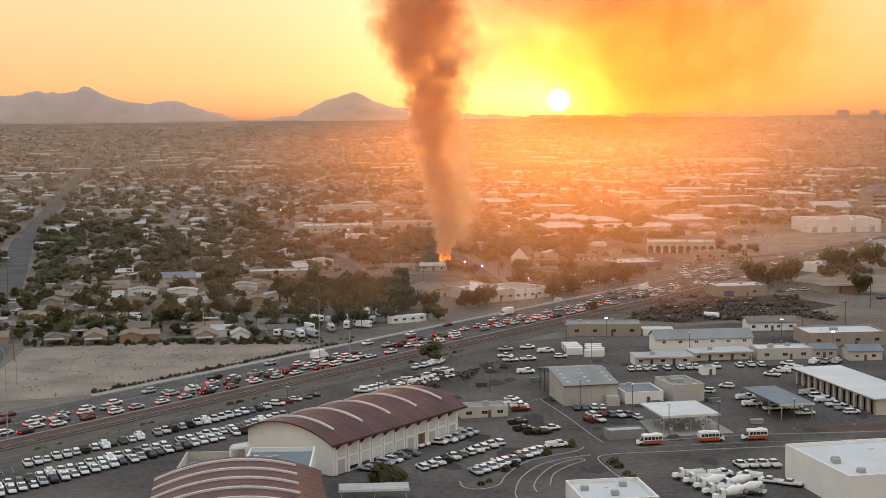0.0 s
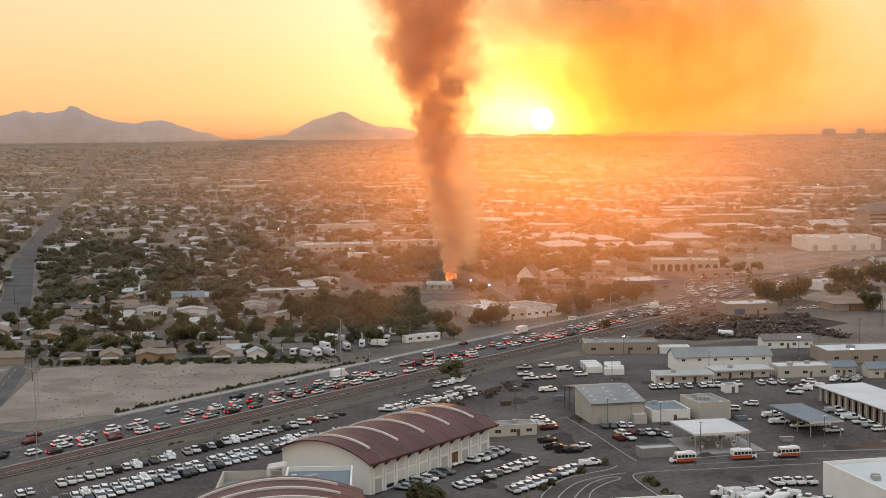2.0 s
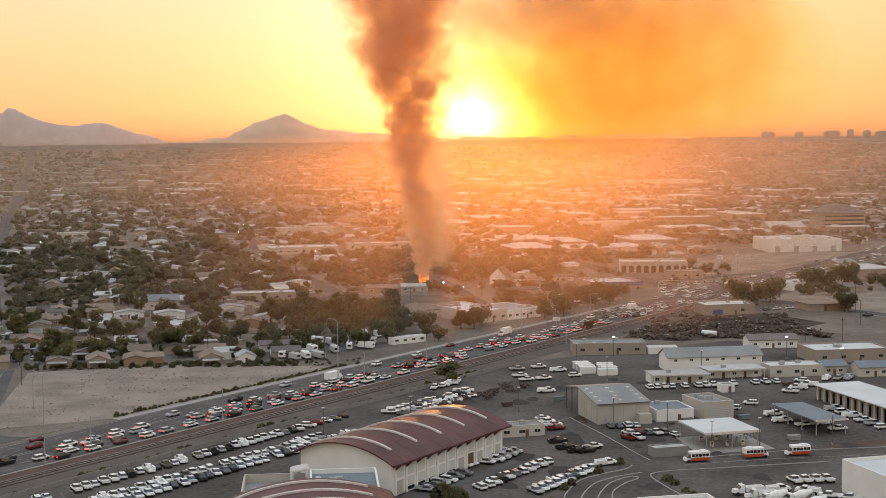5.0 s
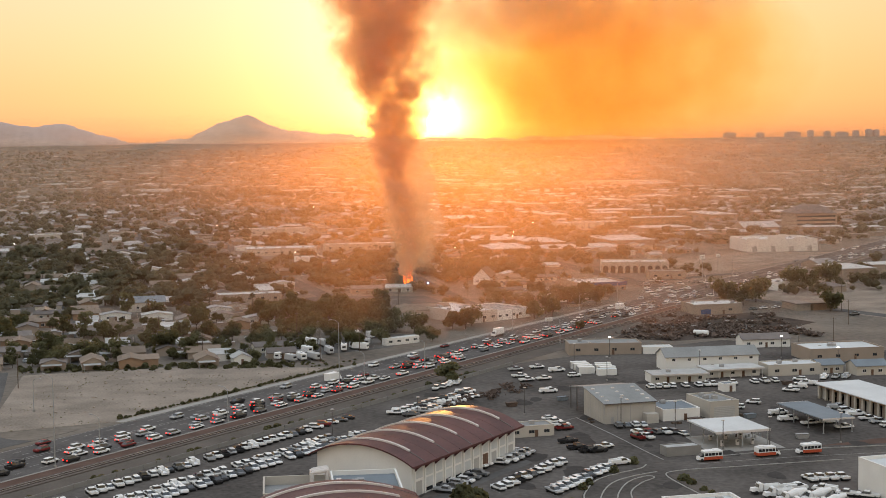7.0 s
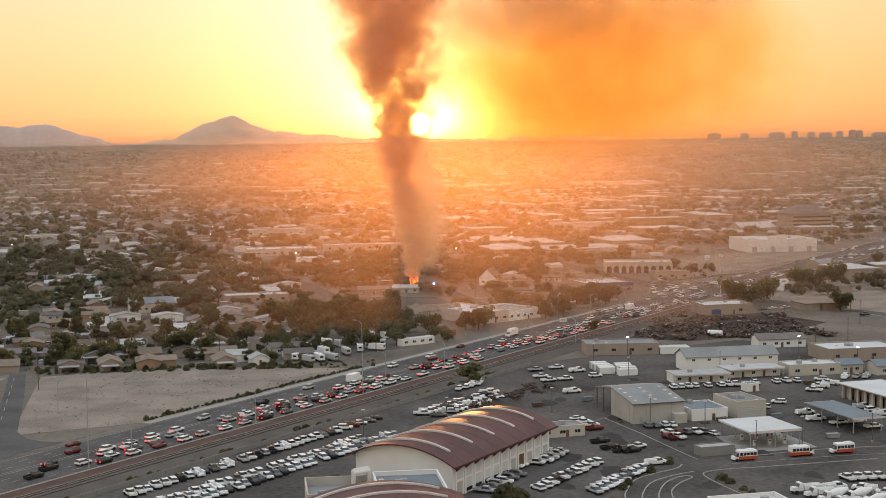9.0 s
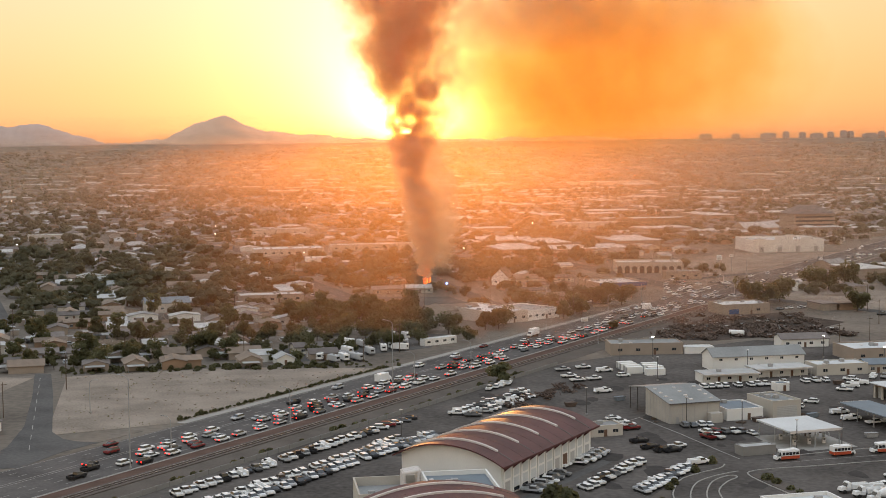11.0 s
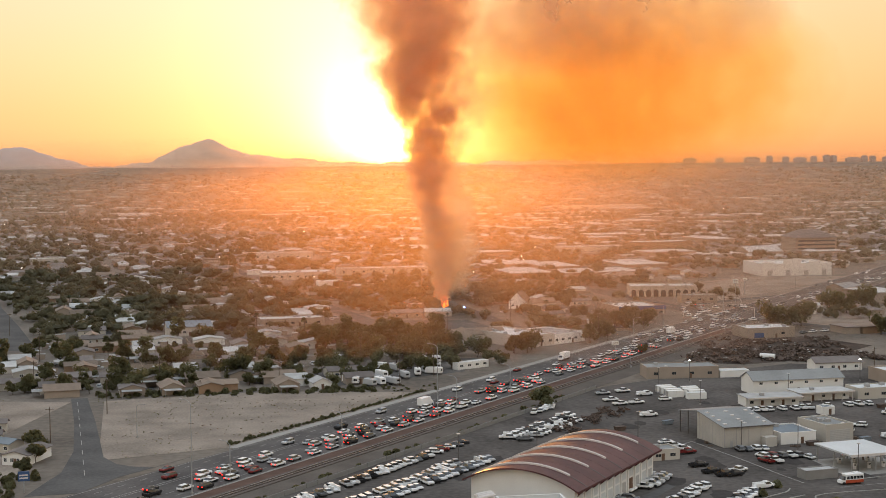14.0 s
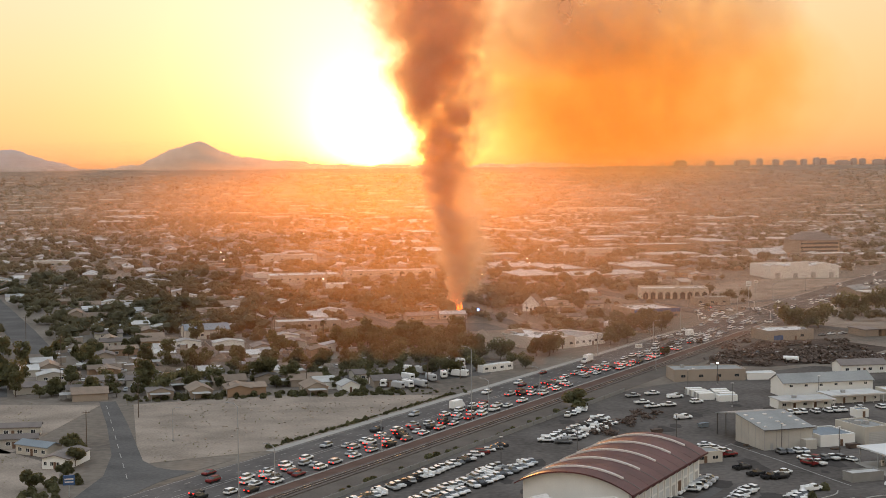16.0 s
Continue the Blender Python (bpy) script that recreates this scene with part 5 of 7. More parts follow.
# ---- mountains and towers on the horizon ----
def mountain(label, ridge, y0, depth, seed, material):
    """A ridge line of bearings (degrees to the right of +y) and heights, roughened, sloping down to front and back."""
    nx, ny = 240, 22
    verts, faces = [], []
    bearing, tops = [p[0] for p in ridge], [p[1] for p in ridge]
    for j in range(ny):
        v = j / (ny - 1)
        for i in range(nx):
            a = bearing[0] + (bearing[-1] - bearing[0]) * i / (nx - 1)
            x = -55 + y0 * math.tan(radians(a))
            h = float(np.interp(a, bearing, tops))
            f = 1 - abs(2 * v - 1) ** 1.3
            rough = noise.fractal(Vector((x * 0.012, v * 3 + seed, seed)), 1.0, 2.0, 6) * 16 + noise.noise(Vector((x * 0.05, seed, 0))) * 7
            gully = noise.fractal(Vector((x * 0.02 + v, v * 6, seed + 4)), 1.0, 2.0, 4) * 22 * f * (1 - f)
            verts.append((x, y0 + depth * (v - 0.5), 50 + (h - 50) * f + rough * f * 0.6 + gully))
    for j in range(ny - 1):
        for i in range(nx - 1):
            b = j * nx + i
            faces.append((b, b + 1, b + nx + 1, b + nx))
    ob = raw("mountain", verts, faces, material)
    for p in ob.data.polygons:
        p.use_smooth = True
    tagged(ob, label, "mountain", "", "structure")


HY = 4750.0
mountain("haze-tinted mauve desert mountain with a jagged summit", [(-21, 120), (-19, 140), (-17.06, 156), (-15.83, 162), (-14.93, 176), (-14.47, 165), (-13.7, 172), (-13.16, 193), (-12.9, 188), (-12.35, 160),
         (-11.49, 135), (-10.9, 131), (-10.08, 137), (-8.55, 106), (-7.34, 78), (-6.5, 70)], HY, 240, 3.0, "rock_haze_mauve")
mountain("pale haze-tinted pointed mountain near the sun", [(-7.4, 70), (-5.01, 86), (-3.9, 131), (-3.34, 145), (-2.78, 163), (-2.5, 155), (-2.11, 138), (-1.44, 114), (0.36, 95), (3.05, 82), (5, 80), (9, 80), (11, 84), (12.2, 80), (14, 70)], HY, 200, 8.0, "rock_haze_peach")


def build_skyline():
    for i, (a, h, w) in enumerate(((16.29, 89, 40), (17.53, 88, 24), (18.61, 90, 50), (19.46, 94, 16), (20.06, 91, 18), (20.48, 88, 40), (21.12, 92, 16), (21.58, 96, 18), (21.85, 94, 16), (22.4, 87, 50), (22.98, 93, 16), (23.29, 92, 16), (23.76, 89, 36), (24.21, 91, 20))):
        x = -92 + 4690 * math.tan(radians(a))
        t = root("tower_block", "distant haze-tinted office tower on the skyline", "tower", "towers on the skyline", m=at(x, 4700, 5, 66))
        # tower walls take the haze put into the mountain's colour
        part("wall", boxes((0, w, 0, 18, 0, h - 69)), "rock_haze_mauve", t)
        part("roof_storey", boxes((w * 0.15, w * 0.85, 2, 16, h - 69, h - 66), bevel=0.4), "rock_haze_mauve", t)


build_skyline()


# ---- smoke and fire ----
# the sun's orange is put into the first two colours; the third is browner smoke
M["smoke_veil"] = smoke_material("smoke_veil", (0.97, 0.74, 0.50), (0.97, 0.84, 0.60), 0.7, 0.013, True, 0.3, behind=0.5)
M["smoke_sun_tint"] = smoke_material("smoke_sun_tinted", (1.0, 0.74, 0.40), (0.92, 0.68, 0.22), 0.64, 0.02, True, 0.3, behind=0.5)
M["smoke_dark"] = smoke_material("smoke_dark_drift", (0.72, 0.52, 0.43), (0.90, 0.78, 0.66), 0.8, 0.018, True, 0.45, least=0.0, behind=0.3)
# HAZE tints the added haze shells; ONWARD puts the sun's orange into passed light
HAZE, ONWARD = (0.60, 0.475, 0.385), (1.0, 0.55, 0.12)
M["haze"] = smoke_material("haze_skin", HAZE, (1.0, 0.95, 0.87), 0.23, 0.002, True, 1.0, 0.08, behind=0.1, onward=ONWARD)
M["thin_haze"] = smoke_material("thin_haze_skin", HAZE, (1.0, 0.96, 0.90), 0.112, 0.004, True, 1.0, 0.085, behind=0.12, onward=ONWARD)
M["near_glare"] = smoke_material("near_glare_skin", HAZE, (1.0, 0.96, 0.90), 0.085, 0.006, True, 1.0, 0.14, behind=0.25, onward=ONWARD)


def billow_material(name, density, behind, low, high, through_colour):
    """Rolling smoke in soft puffs. The mesh carries each point's place in its puff and, counted in radii, in the column."""
    m = bpy.data.materials.new(name)
    m.use_nodes = True
    nt = m.node_tree
    nt.nodes.clear()
    N, L = nt.nodes.new, nt.links.new

    def val(op, a, b=None, c=None, clamp=False):
        n = N("ShaderNodeMath")
        n.operation, n.use_clamp = op, clamp
        for i, v in enumerate((a, b, c)):
            if isinstance(v, (int, float)):
                n.inputs[i].default_value = v
            elif v is not None:
                L(v, n.inputs[i])
        return n.outputs[0]
    place = N("ShaderNodeAttribute")
    place.attribute_name = "in_radii"
    vec = place.outputs["Vector"]

    def lumps(scale, detail, rough, distort):
        n = N("ShaderNodeTexNoise")
        n.inputs["Scale"].default_value, n.inputs["Detail"].default_value = scale, detail
        n.inputs["Roughness"].default_value, n.inputs["Distortion"].default_value = rough, distort
        L(vec, n.inputs["Vector"])
        return n.outputs["Fac"]
    ball = N("ShaderNodeAttribute")
    ball.attribute_name = "in_puff"
    flat = N("ShaderNodeVectorMath")
    flat.operation = "MULTIPLY"
    flat.inputs[1].default_value = (1, 0, 1)
    L(ball.outputs["Vector"], flat.inputs[0])
    size = N("ShaderNodeVectorMath")
    size.operation = "LENGTH"
    L(flat.outputs[0], size.inputs[0])
    ragged = val("MULTIPLY", val("SUBTRACT", lumps(2.2, 5.0, 0.6, 0.4), 0.5), 2.2)
    fac = val("ADD", val("SUBTRACT", 0.86, size.outputs["Value"]), ragged)
    fac = val("MULTIPLY", fac, val("MULTIPLY", val("SUBTRACT", 1.0, size.outputs["Value"]), 4.0, clamp=True), clamp=True)
    fac = val("MULTIPLY", val("MULTIPLY", fac, 1.7, clamp=True), density)
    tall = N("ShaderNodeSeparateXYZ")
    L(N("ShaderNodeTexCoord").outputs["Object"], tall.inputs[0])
    # the tone darkens with height, unevenly
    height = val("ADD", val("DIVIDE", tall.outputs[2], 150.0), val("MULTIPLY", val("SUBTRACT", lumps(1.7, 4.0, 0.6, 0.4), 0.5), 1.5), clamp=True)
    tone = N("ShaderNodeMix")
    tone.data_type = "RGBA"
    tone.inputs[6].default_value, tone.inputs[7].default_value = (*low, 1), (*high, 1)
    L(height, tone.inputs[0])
    clear = N("ShaderNodeBsdfTransparent")
    tint = N("ShaderNodeMix")
    tint.data_type = "RGBA"
    tint.inputs[6].default_value, tint.inputs[7].default_value = (1, 1, 1, 1), (*through_colour, 1)
    L(fac, tint.inputs[0])
    L(tint.outputs[2], clear.inputs[0])
    body, back, both, mix = N("ShaderNodeBsdfDiffuse"), N("ShaderNodeBsdfTranslucent"), N("ShaderNodeMixShader"), N("ShaderNodeMixShader")
    L(tone.outputs[2], body.inputs[0])
    L(tone.outputs[2], back.inputs[0])
    both.inputs[0].default_value = behind
    L(body.outputs[0], both.inputs[1])
    L(back.outputs[0], both.inputs[2])
    L(fac, mix.inputs[0])
    L(clear.outputs[0], mix.inputs[1])
    L(both.outputs[0], mix.inputs[2])
    L(mix.outputs[0], N("ShaderNodeOutputMaterial").inputs[0])
    return m


# paler fresh smoke low; shaded top and sun warmth put into these tones
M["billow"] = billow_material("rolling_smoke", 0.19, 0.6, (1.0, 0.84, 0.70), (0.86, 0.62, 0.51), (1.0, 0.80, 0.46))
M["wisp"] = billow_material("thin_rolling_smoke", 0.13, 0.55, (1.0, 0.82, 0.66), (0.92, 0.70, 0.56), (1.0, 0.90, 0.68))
scene.cycles.transparent_max_bounces = 128


def spine(z):
    """Centre and radius of the column at a height."""
    x = np.interp(z, (0, 9, 22, 39, 55, 72, 88, 105, 121, 155, 190, 235), (-1, 1, 2, 0, -4, -8, -8, -7, -8, -11, -8, -4))
    return float(x), float(np.interp(z, (0, 9, 22, 39, 55, 72, 88, 105, 121, 138, 155, 180, 235), (3.0, 5.5, 9, 11, 12, 12.5, 13.5, 17, 23, 29, 35, 43, 54)))


def smoke_puffs(z0, z1, per_step, spread, small, large, shift, seed):
    """Overlapping soft puffs round the column's spine, growing with it."""
    r = random.Random(seed)
    ball = bmesh.new()
    bmesh.ops.create_icosphere(ball, subdivisions=3, radius=1)
    unit = [v.co.copy() for v in ball.verts]
    tris = [[v.index for v in f.verts] for f in ball.faces]
    ball.free()
    verts, faces, puff, radii = [], [], [], []
    z, up = z0, 0.0
    while z < z1:
        cx, rad = spine(z)
        cx += shift * rad
        for k in range(per_step):
            a, q = r.uniform(0, 6.283), spread * rad * r.random() ** 0.5
            size = rad * r.uniform(small, large)
            c = Vector((cx + math.cos(a) * q, 848 + math.sin(a) * q, z + r.uniform(-0.2, 0.2) * rad))
            turn = Matrix.Diagonal((r.uniform(0.85, 1.2), 1.0, r.uniform(0.75, 1.05)))
            b = len(verts)
            for u in unit:
                p = c + turn @ u * size
                verts.append(tuple(p))
                puff += list(u)
                radii += [(p.x - cx) / rad + 7 * shift, (p.y - 848) / rad, up + (p.z - z) / rad]
            faces += [[b + i for i in f] for f in tris]
        z += 0.34 * rad
        up += 0.34
    return verts, faces, puff, radii


def build_smoke():
    r = random.Random(31)
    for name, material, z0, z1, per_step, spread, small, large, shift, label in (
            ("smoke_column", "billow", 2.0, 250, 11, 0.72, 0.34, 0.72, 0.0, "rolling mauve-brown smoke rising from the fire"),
            ("smoke_wisps", "wisp", 12.0, 130, 3, 0.8, 0.6, 1.0, 0.9, "thin peach-tinted wisps drifting off the smoke column")):
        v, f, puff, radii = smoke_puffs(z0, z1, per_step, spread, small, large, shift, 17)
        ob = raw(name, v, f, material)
        ob.data.attributes.new("in_puff", "FLOAT_VECTOR", "POINT").data.foreach_set("vector", puff)
        ob.data.attributes.new("in_radii", "FLOAT_VECTOR", "POINT").data.foreach_set("vector", radii)
        for p in ob.data.polygons:
            p.use_smooth = True
        tagged(ob, label, "smoke", "", "stuff")
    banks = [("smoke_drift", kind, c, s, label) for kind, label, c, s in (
        ("smoke_veil", "thin orange-tinted smoke drifting off the column", (95, 900, 150), (150, 24, 86)),
        ("smoke_sun_tint", "dense orange-tinted smoke drifting off the column", (98, 872, 124), (84, 18, 54)),
        ("smoke_sun_tint", "dense orange-tinted smoke drifting off the column", (135, 890, 134), (130, 20, 68)),
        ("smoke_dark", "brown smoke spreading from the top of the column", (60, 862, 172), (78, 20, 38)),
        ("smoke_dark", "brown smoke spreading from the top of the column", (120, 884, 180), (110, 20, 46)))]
    # translucent shells added in place of aerial haze; the near ones for sun glare
    banks += [("haze_bank", kind, c, s, "added translucent shell standing in for haze and sun glare") for kind, c, s in (
        ("near_glare", (-30, 612, 0), (150, 12, 46)), ("near_glare", (70, 655, 0), (130, 12, 46)), ("near_glare", (60, 705, 0), (230, 14, 60)), ("near_glare", (80, 800, 0), (260, 16, 68)), ("thin_haze", (70, 915, 0), (330, 20, 78)), ("thin_haze", (150, 1030, 8), (300, 30, 80)), ("thin_haze", (-60, 1150, 0), (620, 30, 84)), ("thin_haze", (100, 1400, 5), (900, 40, 92)),
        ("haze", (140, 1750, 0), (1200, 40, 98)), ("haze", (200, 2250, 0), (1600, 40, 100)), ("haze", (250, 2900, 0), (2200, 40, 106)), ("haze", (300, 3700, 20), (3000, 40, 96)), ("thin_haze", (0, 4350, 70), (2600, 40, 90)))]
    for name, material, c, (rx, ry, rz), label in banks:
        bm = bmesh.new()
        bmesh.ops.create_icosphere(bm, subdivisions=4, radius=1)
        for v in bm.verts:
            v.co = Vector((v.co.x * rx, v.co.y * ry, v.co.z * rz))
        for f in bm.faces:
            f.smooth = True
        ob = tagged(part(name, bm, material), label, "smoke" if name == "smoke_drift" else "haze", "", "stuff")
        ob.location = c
    bm = bmesh.new()
    for i in range(26):
        x, y = r.uniform(-5, 4), 845 + r.uniform(-3, 3)
        tube(bm, (x, y, 0.2), (x + r.uniform(-.6, .6), y, r.uniform(3.5, 6.2)), r.uniform(0.35, 0.8), 0.05, 6)
    tagged(part("flames", bm, "fire"), "orange flames at the foot of the smoke", "fire", "", "stuff")


build_smoke()


# ---- vehicles ----
def frustum(bm, base, top):
    """base and top: x0, x1, half width, z."""
    v = [bm.verts.new(p) for x0, x1, w, z in (base, top) for p in ((x0, -w, z), (x1, -w, z), (x1, w, z), (x0, w, z))]
    for q in ((3, 2, 1, 0), (4, 5, 6, 7), (0, 1, 5, 4), (1, 2, 6, 5), (2, 3, 7, 6), (3, 0, 4, 7)):
        bm.faces.new([v[i] for i in q])
    return bm


WHEEL = {}


def wheels(thing, xs, half, rad):
    key = round(rad, 2)
    for x in xs:
        for y in (-half, half):
            if key not in WHEEL:
                bm = bmesh.new()
                bmesh.ops.create_cone(bm, cap_ends=True, segments=12, radius1=rad, radius2=rad, depth=0.24, matrix=pose(0, 0, 0, 90))
                WHEEL[key] = part("wheel", bm, "tyre", thing)
                ob = WHEEL[key]
            else:
                ob = new("wheel", WHEEL[key].data)
                ob.parent = thing
            ob.location = (x, y, rad)


def car(kind, paint, braking=False):
    words = {"white": "white", "silver": "silver", "grey": "dark grey", "black": "black", "red": "red", "blue": "dark blue", "sand": "sand-coloured", "orange": "orange"}
    what = {"sedan": "saloon car", "suv": "utility car", "pickup": "pickup truck", "van": "panel van", "utility": "utility truck with service boxes"}[kind]
    place = "queueing with brake lamps lit" if braking else "standing on dark asphalt"
    t = root({"sedan": "car", "suv": "car", "pickup": "pickup_truck", "van": "van", "utility": "utility_truck"}[kind], f"{words[paint]} {what} {place}",
             {"sedan": "car", "suv": "car", "pickup": "pickup", "van": "van", "utility": "truck"}[kind], "traffic on the avenue" if braking else "parked vehicles")
    p = PAINT[paint]
    bm = bmesh.new()
    g = bmesh.new()
    if kind == "sedan":
        ln, w = 4.7, 0.9
        frustum(bm, (-2.25, 2.2, 0.84, 0.36), (-2.35, 2.35, 0.9, 0.62))
        frustum(bm, (-2.35, 2.35, 0.9, 0.62), (-2.2, 2.15, 0.82, 0.92))
        frustum(g, (-1.85, 1.3, 0.83, 0.90), (-1.2, 0.35, 0.64, 1.38))
        frustum(bm, (-1.12, 0.37, 0.63, 1.36), (-1.0, 0.25, 0.56, 1.44))
        ax, rad = (-1.4, 1.42), 0.33
    elif kind == "suv":
        frustum(bm, (-2.3, 2.3, 0.9, 0.46), (-2.4, 2.4, 0.96, 0.75))
        frustum(bm, (-2.4, 2.4, 0.96, 0.75), (-2.3, 2.2, 0.88, 1.1))
        frustum(g, (-2.28, 1.3, 0.89, 1.06), (-2.0, 0.45, 0.72, 1.66))
        frustum(bm, (-1.98, 0.47, 0.72, 1.64), (-1.85, 0.35, 0.64, 1.75))
        ax, rad = (-1.45, 1.5), 0.38
    elif kind == "pickup":
        frustum(bm, (-2.75, 2.7, 0.93, 0.54), (-2.85, 2.8, 0.99, 0.8))
        frustum(bm, (-0.6, 2.8, 0.99, 0.8), (-0.6, 2.65, 0.92, 1.16))
        for r in ((-2.85, -0.6, -0.99, -0.88, 0.8, 1.2), (-2.85, -0.6, 0.88, 0.99, 0.8, 1.2), (-2.85, -2.75, -0.88, 0.88, 0.8, 1.2)):
            box(bm, *r)
        frustum(g, (-0.62, 1.75, 0.93, 1.12), (-0.5, 0.95, 0.74, 1.72))
        frustum(bm, (-0.47, 0.97, 0.74, 1.7), (-0.4, 0.85, 0.66, 1.82))
        ax, rad = (-1.75, 1.8), 0.4
    elif kind == "van":
        frustum(bm, (-2.7, 2.7, 0.95, 0.4), (-2.75, 2.75, 0.99, 1.1))
        frustum(bm, (-2.75, 1.6, 0.99, 1.1), (-2.7, 1.2, 0.9, 2.15))
        frustum(g, (1.25, 2.15, 0.9, 1.1), (1.0, 1.5, 0.8, 1.95))
        ax, rad = (-1.8, 1.85), 0.38
    else:
        frustum(bm, (-3.2, 3.0, 1.0, 0.5), (-3.2, 3.05, 1.05, 0.9))
        frustum(bm, (0.0, 3.05, 1.03, 0.9), (0.0, 2.85, 0.95, 1.3))
        for r in ((-3.0, -0.1, -1.1, -0.62, 0.9, 1.7), (-3.0, -0.1, 0.62, 1.1, 0.9, 1.7), (-0.4, -0.1, -0.62, 0.62, 0.9, 1.95)):
            box(bm, *r, bevel=0.03)
        frustum(g, (0.0, 1.9, 0.92, 1.3), (0.1, 1.3, 0.78, 1.9))
        frustum(bm, (0.08, 1.32, 0.8, 1.9), (0.15, 1.2, 0.7, 2.02))
        ax, rad = (-2.1, 2.0), 0.43
    low, high = {"sedan": (-2.2, 0.20), "suv": (-2.25, 0.25), "pickup": (-2.7, 0.30), "van": (-2.6, 0.25), "utility": (-3.1, 0.30)}[kind]
    k = len(bm.faces)
    frustum(bm, (low, -low - 0.05, 0.80, high), (low - 0.1, -low + 0.08, 0.925 if kind in ("sedan", "suv") else 1.02, high + 0.32))   # dark sills and bumpers; the shade under the car is put into their black
    bm.faces.ensure_lookup_table()
    for f in bm.faces[k:]:
        f.material_index = 1
    body = part("body", bm, p, t)
    body.data.materials.append(M["tyre"])
    part("glasshouse", g, "car_glass", t)
    wheels(t, ax, 0.88 if kind in ('sedan', 'suv') else 0.94, rad)
    if braking:
        back = {"sedan": -2.36, "suv": -2.42, "pickup": -2.87, "van": -2.77, "utility": -3.22}[kind]
        for y in (-0.72, 0.72):
            part("tail_lamp", boxes((back - 0.03, back + 0.05, y - 0.22, y + 0.22, 0.66, 0.98)), "tail", t)
    return t


CARS = {}


def put_car(kind, paint, x, y, turn, braking=False, z=0.05):
    key = (kind, paint, braking)
    if key not in CARS:
        CARS[key] = car(kind, paint, braking)
        CARS[key].matrix_basis = at(x, y, turn, z)
    else:
        copy_thing(CARS[key], at(x, y, turn, z))


def pick(r, fleet=False):
    kind = r.choice(("sedan", "suv", "pickup", "suv", "sedan") if not fleet else ("pickup", "suv", "pickup", "utility", "pickup", "sedan", "suv"))
    paint = r.choice(("white", "white", "white", "silver", "silver", "white", "black", "grey", "white", "black", "red", "white", "silver") if not fleet else ("white",) * 7 + ("silver", "grey", "black"))
    return kind, paint


def build_vehicles():
    r = random.Random(77)
    count = 0
    # queue and oncoming traffic on the avenue
    for d, gap, chance in ((15.6, 8.2, 0.72), (19.3, 7.8, 0.88), (22.9, 7.8, 0.88), (26.4, 8.2, 0.66), (6.2, 26, 0.4), (2.6, 30, 0.3), (10.0, 26, 0.4)):
        s = -175 + r.uniform(0, 5)
        while s < 205:
            if r.random() < chance * (1.25 if noise.noise(Vector((s * 0.035, d * 0.05, 9))) > -0.18 else 0.5) and not (s < -140 and d > 12 and r.random() < 0.3):
                k, p = pick(r)
                x, y = av(s, d + r.uniform(-0.25, 0.25))
                away = d > 12
                put_car(k, p, x, y, AVENUE + (0 if away else 180), away and r.random() < 0.6, 0.08)
                count += 1
            s += gap + r.uniform(0, 3.5)
    # rows along the wall and the hall
    def row(s0, s1, d, turn, pitch, fleet, chance=0.93):
        nonlocal count
        s = s0
        while s < s1:
            if r.random() < chance:
                k, p = pick(r, fleet)
                x, y = av(s, d + r.uniform(-0.3, 0.3))
                put_car(k, p, x, y, turn + r.uniform(-2, 2))
                count += 1
            s += pitch
    row(-205, -86, 58.0, AVENUE + 60, 3.1, True)
    row(-82, -62, 57.5, AVENUE - 62, 4.2, False)
    row(-205, -92, 71.0, AVENUE + 60, 3.1, True)
    row(-205, -84, 76.5, AVENUE + 240, 3.1, True)
    row(-126, -78, 126.5, AVENUE - 90, 3.0, True, 0.55)
    row(-120, -86, 142.8, AVENUE + 60, 3.3, True)
    row(-116, -86, 156.5, AVENUE + 240, 3.1, True)
    row(-52, -6, 66.5, AVENUE - 60, 3.2, True, 0.95)
    row(-52, -14, 72.5, AVENUE - 60, 3.4, True, 0.8)
    row(-8, 8, 54, AVENUE + 20, 4.5, True)
    return count


print("vehicles", build_vehicles())


# ---- more vehicles at their places in the yard ----
def spots(group, turn, kinds, paints, z=0.05, seed=3):
    r = random.Random(seed)
    for x, y in group:
        put_car(r.choice(kinds), r.choice(paints), x, y, turn + r.uniform(-4, 4), False, z)


FLEET = ("pickup", "suv", "pickup", "utility")
spots([(39.3, 424.6), (41.9, 424.8), (44.5, 425.0), (47.0, 425.2)], 95, ("suv", "sedan"), ("white", "grey", "white"), seed=4)
spots([(41.4, 407.3), (44.1, 407.2), (42.7, 414.1), (45.4, 414.3), (48.1, 413.9), (50.8, 413.4), (53.0, 413.9), (55.4, 411.0)], 108, ("suv", "sedan", "pickup"), ("white", "white", "red", "grey"), seed=5)
spots([(63.7, 488.4), (66.4, 488.8), (69.0, 489.0), (71.6, 489.4), (76.2, 489.7), (80.9, 489.9), (83.7, 490.4), (86.4, 490.6), (93.8, 492.3), (101.9, 494.0), (105.8, 494.6), (109.6, 494.9)], 92, ("suv", "pickup"), ("white",), seed=6)
spots([(22.2, 517.4), (23.6, 508.7), (30.0, 510.6), (42.0, 515.8), (27.7, 485.1), (37.5, 527.7), (31.3, 536.2), (22.8, 532.3)], 12, FLEET, ("white", "white", "silver"), seed=7)
spots([(82.5, 448.4), (90.1, 456.1), (108.9, 475.5), (118.9, 496.2), (119.0, 487.4), (113.5, 482.0)], 150, FLEET, ("white",), seed=8)
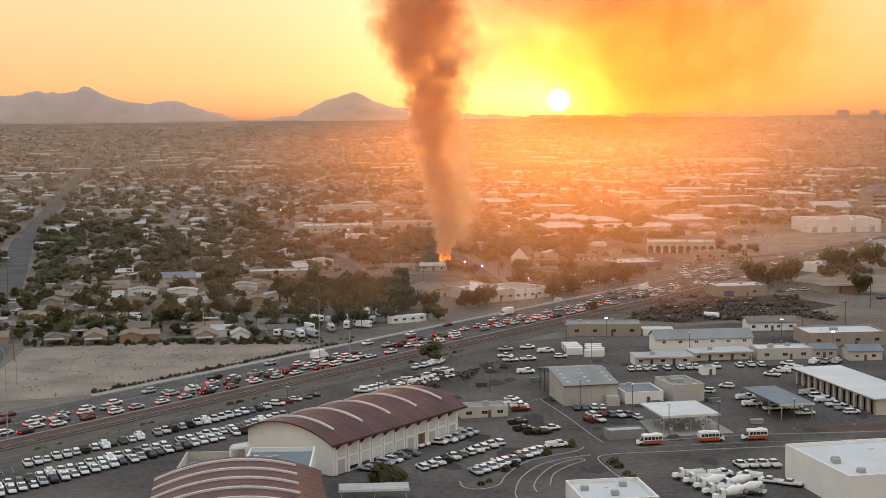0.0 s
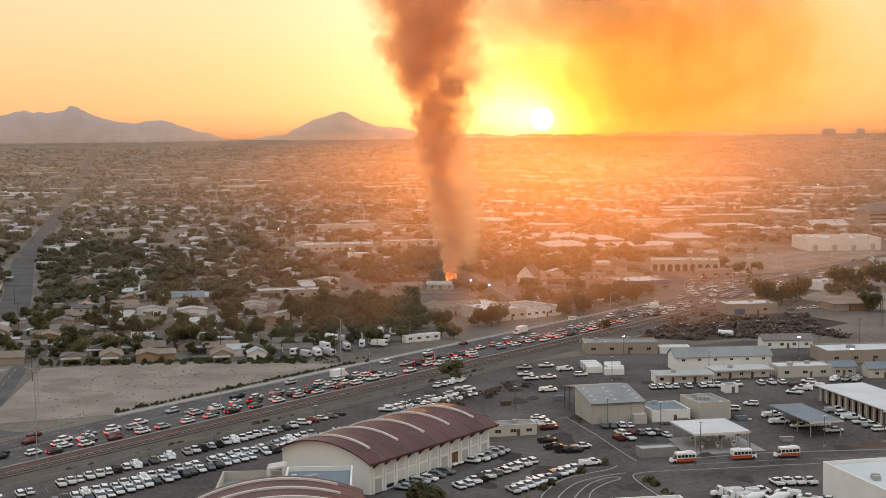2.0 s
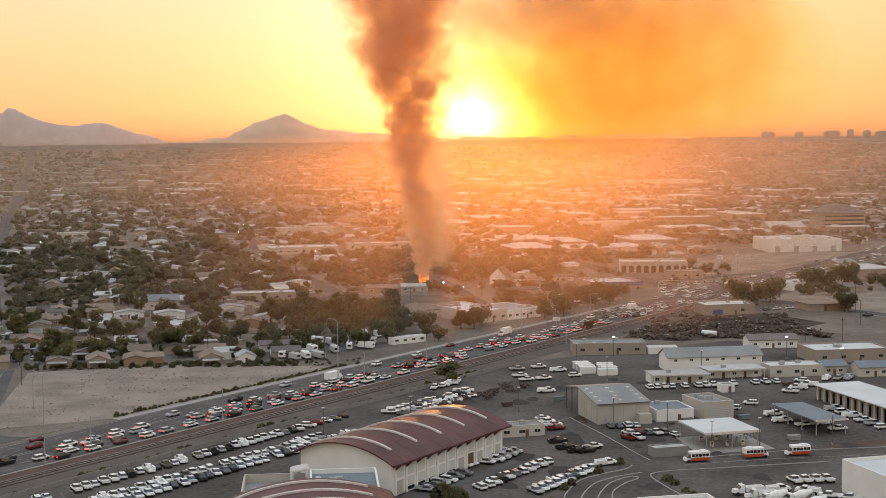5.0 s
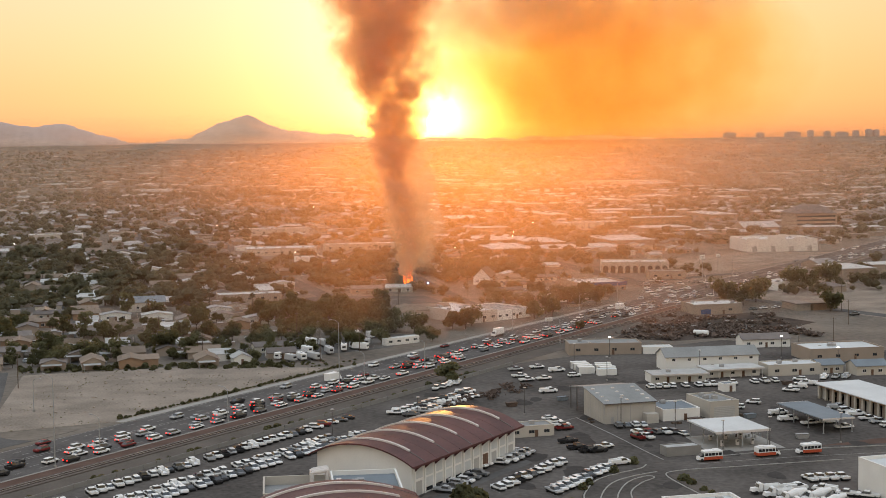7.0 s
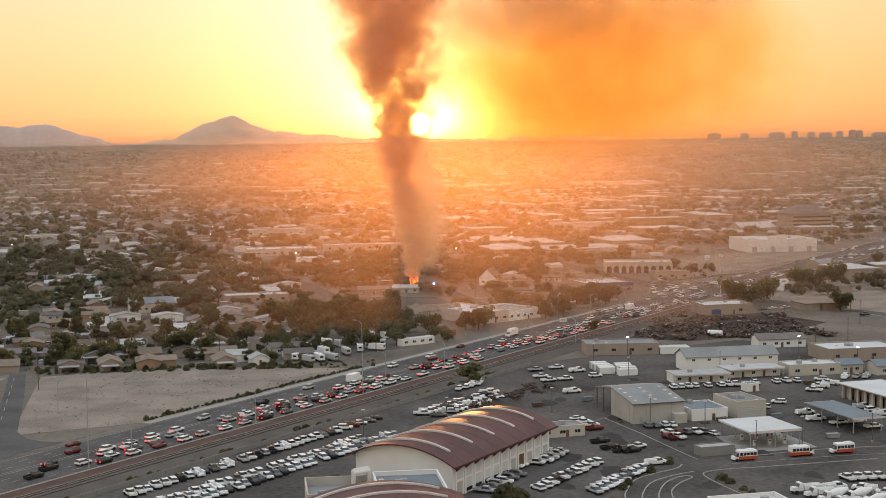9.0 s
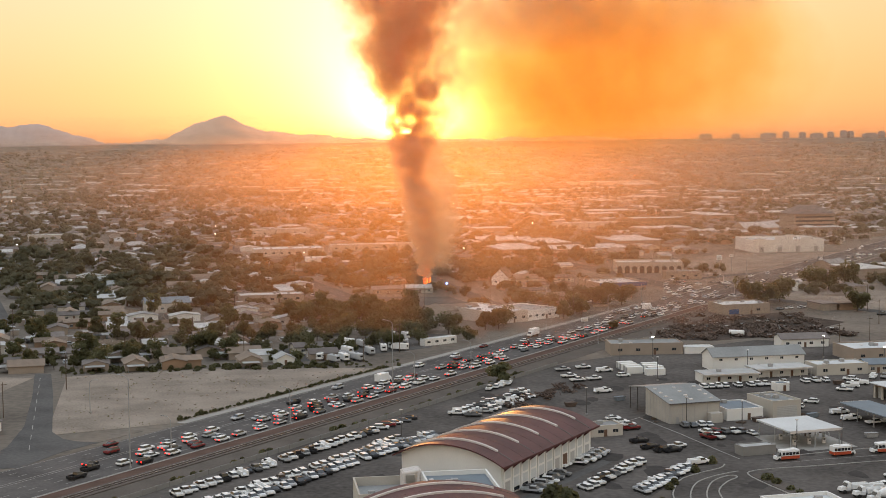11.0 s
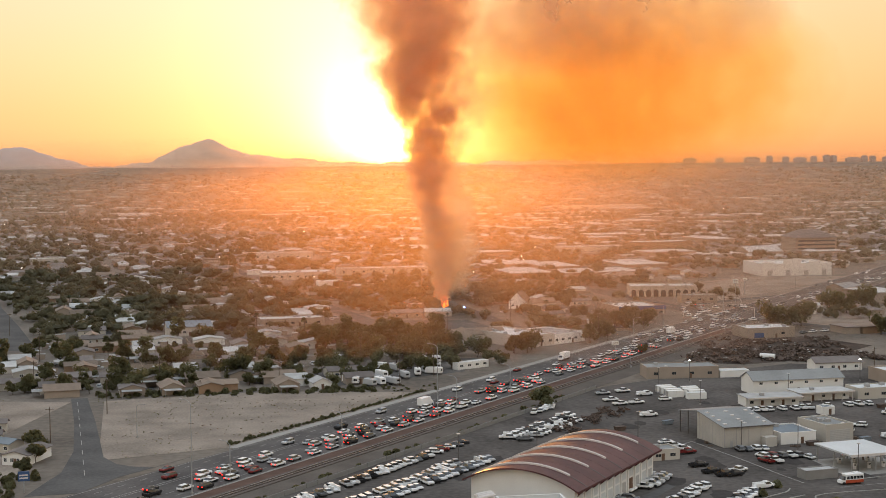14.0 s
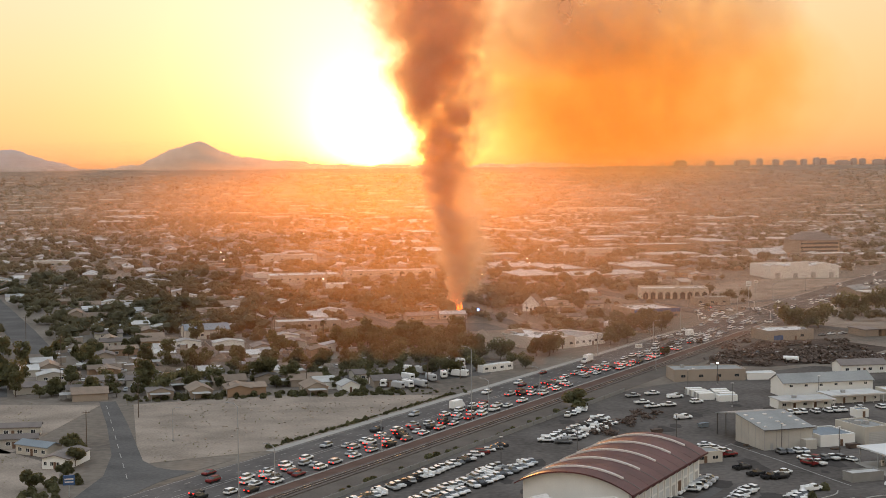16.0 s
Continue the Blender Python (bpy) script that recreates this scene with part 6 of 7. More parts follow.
spots([(131.6, 525.9), (134.4, 527.2), (129.0, 499.3), (133.0, 499.0), (137.0, 499.6)], 60, FLEET, ("white", "silver"), seed=9)
spots([(92.2, 437), (92.0, 427.0), (96.6, 420.3), (103.0, 421.9), (104.5, 413.3)], 12, ("van", "pickup", "utility"), ("white",), seed=10)
spots([(113.2, 443.5), (114.4, 438.7), (115.0, 431.8), (116.2, 425), (117.5, 420), (118.3, 414.5)], 12, FLEET, ("white", "silver"), seed=11)
spots([(73.2, 352.5), (76.0, 353.0), (78.8, 353.1), (81.6, 353.1)], 100, ("pickup",), ("white",), seed=12)
spots([(66.5, 343.5)], 12, ("utility",), ("white",), seed=13)
spots([(73.1, 341.2), (77.0, 336.5), (81.2, 334.0), (71, 327)], 150, ("utility", "pickup"), ("white",), seed=14)
spots([(24.3, 392.4), (21.7, 396.5), (20.7, 405.0), (29.4, 396.2), (26.8, 391.8)], 20, ("pickup", "suv"), ("black", "grey", "white"), seed=15)
spots([(22.6, 422.8), (22.4, 427.6), (20.9, 432.5), (20.7, 439.1)], 15, ("sedan", "pickup"), ("white", "red", "white"), seed=16)
spots([(29.6, 375.8)], 15, ("utility",), ("white",), seed=17)
spots([(-2, 380.5), (0.5, 383), (2.5, 386), (4.7, 389.5), (6.6, 392.4)], AVENUE - 80, ("pickup", "utility"), ("white", "silver"), seed=18)
spots([(-19, 352), (-17, 355), (-15, 358.2), (-13, 361), (-11, 364.5), (-8.5, 368)], AVENUE - 80, ("pickup", "suv"), ("white", "grey", "silver"), seed=19)
spots([(110.0, 640.0), (164, 700), (170, 703), (177, 705), (205, 672)], 30, ("sedan", "pickup"), ("white", "grey"), z=0.02, seed=20)


# ---- small buses standing on the yard street ----
def minibus(x, y, turn):
    t = root("minibus", "white and orange-red minibus standing on the yard street", "bus", "minibuses", m=at(x, y, turn, 0.06))
    bm = boxes((-3.4, 2.0, -1.15, 1.15, 1.25, 2.85), bevel=0.12)
    part("body", bm, PAINT["white"], t)
    part("lower_body", boxes((-3.4, 2.0, -1.16, 1.16, 0.45, 1.24), bevel=0.06), PAINT["orange"], t, "orange-red lower panels")
    bm = bmesh.new()
    frustum(bm, (2.0, 3.5, 0.95, 0.5), (2.0, 3.3, 0.9, 1.35))
    part("bonnet", bm, PAINT["white"], t)
    bm = bmesh.new()
    frustum(bm, (2.0, 2.9, 0.95, 1.36), (2.0, 2.25, 0.85, 2.25))
    part("windscreen", bm, "car_glass", t)
    for side in (-1.17, 1.13):
        for i in range(5):
            x0 = -3.1 + i * 1.0
            part("window", boxes((x0, x0 + 0.85, side, side + 0.04, 1.55, 2.3)), "car_glass", t)
    part("roof_unit", boxes((-2.6, -1.0, -0.7, 0.7, 2.86, 3.1), bevel=0.06), PAINT["white"], t)
    wheels(t, (-2.1, 2.5), 0.98, 0.43)
    return t


for x, y, h in ((54.3, 377.8, 190), (71.2, 381.0, 10), (83.2, 382.8, 188)):
    minibus(x, y, h)


# ---- box lorry in the traffic, caravans, tankers ----
def box_lorry(x, y, turn, name="box_lorry", label="white box lorry in the queue on the avenue"):
    t = root(name, label, "lorry", m=at(x, y, turn, 0.08))
    part("cargo_box", boxes((-4.2, 1.6, -1.2, 1.2, 0.95, 3.5), bevel=0.05), PAINT["white"], t)
    bm = boxes((1.8, 3.7, -1.05, 1.05, 0.5, 1.5), bevel=0.08)
    frustum(bm, (1.8, 3.4, 1.0, 1.5), (1.8, 2.7, 0.9, 2.4))
    part("cab", bm, PAINT["white"], t)
    bm = bmesh.new()
    frustum(bm, (2.5, 3.5, 0.88, 1.55), (2.4, 2.85, 0.8, 2.3))
    part("windscreen", bm, "car_glass", t)
    part("chassis", boxes((-4.1, 3.6, -0.5, 0.5, 0.5, 0.9)), "pole", t)
    wheels(t, (-2.8, 2.7), 0.95, 0.48)
    return t


bx, by = av(-12, 12.9)
box_lorry(bx, by, AVENUE)
bx, by = av(118, 5.5)
box_lorry(bx, by, AVENUE + 180)
bx, by = av(228, 13.0)
box_lorry(bx, by, AVENUE)


def caravan(x, y, turn, ln=7.5, boxy=True):
    t = root("caravan", "white travel caravan parked on the lot", "caravan", "caravans on the lot", m=at(x, y, turn, 0.05))
    shell = PAINT["white" if boxy else "silver"]
    bm = boxes((-ln / 2, ln / 2, -1.2, 1.2, 0.75, 3.1), bevel=0.12 if boxy else 0.25)
    frustum(bm, (ln / 2 - 0.1, ln / 2 + 0.5, 1.15, 0.8), (ln / 2 - 0.1, ln / 2 + 0.15, 1.1, 2.5))
    part("body", bm, shell, t)
    part("skirt", boxes((-ln / 2 + 0.2, ln / 2 - 0.2, -1.1, 1.1, 0.4, 0.75)), "pole", t)
    part("rear_window", boxes((-ln / 2 - 0.02, -ln / 2 + 0.03, -0.7, 0.7, 1.7, 2.4)), "car_glass", t)
    part("awning", boxes((-ln / 2 + 0.6, ln / 2 - 0.8, -1.4, -1.2, 2.65, 2.85), bevel=0.05), PAINT["grey"], t)
    part("stripe", boxes((-ln / 2 + 0.3, ln / 2 - 0.3, -1.215, -1.19, 1.2, 1.45)), PAINT["grey"], t)
    for i in range(3):
        x0 = -ln / 2 + 0.9 + i * (ln - 2) / 3
        part("window", boxes((x0, x0 + 0.9, -1.22, -1.19, 1.7, 2.3)), "car_glass", t)
    part("roof_vent", boxes((-0.5, 0.5, -0.35, 0.35, 3.1, 3.32), bevel=0.05), "steel", t)
    part("drawbar", boxes((ln / 2, ln / 2 + 1.2, -0.08, 0.08, 0.5, 0.62)), "pole", t)
    wheels(t, (-0.4, 0.5), 1.05, 0.36)
    return t


for i, (x, y, h) in enumerate(((-66, 573, 15), (-61, 567, 18), (-57, 570, 12), (-52, 570, 100), (-70, 580, 20), (-62, 583, 14), (-55, 588, 10), (-46, 585, 15), (-40, 592, 12), (-36, 600, 8),
                              (-33, 594, 100), (-48, 606, 10), (-42, 612, 12), (-30, 606, 5), (-54, 612, 14), (-62, 600, 90), (-28, 628, 15), (-22, 636, 14), (-34, 632, 80))):
    caravan(x, y, 70 + h * 0.3 + (i * 47) % 60, 5.0 + (i % 4) * 0.8, i % 2 == 0)
flat_building("site_trailer", "long white site trailer beside the avenue", -22, 604, 17, 3.4, 3.0, 32, "white_wall", "white_roof", 0.0, windows=4, units=0, seed=51)


def tanker(x, y, turn, paint):
    t = root("tank_trailer", "white tank trailer standing in the scrap yard", "trailer", m=at(x, y, turn))
    bm = bmesh.new()
    tube(bm, (-3.2, 0, 1.9), (3.2, 0, 1.9), 1.05, 1.05, 18)
    part("tank", bm, PAINT[paint], t)
    part("frame", boxes((-3.0, 3.0, -0.6, 0.6, 0.6, 0.95)), "pole", t)
    wheels(t, (-2.4, -1.5, 2.4), 0.9, 0.45)


tanker(114, 611, -35, "white")


# ---- kerbs, islands, paint in the yard ----
def kerb_line(points, w=0.35, h=0.16, name="kerb", material="concrete", label="pale concrete kerb edging the yard drive"):
    verts, faces = [], []
    pts = [Vector(p) for p in points]
    for i, p in enumerate(pts):
        a = (pts[min(i + 1, len(pts) - 1)] - pts[max(i - 1, 0)]).normalized()
        n = Vector((-a.y, a.x)) * w / 2
        for q in (p + n, p - n):
            verts += [(q.x, q.y, 0.0), (q.x, q.y, 0.05 + h)]
    for i in range(len(pts) - 1):
        b = 4 * i
        faces += [(b + 1, b + 3, b + 7, b + 5), (b, b + 1, b + 5, b + 4), (b + 3, b + 2, b + 6, b + 7)]
    return tagged(raw(name, verts, faces, material), label, name.replace("_", " "), "", "structure")


def curve(points, n=10):
    """A smooth line through the points."""
    out = []
    p = [Vector(q) for q in points]
    for i in range(len(p) - 1):
        a, b, c, d = p[max(i - 1, 0)], p[i], p[i + 1], p[min(i + 2, len(p) - 1)]
        for k in range(n):
            t = k / n
            out.append(0.5 * (2 * b + (c - a) * t + (2 * a - 5 * b + 4 * c - d) * t * t + (3 * b - a - 3 * c + d) * t ** 3))
    return out + [p[-1]]


kerb_line(curve([(3.5, 341), (4.4, 335.7), (8, 333.6), (12.6, 337.2), (15.0, 347), (20.2, 359.5), (27, 366), (34, 371), (36.5, 375)]))
kerb_line(curve([(16.4, 325), (16.4, 331.8), (18.5, 344), (23.5, 356), (30, 362.5), (37.5, 366.8)]))
kerb_line(curve([(21.4, 330), (21.1, 336.9), (23.5, 347), (28, 357), (33.5, 362.3), (35.4, 360.6), (31, 355.5), (26.5, 347), (24.8, 336)]))
kerb_line(curve([(43.6, 336), (42.7, 341.4), (40.2, 353), (39.0, 362.8), (41.5, 366.5), (48, 368.4), (58, 369.6), (75, 372.3), (90, 374.5)]))
kerb_line(curve([(56.6, 382.0), (68, 385.2), (80.6, 388.0), (111.7, 390.3), (130, 392)]))
kerb_line([(29.5, 441), (35.5, 415), (40.5, 389), (42.5, 380.5)], 0.3, 0.02, "painted_line", "paint", "long faded white line on the yard asphalt")
kerb_line([(50, 374.2), (64, 377.2), (80, 379.6), (112, 382)], 0.18, 0.02, "painted_line", "paint", "faded white lane line on the yard street")
kerb_line([(30.0, 441.6), (14.0, 425)], 0.25, 0.02, "painted_line", "paint", "faded white line across the yard")
slab("planting_bed", [(4.6, 336.5), (8, 334.2), (12.2, 337.8), (14.6, 347.4), (18, 355.6), (14, 352), (9, 344)], 0.0, 0.12, "dirt", "bare dirt planting bed in the yard", "planting bed")
slab("planting_bed", [(43.0, 342), (47.5, 336), (46, 352), (42, 363.5), (39.5, 362)], 0.0, 0.12, "dirt", "bare dirt planting bed in the yard", "planting bed")
slab("planting_bed", [(19, 391.5), (34, 391), (34.5, 394.5), (24, 399), (19, 396)], 0.0, 0.03, "asphalt", "worn asphalt parking island", "planting bed")
slab("concrete_pad", [(57, 386), (79.5, 391.0), (76, 412), (55.5, 409)], 0.0, 0.08, "concrete", "pale concrete pad under the fuel canopy", "pad")
slab("concrete_pad", [(-21, 344), (9, 384), (6.5, 386), (-23.5, 346)], 0.0, 0.07, "street", "pale walkway along the vaulted hall", "pad")
slab("planting_bed", [(90, 392), (130, 394), (129, 402), (108, 399)], 0.0, 0.08, "gravel", "red brick-coloured strip beside the garages", "planting bed")


# ---- bushes ----
def bush_proto(i):
    r = random.Random(300 + i)
    t = root("bush", ("dusty green round shrub", "low olive-green shrub", "small dry brown-green shrub")[i] + " on bare ground", "bush", "shrubs")
    verts, faces = [], []
    for k in range((220, 170, 110)[i]):
        v = Vector((r.gauss(0, 1), r.gauss(0, 1), abs(r.gauss(0, 1)))).normalized()
        p = Vector((v.x * 1.1, v.y * 1.1, v.z * (1.5, 1.0, 0.8)[i])) * r.uniform(0.6, 1.0) + Vector((0, 0, 0.15))
        n = (v + Vector((r.gauss(0, .6), r.gauss(0, .6), r.gauss(0, .6)))).normalized()
        a = n.orthogonal().normalized()
        b = n.cross(a)
        s = r.uniform(0.16, 0.3)
        q = len(verts)
        verts += [tuple(p + a * s), tuple(p + b * s), tuple(p - a * s), tuple(p - b * s)]
        faces.append((q, q + 1, q + 2, q + 3))
    raw("leaves", verts, faces, "leaf", t)
    bm = bmesh.new()
    for k in range(5):
        tube(bm, (0, 0, 0), (r.uniform(-.6, .6), r.uniform(-.6, .6), r.uniform(.6, 1.0)), 0.05, 0.02, 5)
    part("stem", bm, "bark", t)
    return t


def build_bushes():
    r = random.Random(41)
    protos = [bush_proto(i) for i in range(3)]
    used = set()
    spots = [(-15.5, 342, 0, 2.8), (-12, 344, 1, 2.6), (-14, 339.5, 1, 2.4), (33.4, 376.5, 0, 1.3), (26.3, 367.3, 0, 1.2), (17.5, 355, 0, 1.1), (15.0, 350.5, 0, 1.1), (42.2, 357, 1, 1.5), (43.2, 353, 1, 1.2), (44.3, 346, 1, 1.0), (45.5, 343, 2, 1.0), (8.5, 337.5, 2, 1.0), (10.5, 340, 2, 0.9)]
    for i in range(58):                                # hedge along the lot
        x, y = av(-100 + i * 2.05, -5.2 + r.uniform(-0.5, 0.5))
        spots.append((x, y, r.choice((0, 1, 2)), r.uniform(0.5, 0.95)))
    for i in range(40):
        x, y = av(r.uniform(-200, 40), r.uniform(46, 49))
        spots.append((x, y, r.choice((1, 2)), r.uniform(0.6, 1.4)))
    for i in range(120):
        x, y = r.uniform(-165, -60), r.uniform(553, 563)
        spots.append((x, y, r.choice((0, 1, 2)), r.uniform(0.6, 1.5)))
    for i in range(26):
        spots.append((r.uniform(-62, -35), r.uniform(545, 560) + 8, 2, r.uniform(0.4, 0.8)))
    for i in range(22):
        spots.append((-172 + r.uniform(-8, 8), 405 + r.uniform(-12, 22), r.choice((0, 1)), r.uniform(0.8, 1.6)))
    for x, y, k, s in spots:
        m = at(x, y, r.uniform(0, 360), 0.04) @ Matrix.Diagonal((s, s, s, 1))
        if k not in used:
            used.add(k)
            protos[k].matrix_basis = m
        else:
            copy_thing(protos[k], m).matrix_basis = m


build_bushes()


# ---- lamps, poles, signs ----
def street_lamp(x, y, turn, h=11.0, arm=3.0, lit=False, mat_name="steel"):
    t = root("street_lamp", "tall steel street lamp with a curved arm", "street lamp", "street lamps", m=at(x, y, turn))
    bm = bmesh.new()
    tube(bm, (0, 0, 0), (0, 0, h - 1), 0.16, 0.1, 8)
    tube(bm, (0, 0, h - 1), (arm * 0.4, 0, h - 0.2), 0.09, 0.07, 8)
    tube(bm, (arm * 0.4, 0, h - 0.2), (arm, 0, h), 0.07, 0.06, 8)
    part("pole", bm, mat_name, t)
    part("base", boxes((-0.3, 0.3, -0.3, 0.3, 0, 0.5), bevel=0.04), "concrete", t)
    part("lamp_head", boxes((arm - 0.2, arm + 0.7, -0.18, 0.18, h - 0.1, h + 0.08), bevel=0.04), "lamp" if lit else "steel", t)
    return t


def yard_lamp(x, y, turn, lit=False, h=8.5):
    t = root("yard_lamp", "dark yard lamp post with a floodlight head", "lamp post", "yard lamps", m=at(x, y, turn))
    bm = bmesh.new()
    tube(bm, (0, 0, 0), (0, 0, h), 0.14, 0.1, 8)
    part("post", bm, "pole", t)
    part("base", boxes((-0.25, 0.25, -0.25, 0.25, 0, 0.6), bevel=0.04), "concrete", t)
    part("lamp_head", boxes((-0.5, 0.5, -0.25, 0.25, h, h + 0.25), bevel=0.05), "lamp" if lit else "rib", t)


def utility_pole(x, y, turn, h=12.0):
    t = root("utility_pole", "weathered timber utility pole with a crossarm", "utility pole", "utility poles", m=at(x, y, turn))
    bm = bmesh.new()
    tube(bm, (0, 0, 0), (0, 0, h), 0.17, 0.11, 8)
    part("pole", bm, "timber", t)
    part("crossarm", boxes((-1.3, 1.3, -0.07, 0.07, h - 0.9, h - 0.75), bevel=0.01), "timber", t)
    for px in (-1.15, -0.5, 0.5, 1.15):
        part("insulator", boxes((px - 0.06, px + 0.06, -0.06, 0.06, h - 0.75, h - 0.5), bevel=0.02), "steel", t)


for x, y in ((-120.4, 392.8), (-43.0, 496.4)):
    street_lamp(x, y, AVENUE + 90, 25.0, 3.2)
for x, y in ((-110.8, 407.5), (-33.9, 515.9), (-10.4, 541.5), (50.6, 599.5), (36.8, 646.1), (75, 690), (129.6, 718), (-78, 449), (-141.8, 474.7), (105, 745), (160, 815), (205, 880), (250, 940)):
    street_lamp(x, y, AVENUE + 90 if av_inv(x, y)[1] > 10 else AVENUE - 90)
for x, y, lit in ((55.1, 418.6, 0), (40.6, 427.0, 0), (75.4, 392.2, 0), (61.2, 389.0, 0), (115.1, 400.3, 0), (96.8, 395.1, 0), (52.0, 506, 0), (88.5, 517, 0), (46.2, 540, 0), (129, 548, 1), (140, 516, 1), (14.3, 448, 0), (-20, 436, 0), (63, 556, 1), (-46, 420, 0)):
    yard_lamp(x, y, 20, bool(lit))
r_pole = random.Random(8)
for x, y in ((-49.6, 566), (-33.7, 589), (-96, 577), (-142, 577), (-190, 580), (-168, 470), (-156, 520), (-60, 640), (-10, 735), (60, 700), (-120, 640), (-200, 660), (-230, 760), (-150, 720), (30, 780), (-75, 880), (140, 560), (165, 590), (190, 640), (205, 690)):
    utility_pole(x, y, GRID + r_pole.uniform(-8, 8), r_pole.uniform(10, 13))


def sign_board(x, y, turn, h, w, d, board, label):
    t = root("sign", label, "sign", m=at(x, y, turn))
    bm = bmesh.new()
    tube(bm, (0, 0, 0), (0, 0, h), 0.18, 0.15, 8)
    part("post", bm, "steel", t)
    part("board", boxes((-w / 2, w / 2, -0.2, 0.2, h, h + d), bevel=0.05), board, t)
    for k in (0.55, 0.25):
        part("lettering_bar", boxes((-w * 0.38, w * 0.38, -0.23, -0.205, h + d * k, h + d * k + d * 0.14)), "rib" if board != "white_wall" else "block", t)


sign_board(49.7, 623.4, 10, 6.5, 3.2, 1.6, "white_wall", "white roadside sign board on one post")
sign_board(-164.8, 400.6, 10, 3.2, 3.0, 2.6, PAINT["blue"], "blue roadside sign on a post")
sign_board(176, 842, 10, 13, 3.4, 2.6, "white_wall", "tall pale roadside sign on a post")
sign_board(203, 905, 0, 9, 2.4, 1.6, "white_wall", "pale roadside sign on a post")


def signal_mast(x, y, turn, reach):
    t = root("traffic_signal", "curved steel traffic signal mast over the crossing", "traffic signal", "traffic signals", m=at(x, y, turn))
    bm = bmesh.new()
    tube(bm, (0, 0, 0), (0, 0, 5.5), 0.17, 0.13, 8)
    tube(bm, (0, 0, 5.5), (reach * 0.35, 0, 6.9), 0.12, 0.1, 8)
    tube(bm, (reach * 0.35, 0, 6.9), (reach, 0, 7.2), 0.1, 0.07, 8)
    part("mast", bm, "rib", t)
    for px in (reach * 0.6, reach * 0.97):
        hd = part("signal_head", boxes((px - 0.2, px + 0.2, -0.18, 0.18, 6.0, 7.1), bevel=0.04), "dark", t)
        part("red_lamp", boxes((px - 0.13, px + 0.13, -0.24, -0.185, 6.75, 7.0), bevel=0.03), "tail", hd)


signal_mast(163, 770, 150, 14)
signal_mast(128, 787, -35, 12)
signal_mast(172, 820, 200, 12)


# ---- scrap yard ----
M["oily"] = mat("oily_scrap_ground", (0.062, 0.050, 0.043), 0.95, 0.3, 0.08, 1.2, 0.3, tint=(0.10, 0.08, 0.068), spec=0.0)


def build_scrap():
    r = random.Random(61)
    slab("scrap_ground", [(76, 612), (112, 682), (128, 680), (160, 690), (178, 650), (140, 612), (100, 600)], 0, 0.04, "oily", "dark oily ground of the scrap yard", "ground")
    for i in range(170):
        x, y = r.uniform(80, 165), r.uniform(604, 684)
        if y > 612 + (x - 76) * 1.9 or (x > 120 and y < 600) or (x > 126 and x < 160 and y > 676):
            continue
        t = root("scrap_heap", "rusty heap of crushed scrap metal", "scrap heap", "scrap heaps", m=at(x, y, r.uniform(0, 180)))
        bm = bmesh.new()
        for k in range(18):
            a = pose(r.gauss(0, 1.7), r.gauss(0, 1.7), r.uniform(0.1, 1.5), r.uniform(-40, 40), r.uniform(-40, 40), r.uniform(0, 180))
            w = r.uniform(0.2, 1.2)
            box(bm, -w, w, -w * 0.5, w * 0.5, -0.15, r.uniform(0.0, 0.5), a)
        tagged(part("scrap_metal", bm, "scrap", t), kind="stuff")
        if r.random() < 0.35:
            part("pale_panel", boxes((-1, 1, -0.7, 0.7, 1.3, 1.45), bevel=0.03), "pale_roof", t)
    for i in range(14):                                # machinery heap by the hall
        x, y = av(-30 + r.uniform(-6, 40), 77 + r.uniform(-4, 3))
        t = root("machine_heap", "pile of dark yellow yard machinery parts", "machinery", "machine heaps", m=at(x, y, r.uniform(0, 180)))
        bm = bmesh.new()
        for k in range(14):
            a = pose(r.gauss(0, 1.2), r.gauss(0, 1.0), r.uniform(0.2, 1.5), r.uniform(-50, 50), r.uniform(-50, 50), r.uniform(0, 180))
            box(bm, -0.9, 0.9, -0.12, 0.12, -0.12, 0.3, a)
        tagged(part("scrap_metal", bm, "scrap", t), kind="stuff")


build_scrap()


# ---- small lights in the districts: police lamps, lit windows, street lights ----
def beacon(x, y, material, label, h=2.0, size=0.5):
    t = root("beacon", label, "lamp", m=at(x, y, 0))
    bm = bmesh.new()
    tube(bm, (0, 0, 0), (0, 0, h), 0.08, 0.06, 6)
    part("post", bm, "pole", t)
    bm = bmesh.new()
    bmesh.ops.create_icosphere(bm, subdivisions=2, radius=size, matrix=pose(0, 0, h + size * 0.8))
    part("globe", bm, material, t)


for x, y in ((12.5, 838), (44, 752), (22, 812)):
    beacon(x, y, "blue_light", "flashing blue emergency lamp on its stand", 1.8, 0.55)
r_light = random.Random(19)
for i in range(26):
    y = 900 * (3200 / 900) ** r_light.random()
    x = r_light.uniform(-0.3, 0.42) * y
    if in_view(x, y, -10) and (free(x, y, 0) or av_inv(x, y)[1] > 80):
        beacon(x, y, "lamp", "lit lamp on a slim post", 6.0, 0.35)


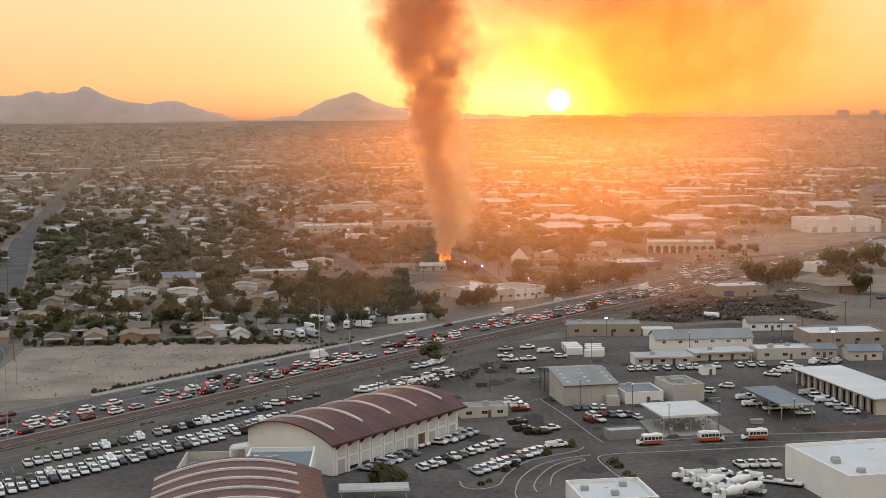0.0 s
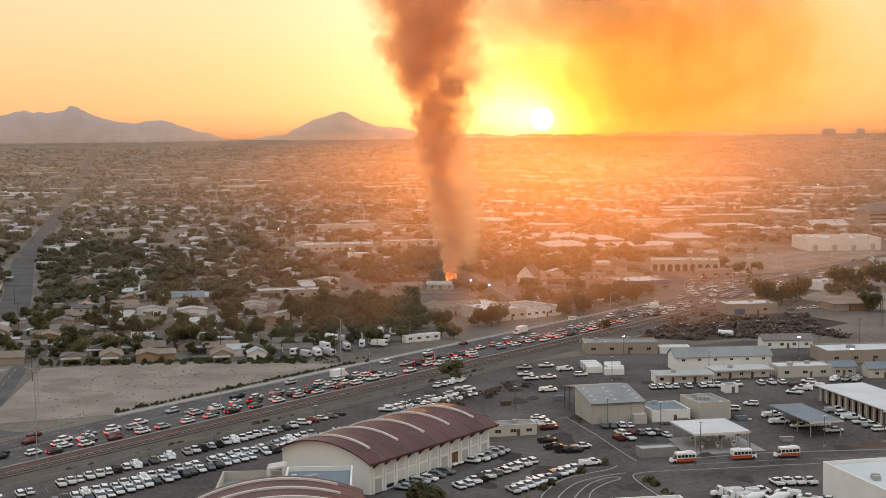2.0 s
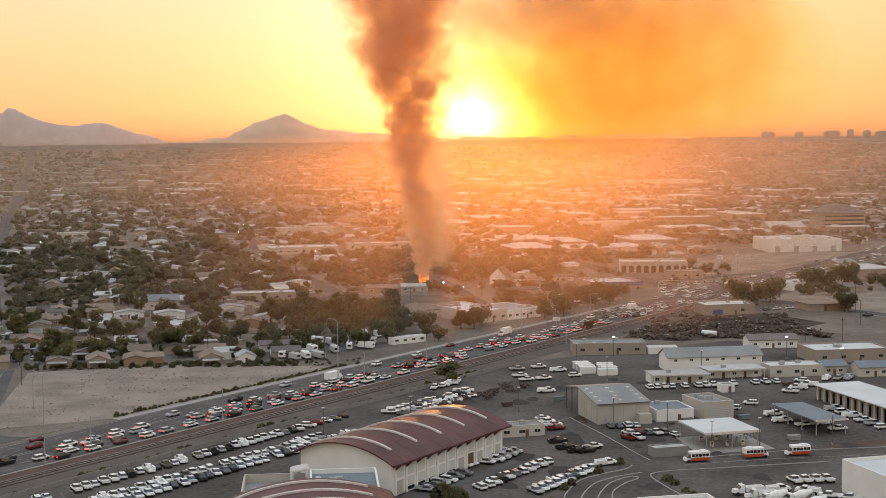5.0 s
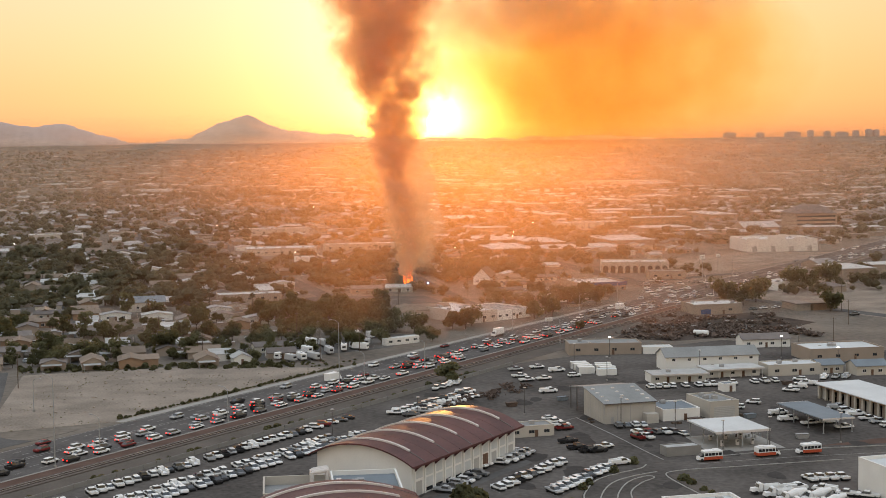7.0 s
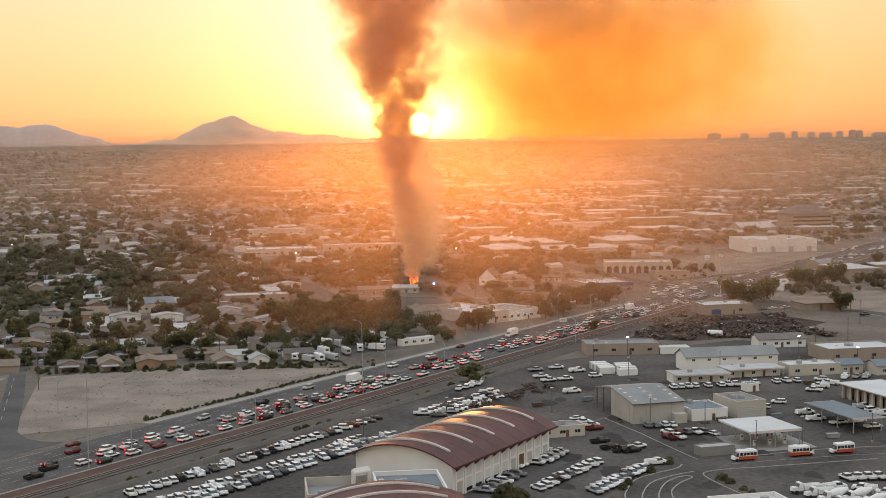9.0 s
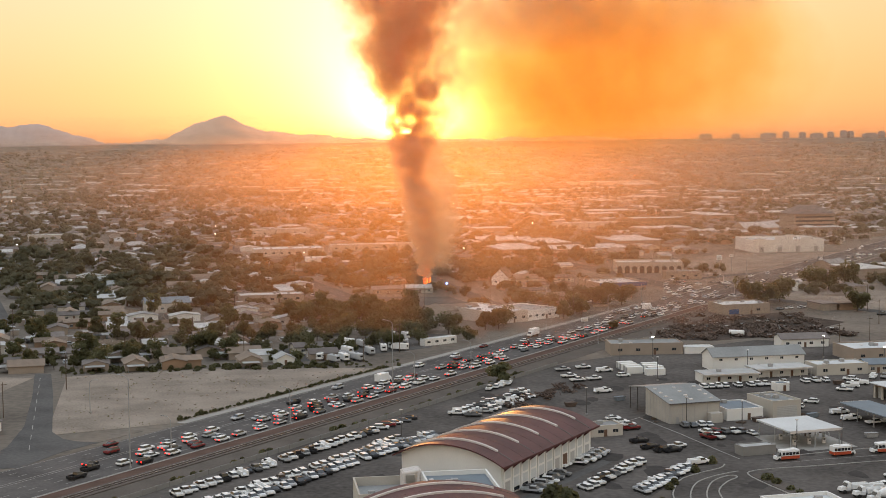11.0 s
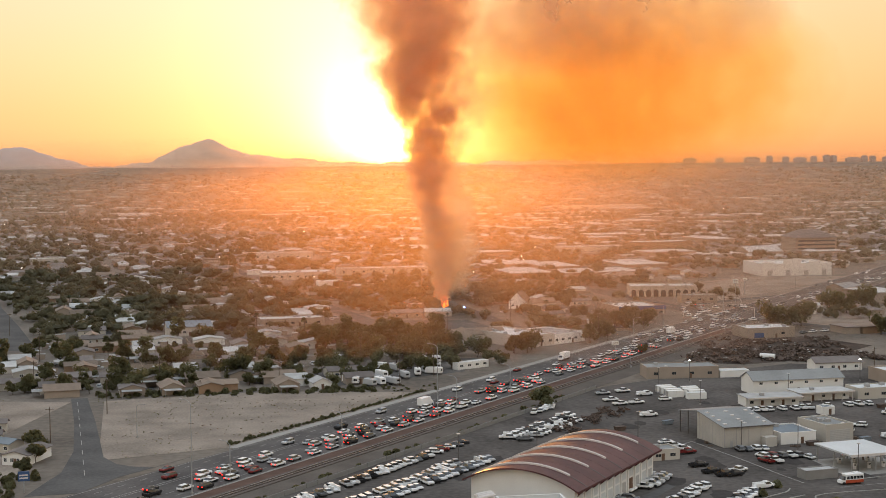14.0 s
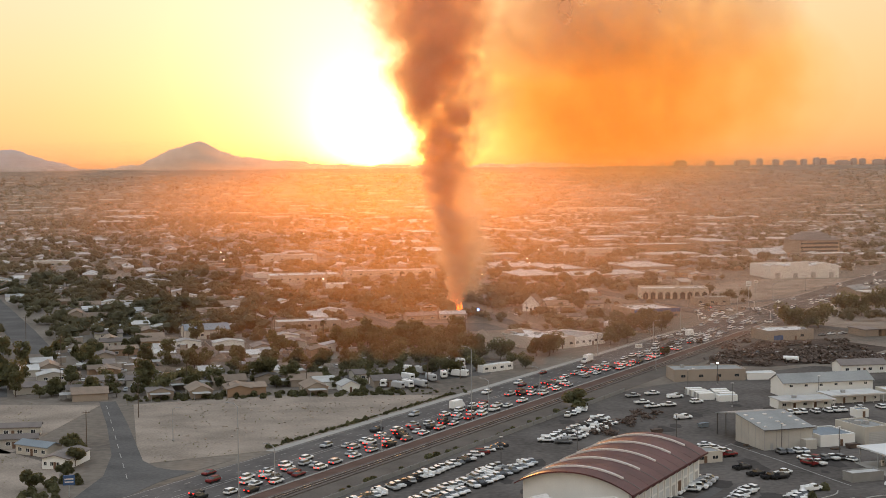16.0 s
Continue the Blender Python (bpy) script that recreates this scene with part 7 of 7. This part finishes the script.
# ---- far traffic: small plain cars on the avenue beyond the crossing ----
def build_far_traffic():
    r = random.Random(91)
    for paint, label in (("white", "white cars far along the avenue"), ("grey", "dark grey cars far along the avenue"), ("silver", "silver cars far along the avenue")):
        body, glass = bmesh.new(), bmesh.new()
        n = {"white": 84, "grey": 44, "silver": 30}[paint]
        for i in range(n):
            s = 205 + 560 * r.random() ** 1.9
            d = r.choice((2.6, 6.2, 15.6, 19.3, 22.9, 19.3, 22.9, 26.4))
            x, y = av(s, d)
            if i % 5 == 0:                              # round the crossing
                x, y = 148 + r.uniform(-34, 30), 802 + r.uniform(-50, 60)
            m = at(x, y, AVENUE + (0 if d > 12 else 180) + (0 if i % 5 else r.choice((0, 60, 180))), 0.08)
            k = len(body.verts)
            frustum(body, (-2.3, 2.3, 0.9, 0.3), (-2.2, 2.2, 0.86, 1.0))
            frustum(body, (-1.5, 0.6, 0.68, 1.45), (-1.4, 0.5, 0.62, 1.55))
            body.verts.ensure_lookup_table()
            bmesh.ops.transform(body, matrix=m, verts=body.verts[k:])
            k = len(glass.verts)
            frustum(glass, (-2.0, 1.2, 0.8, 1.0), (-1.5, 0.6, 0.66, 1.45))
            glass.verts.ensure_lookup_table()
            bmesh.ops.transform(glass, matrix=m, verts=glass.verts[k:])
        t = root("distant_traffic", label, "cars", kind="stuff")
        part("bodies", body, PAINT[paint], t)
        part("glazing", glass, "car_glass", t)


build_far_traffic()


# ---- mixer and tipper lorries in the lower yard ----
def works_lorry(x, y, turn, mixer):
    t = root("mixer_lorry" if mixer else "tipper_lorry", "white concrete mixer lorry parked in the yard" if mixer else "white tipper lorry parked in the yard", "lorry", "works lorries", m=at(x, y, turn, 0.05))
    part("chassis", boxes((-4.0, 3.2, -0.45, 0.45, 0.7, 1.0)), "pole", t)
    bm = boxes((1.2, 2.3, -1.15, 1.15, 0.8, 1.7), bevel=0.06)
    frustum(bm, (1.2, 2.4, 1.1, 1.7), (1.25, 1.95, 1.0, 2.75))
    part("cab", bm, PAINT["white"], t)
    bm = bmesh.new()
    frustum(bm, (2.3, 3.9, 0.85, 0.8), (2.3, 3.7, 0.75, 1.65))
    part("bonnet", bm, PAINT["white"], t)
    bm = bmesh.new()
    frustum(bm, (2.0, 2.46, 1.0, 1.75), (1.8, 2.03, 0.9, 2.55))
    part("windscreen", bm, "car_glass", t)
    if mixer:
        bm = bmesh.new()
        tube(bm, (0.9, 0, 1.9), (-1.2, 0, 2.25), 0.75, 1.2, 14)
        tube(bm, (-1.2, 0, 2.25), (-3.8, 0, 3.0), 1.2, 0.45, 14)
        part("drum", bm, PAINT["white"], t)
        part("chute", boxes((-4.4, -3.6, -0.3, 0.3, 1.6, 2.5), bevel=0.05), "steel", t)
    else:
        part("tipper_body", boxes((-4.0, 0.9, -1.2, -1.1, 1.05, 2.1), (-4.0, 0.9, 1.1, 1.2, 1.05, 2.1), (-4.0, -3.9, -1.1, 1.1, 1.05, 2.1), (0.8, 0.9, -1.1, 1.1, 1.05, 2.3), (-3.9, 0.8, -1.1, 1.1, 1.05, 1.15)), PAINT["white"], t)
    wheels(t, (-3.2, -2.0, 2.9), 1.0, 0.5)


for i, (x, y) in enumerate(((58.4, 341.5), (60.2, 336.8), (61.8, 332.0), (63.0, 327.0), (64.4, 322.0), (67.5, 331.5), (69.0, 325.5))):
    works_lorry(x, y, 190 if i < 5 else 188, i in (2, 4, 5, 6))


# ---- stall lines between the parked rows ----
def build_stalls():
    bm = bmesh.new()
    for s0, s1, d, turn in ((-205, -86, 58.0, AVENUE + 60), (-205, -84, 74.0, AVENUE + 60), (-120, -86, 142.8, AVENUE + 60), (-116, -86, 156.5, AVENUE + 60), (-52, -6, 68.5, AVENUE - 60)):
        s = s0 - 1.4
        while s < s1:
            x, y = av(s, d)
            box(bm, -2.6, 2.6, -0.05, 0.05, 0.052, 0.07, at(x, y, turn))
            s += 3.1
    for k in range(9):
        box(bm, -2.6, 2.6, -0.05, 0.05, 0.052, 0.07, at(62.4 + k * 2.7, 489.2, 92))
    tagged(part("stall_lines", bm, "paint"), "faded white parking stall lines", "road marking", "", "stuff")


build_stalls()


# ---- fuel island, drums, pallets, bins in the yard ----
def fuel_pump(x, y):
    t = root("fuel_pump", "pale fuel pump under the white canopy", "fuel pump", "fuel pumps", m=at(x, y, 11, 0.08))
    part("cabinet", boxes((-0.45, 0.45, -0.3, 0.3, 0.15, 1.7), bevel=0.04), "rib", t)
    part("display", boxes((-0.3, 0.3, -0.33, -0.305, 1.1, 1.5)), "dark", t)
    part("plinth", boxes((-0.7, 0.7, -0.45, 0.45, 0, 0.15), bevel=0.03), "concrete", t)


for i in range(3):
    for j in range(2):
        fuel_pump(62.5 + i * 4.6 - j * 1.2, 394.5 + i * 0.9 + j * 8)


def drum(x, y, material, h=0.9):
    t = root("drum", "steel drum standing in the yard", "drum", "drums in the yard", m=at(x, y, 0, 0.06))
    bm = bmesh.new()
    tube(bm, (0, 0, 0), (0, 0, h), 0.3, 0.3, 12)
    for z in (0.3, 0.6):
        tube(bm, (0, 0, z - 0.02), (0, 0, z + 0.02), 0.32, 0.32, 12)
    part("shell", bm, material, t)
    part("lid", boxes((-0.05, 0.05, -0.05, 0.05, h, h + 0.05)), "steel", t)


def pallet_stack(x, y, turn, n):
    t = root("pallet_stack", "stack of worn timber pallets", "pallets", "pallet stacks", m=at(x, y, turn, 0.06))
    for k in range(n):
        part("pallet", boxes(*[(-0.6, 0.6, -0.5 + i * 0.24, -0.38 + i * 0.24, k * 0.15 + 0.1, k * 0.15 + 0.13) for i in range(5)], (-0.6, -0.5, -0.5, 0.58, k * 0.15, k * 0.15 + 0.1), (0.5, 0.6, -0.5, 0.58, k * 0.15, k * 0.15 + 0.1)), "timber", t)


def skip_bin(x, y, turn, material):
    t = root("skip_bin", "open steel waste skip on the asphalt", "skip", "waste skips", m=at(x, y, turn, 0.06))
    bm = bmesh.new()
    frustum(bm, (-1.5, 1.5, 0.8, 0.1), (-1.9, 1.9, 0.95, 1.4))
    part("hull", bm, material, t)
    part("rim", boxes((-1.95, 1.95, -1.0, -0.9, 1.36, 1.46), (-1.95, 1.95, 0.9, 1.0, 1.36, 1.46)), "pole", t)


def build_clutter():
    r = random.Random(55)
    for i in range(16):
        drum(r.uniform(64, 77), r.uniform(404, 411), r.choice(("steel", "pale_roof", "scrap")))
    for x, y in ((57, 428), (58.5, 427.4), (66.5, 431), (80, 436), (81.5, 437), (33, 433), (33, 437), (119, 455), (119.5, 447), (48, 548), (84, 520), (110, 519)):
        pallet_stack(x, y, r.uniform(0, 90), r.randint(2, 6))
    for x, y, m in ((82, 433, "blue_roof"), (63.5, 429, "scrap"), (112, 489, "scrap"), (30, 470, "blue_roof"), (50, 535, "scrap"), (54, 536, "blue_roof"), (88, 402, "steel"), (12, 462, "scrap")):
        skip_bin(x, y, r.uniform(0, 60), m)
    for i in range(7):                                  # white containers beside the brown store
        t = root("container", "white steel storage container in the yard", "container", "storage containers", m=at(44.5 + (i % 2) * 7.5 + r.uniform(-.5, .5), 521 + (i // 2) * 4.2, 5, 0.05))
        part("shell", boxes((0, 6.0, 0, 2.4, 0.1, 2.6), bevel=0.04), "white_wall", t)
        part("door", boxes((-0.05, 0.0, 0.2, 2.2, 0.2, 2.4)), "steel", t)
        for k in range(10):
            if i < 3:
                part("corrugation", boxes((0.3 + k * 0.56, 0.5 + k * 0.56, -0.05, 0.0, 0.2, 2.5)), "white_wall", t)
    # oil stains and patches: thin plates on the asphalt
    bm = bmesh.new()
    for i in range(90):
        s, d = r.uniform(-180, 60), r.uniform(55, 240)
        x, y = av(s, d)
        if not (-70 < x < 130 and 335 < y < 540):
            continue
        k = r.randint(6, 9)
        a0, w = r.uniform(0, 6), r.uniform(0.8, 4.0)
        vs = [bm.verts.new((x + math.cos(a0 + 6.283 * q / k) * w * r.uniform(0.6, 1.2), y + math.sin(a0 + 6.283 * q / k) * w * 1.8 * r.uniform(0.6, 1.2), 0.055 + i * 0.0006)) for q in range(k)]
        bm.faces.new(vs)
    tagged(part("asphalt_patches", bm, M["patch"]), "dark repair patches on the yard asphalt", "asphalt patch", "", "stuff")


M["patch"] = mat("fresh_asphalt_patch", (0.072, 0.065, 0.061), 0.95, 0.2, 0.3, 2, 0.1, spec=0.0)
build_clutter()


# ---- small things between the houses: sheds, parked cars, trailers ----
def build_plots():
    r = random.Random(71)
    sheds, pale, cars, glass = bmesh.new(), bmesh.new(), bmesh.new(), bmesh.new()
    n = 0
    while n < 520:
        y = 562 * (1150 / 562) ** r.random()
        x = r.uniform(-0.31 * y, 0.1 * y)
        n += 1
        if not free(x, y, -3) or not in_view(x, y):
            continue
        m = at(x, y, GRID + r.choice((0, 90)) + r.uniform(-6, 6))
        kind = r.random()
        if kind < 0.45:
            w, d, h = r.uniform(2, 5), r.uniform(2, 4), r.uniform(1.9, 2.6)
            box(sheds, -w / 2, w / 2, -d / 2, d / 2, 0, h, m)
            box(pale, -w / 2 - 0.2, w / 2 + 0.2, -d / 2 - 0.2, d / 2 + 0.2, h, h + 0.12, m)
        else:
            k = len(cars.verts)
            frustum(cars, (-2.3, 2.3, 0.9, 0.3), (-2.2, 2.2, 0.86, 1.0))
            frustum(cars, (-1.5, 0.6, 0.68, 1.45), (-1.4, 0.5, 0.62, 1.55))
            cars.verts.ensure_lookup_table()
            bmesh.ops.transform(cars, matrix=m, verts=cars.verts[k:])
            k = len(glass.verts)
            frustum(glass, (-2.0, 1.2, 0.8, 1.0), (-1.5, 0.6, 0.66, 1.45))
            glass.verts.ensure_lookup_table()
            bmesh.ops.transform(glass, matrix=m, verts=glass.verts[k:])
    t = root("garden_sheds", "small sheds with pale roofs between the houses", "sheds", kind="stuff")
    part("walls", sheds, "tan_wall", t)
    part("roofs", pale, "pale_roof", t)
    t = root("plot_cars", "pale cars parked between the houses", "cars", kind="stuff")
    part("bodies", cars, PAINT["silver"], t)
    part("glazing", glass, "car_glass", t)


build_plots()


# ---- dry weeds and stones on the vacant lot ----
def build_weeds():
    r = random.Random(83)
    rs = np.random.RandomState(8)
    verts, faces, stone_v, stone_f = [], [], [], []
    n = 0
    while n < 380:
        x, y = r.uniform(-205, -40), r.uniform(420, 560)
        s, d = av_inv(x, y)
        if d > -7 or (-172 < x + (y - 420) * 0.142 + 6 < -140 and x < -145):
            continue
        if noise.noise(Vector((x * 0.05, y * 0.05, 2))) < 0.0:
            continue
        n += 1
        size = r.uniform(0.2, 0.55)
        for k in range(9):                              # a tuft of blades
            a = r.uniform(0, 6.28)
            dx, dy = math.cos(a) * size, math.sin(a) * size
            b = len(verts)
            verts += [(x - dy * 0.2, y + dx * 0.2, 0.05), (x + dy * 0.2, y - dx * 0.2, 0.05), (x + dx, y + dy, 0.05 + size * r.uniform(0.3, 1.0))]
            faces.append((b, b + 1, b + 2))
    tagged(raw("weeds", verts, faces, "weed"), "dry weed tufts scattered over the vacant lot", "weeds", "", "stuff")
    bm = bmesh.new()
    for i in range(160):
        x, y = r.uniform(-140, -50), r.uniform(470, 556)
        if av_inv(x, y)[1] > -8:
            continue
        w = r.uniform(0.15, 0.5)
        box(bm, -w, w, -w * 0.7, w * 0.7, 0.0, w * 0.6, at(x, y, r.uniform(0, 180), 0.05))
    tagged(part("rubble", bm, "block"), "small stones and rubble on the bare dirt", "rubble", "", "stuff")


M["weed"] = mat("dry_weed", (0.17, 0.15, 0.085), 0.9, 0.3, 0.3, 3.0, 0.0, tint=(0.13, 0.14, 0.07), spec=0.05, thin=0.3, thin_colour=(0.3, 0.24, 0.1))
build_weeds()
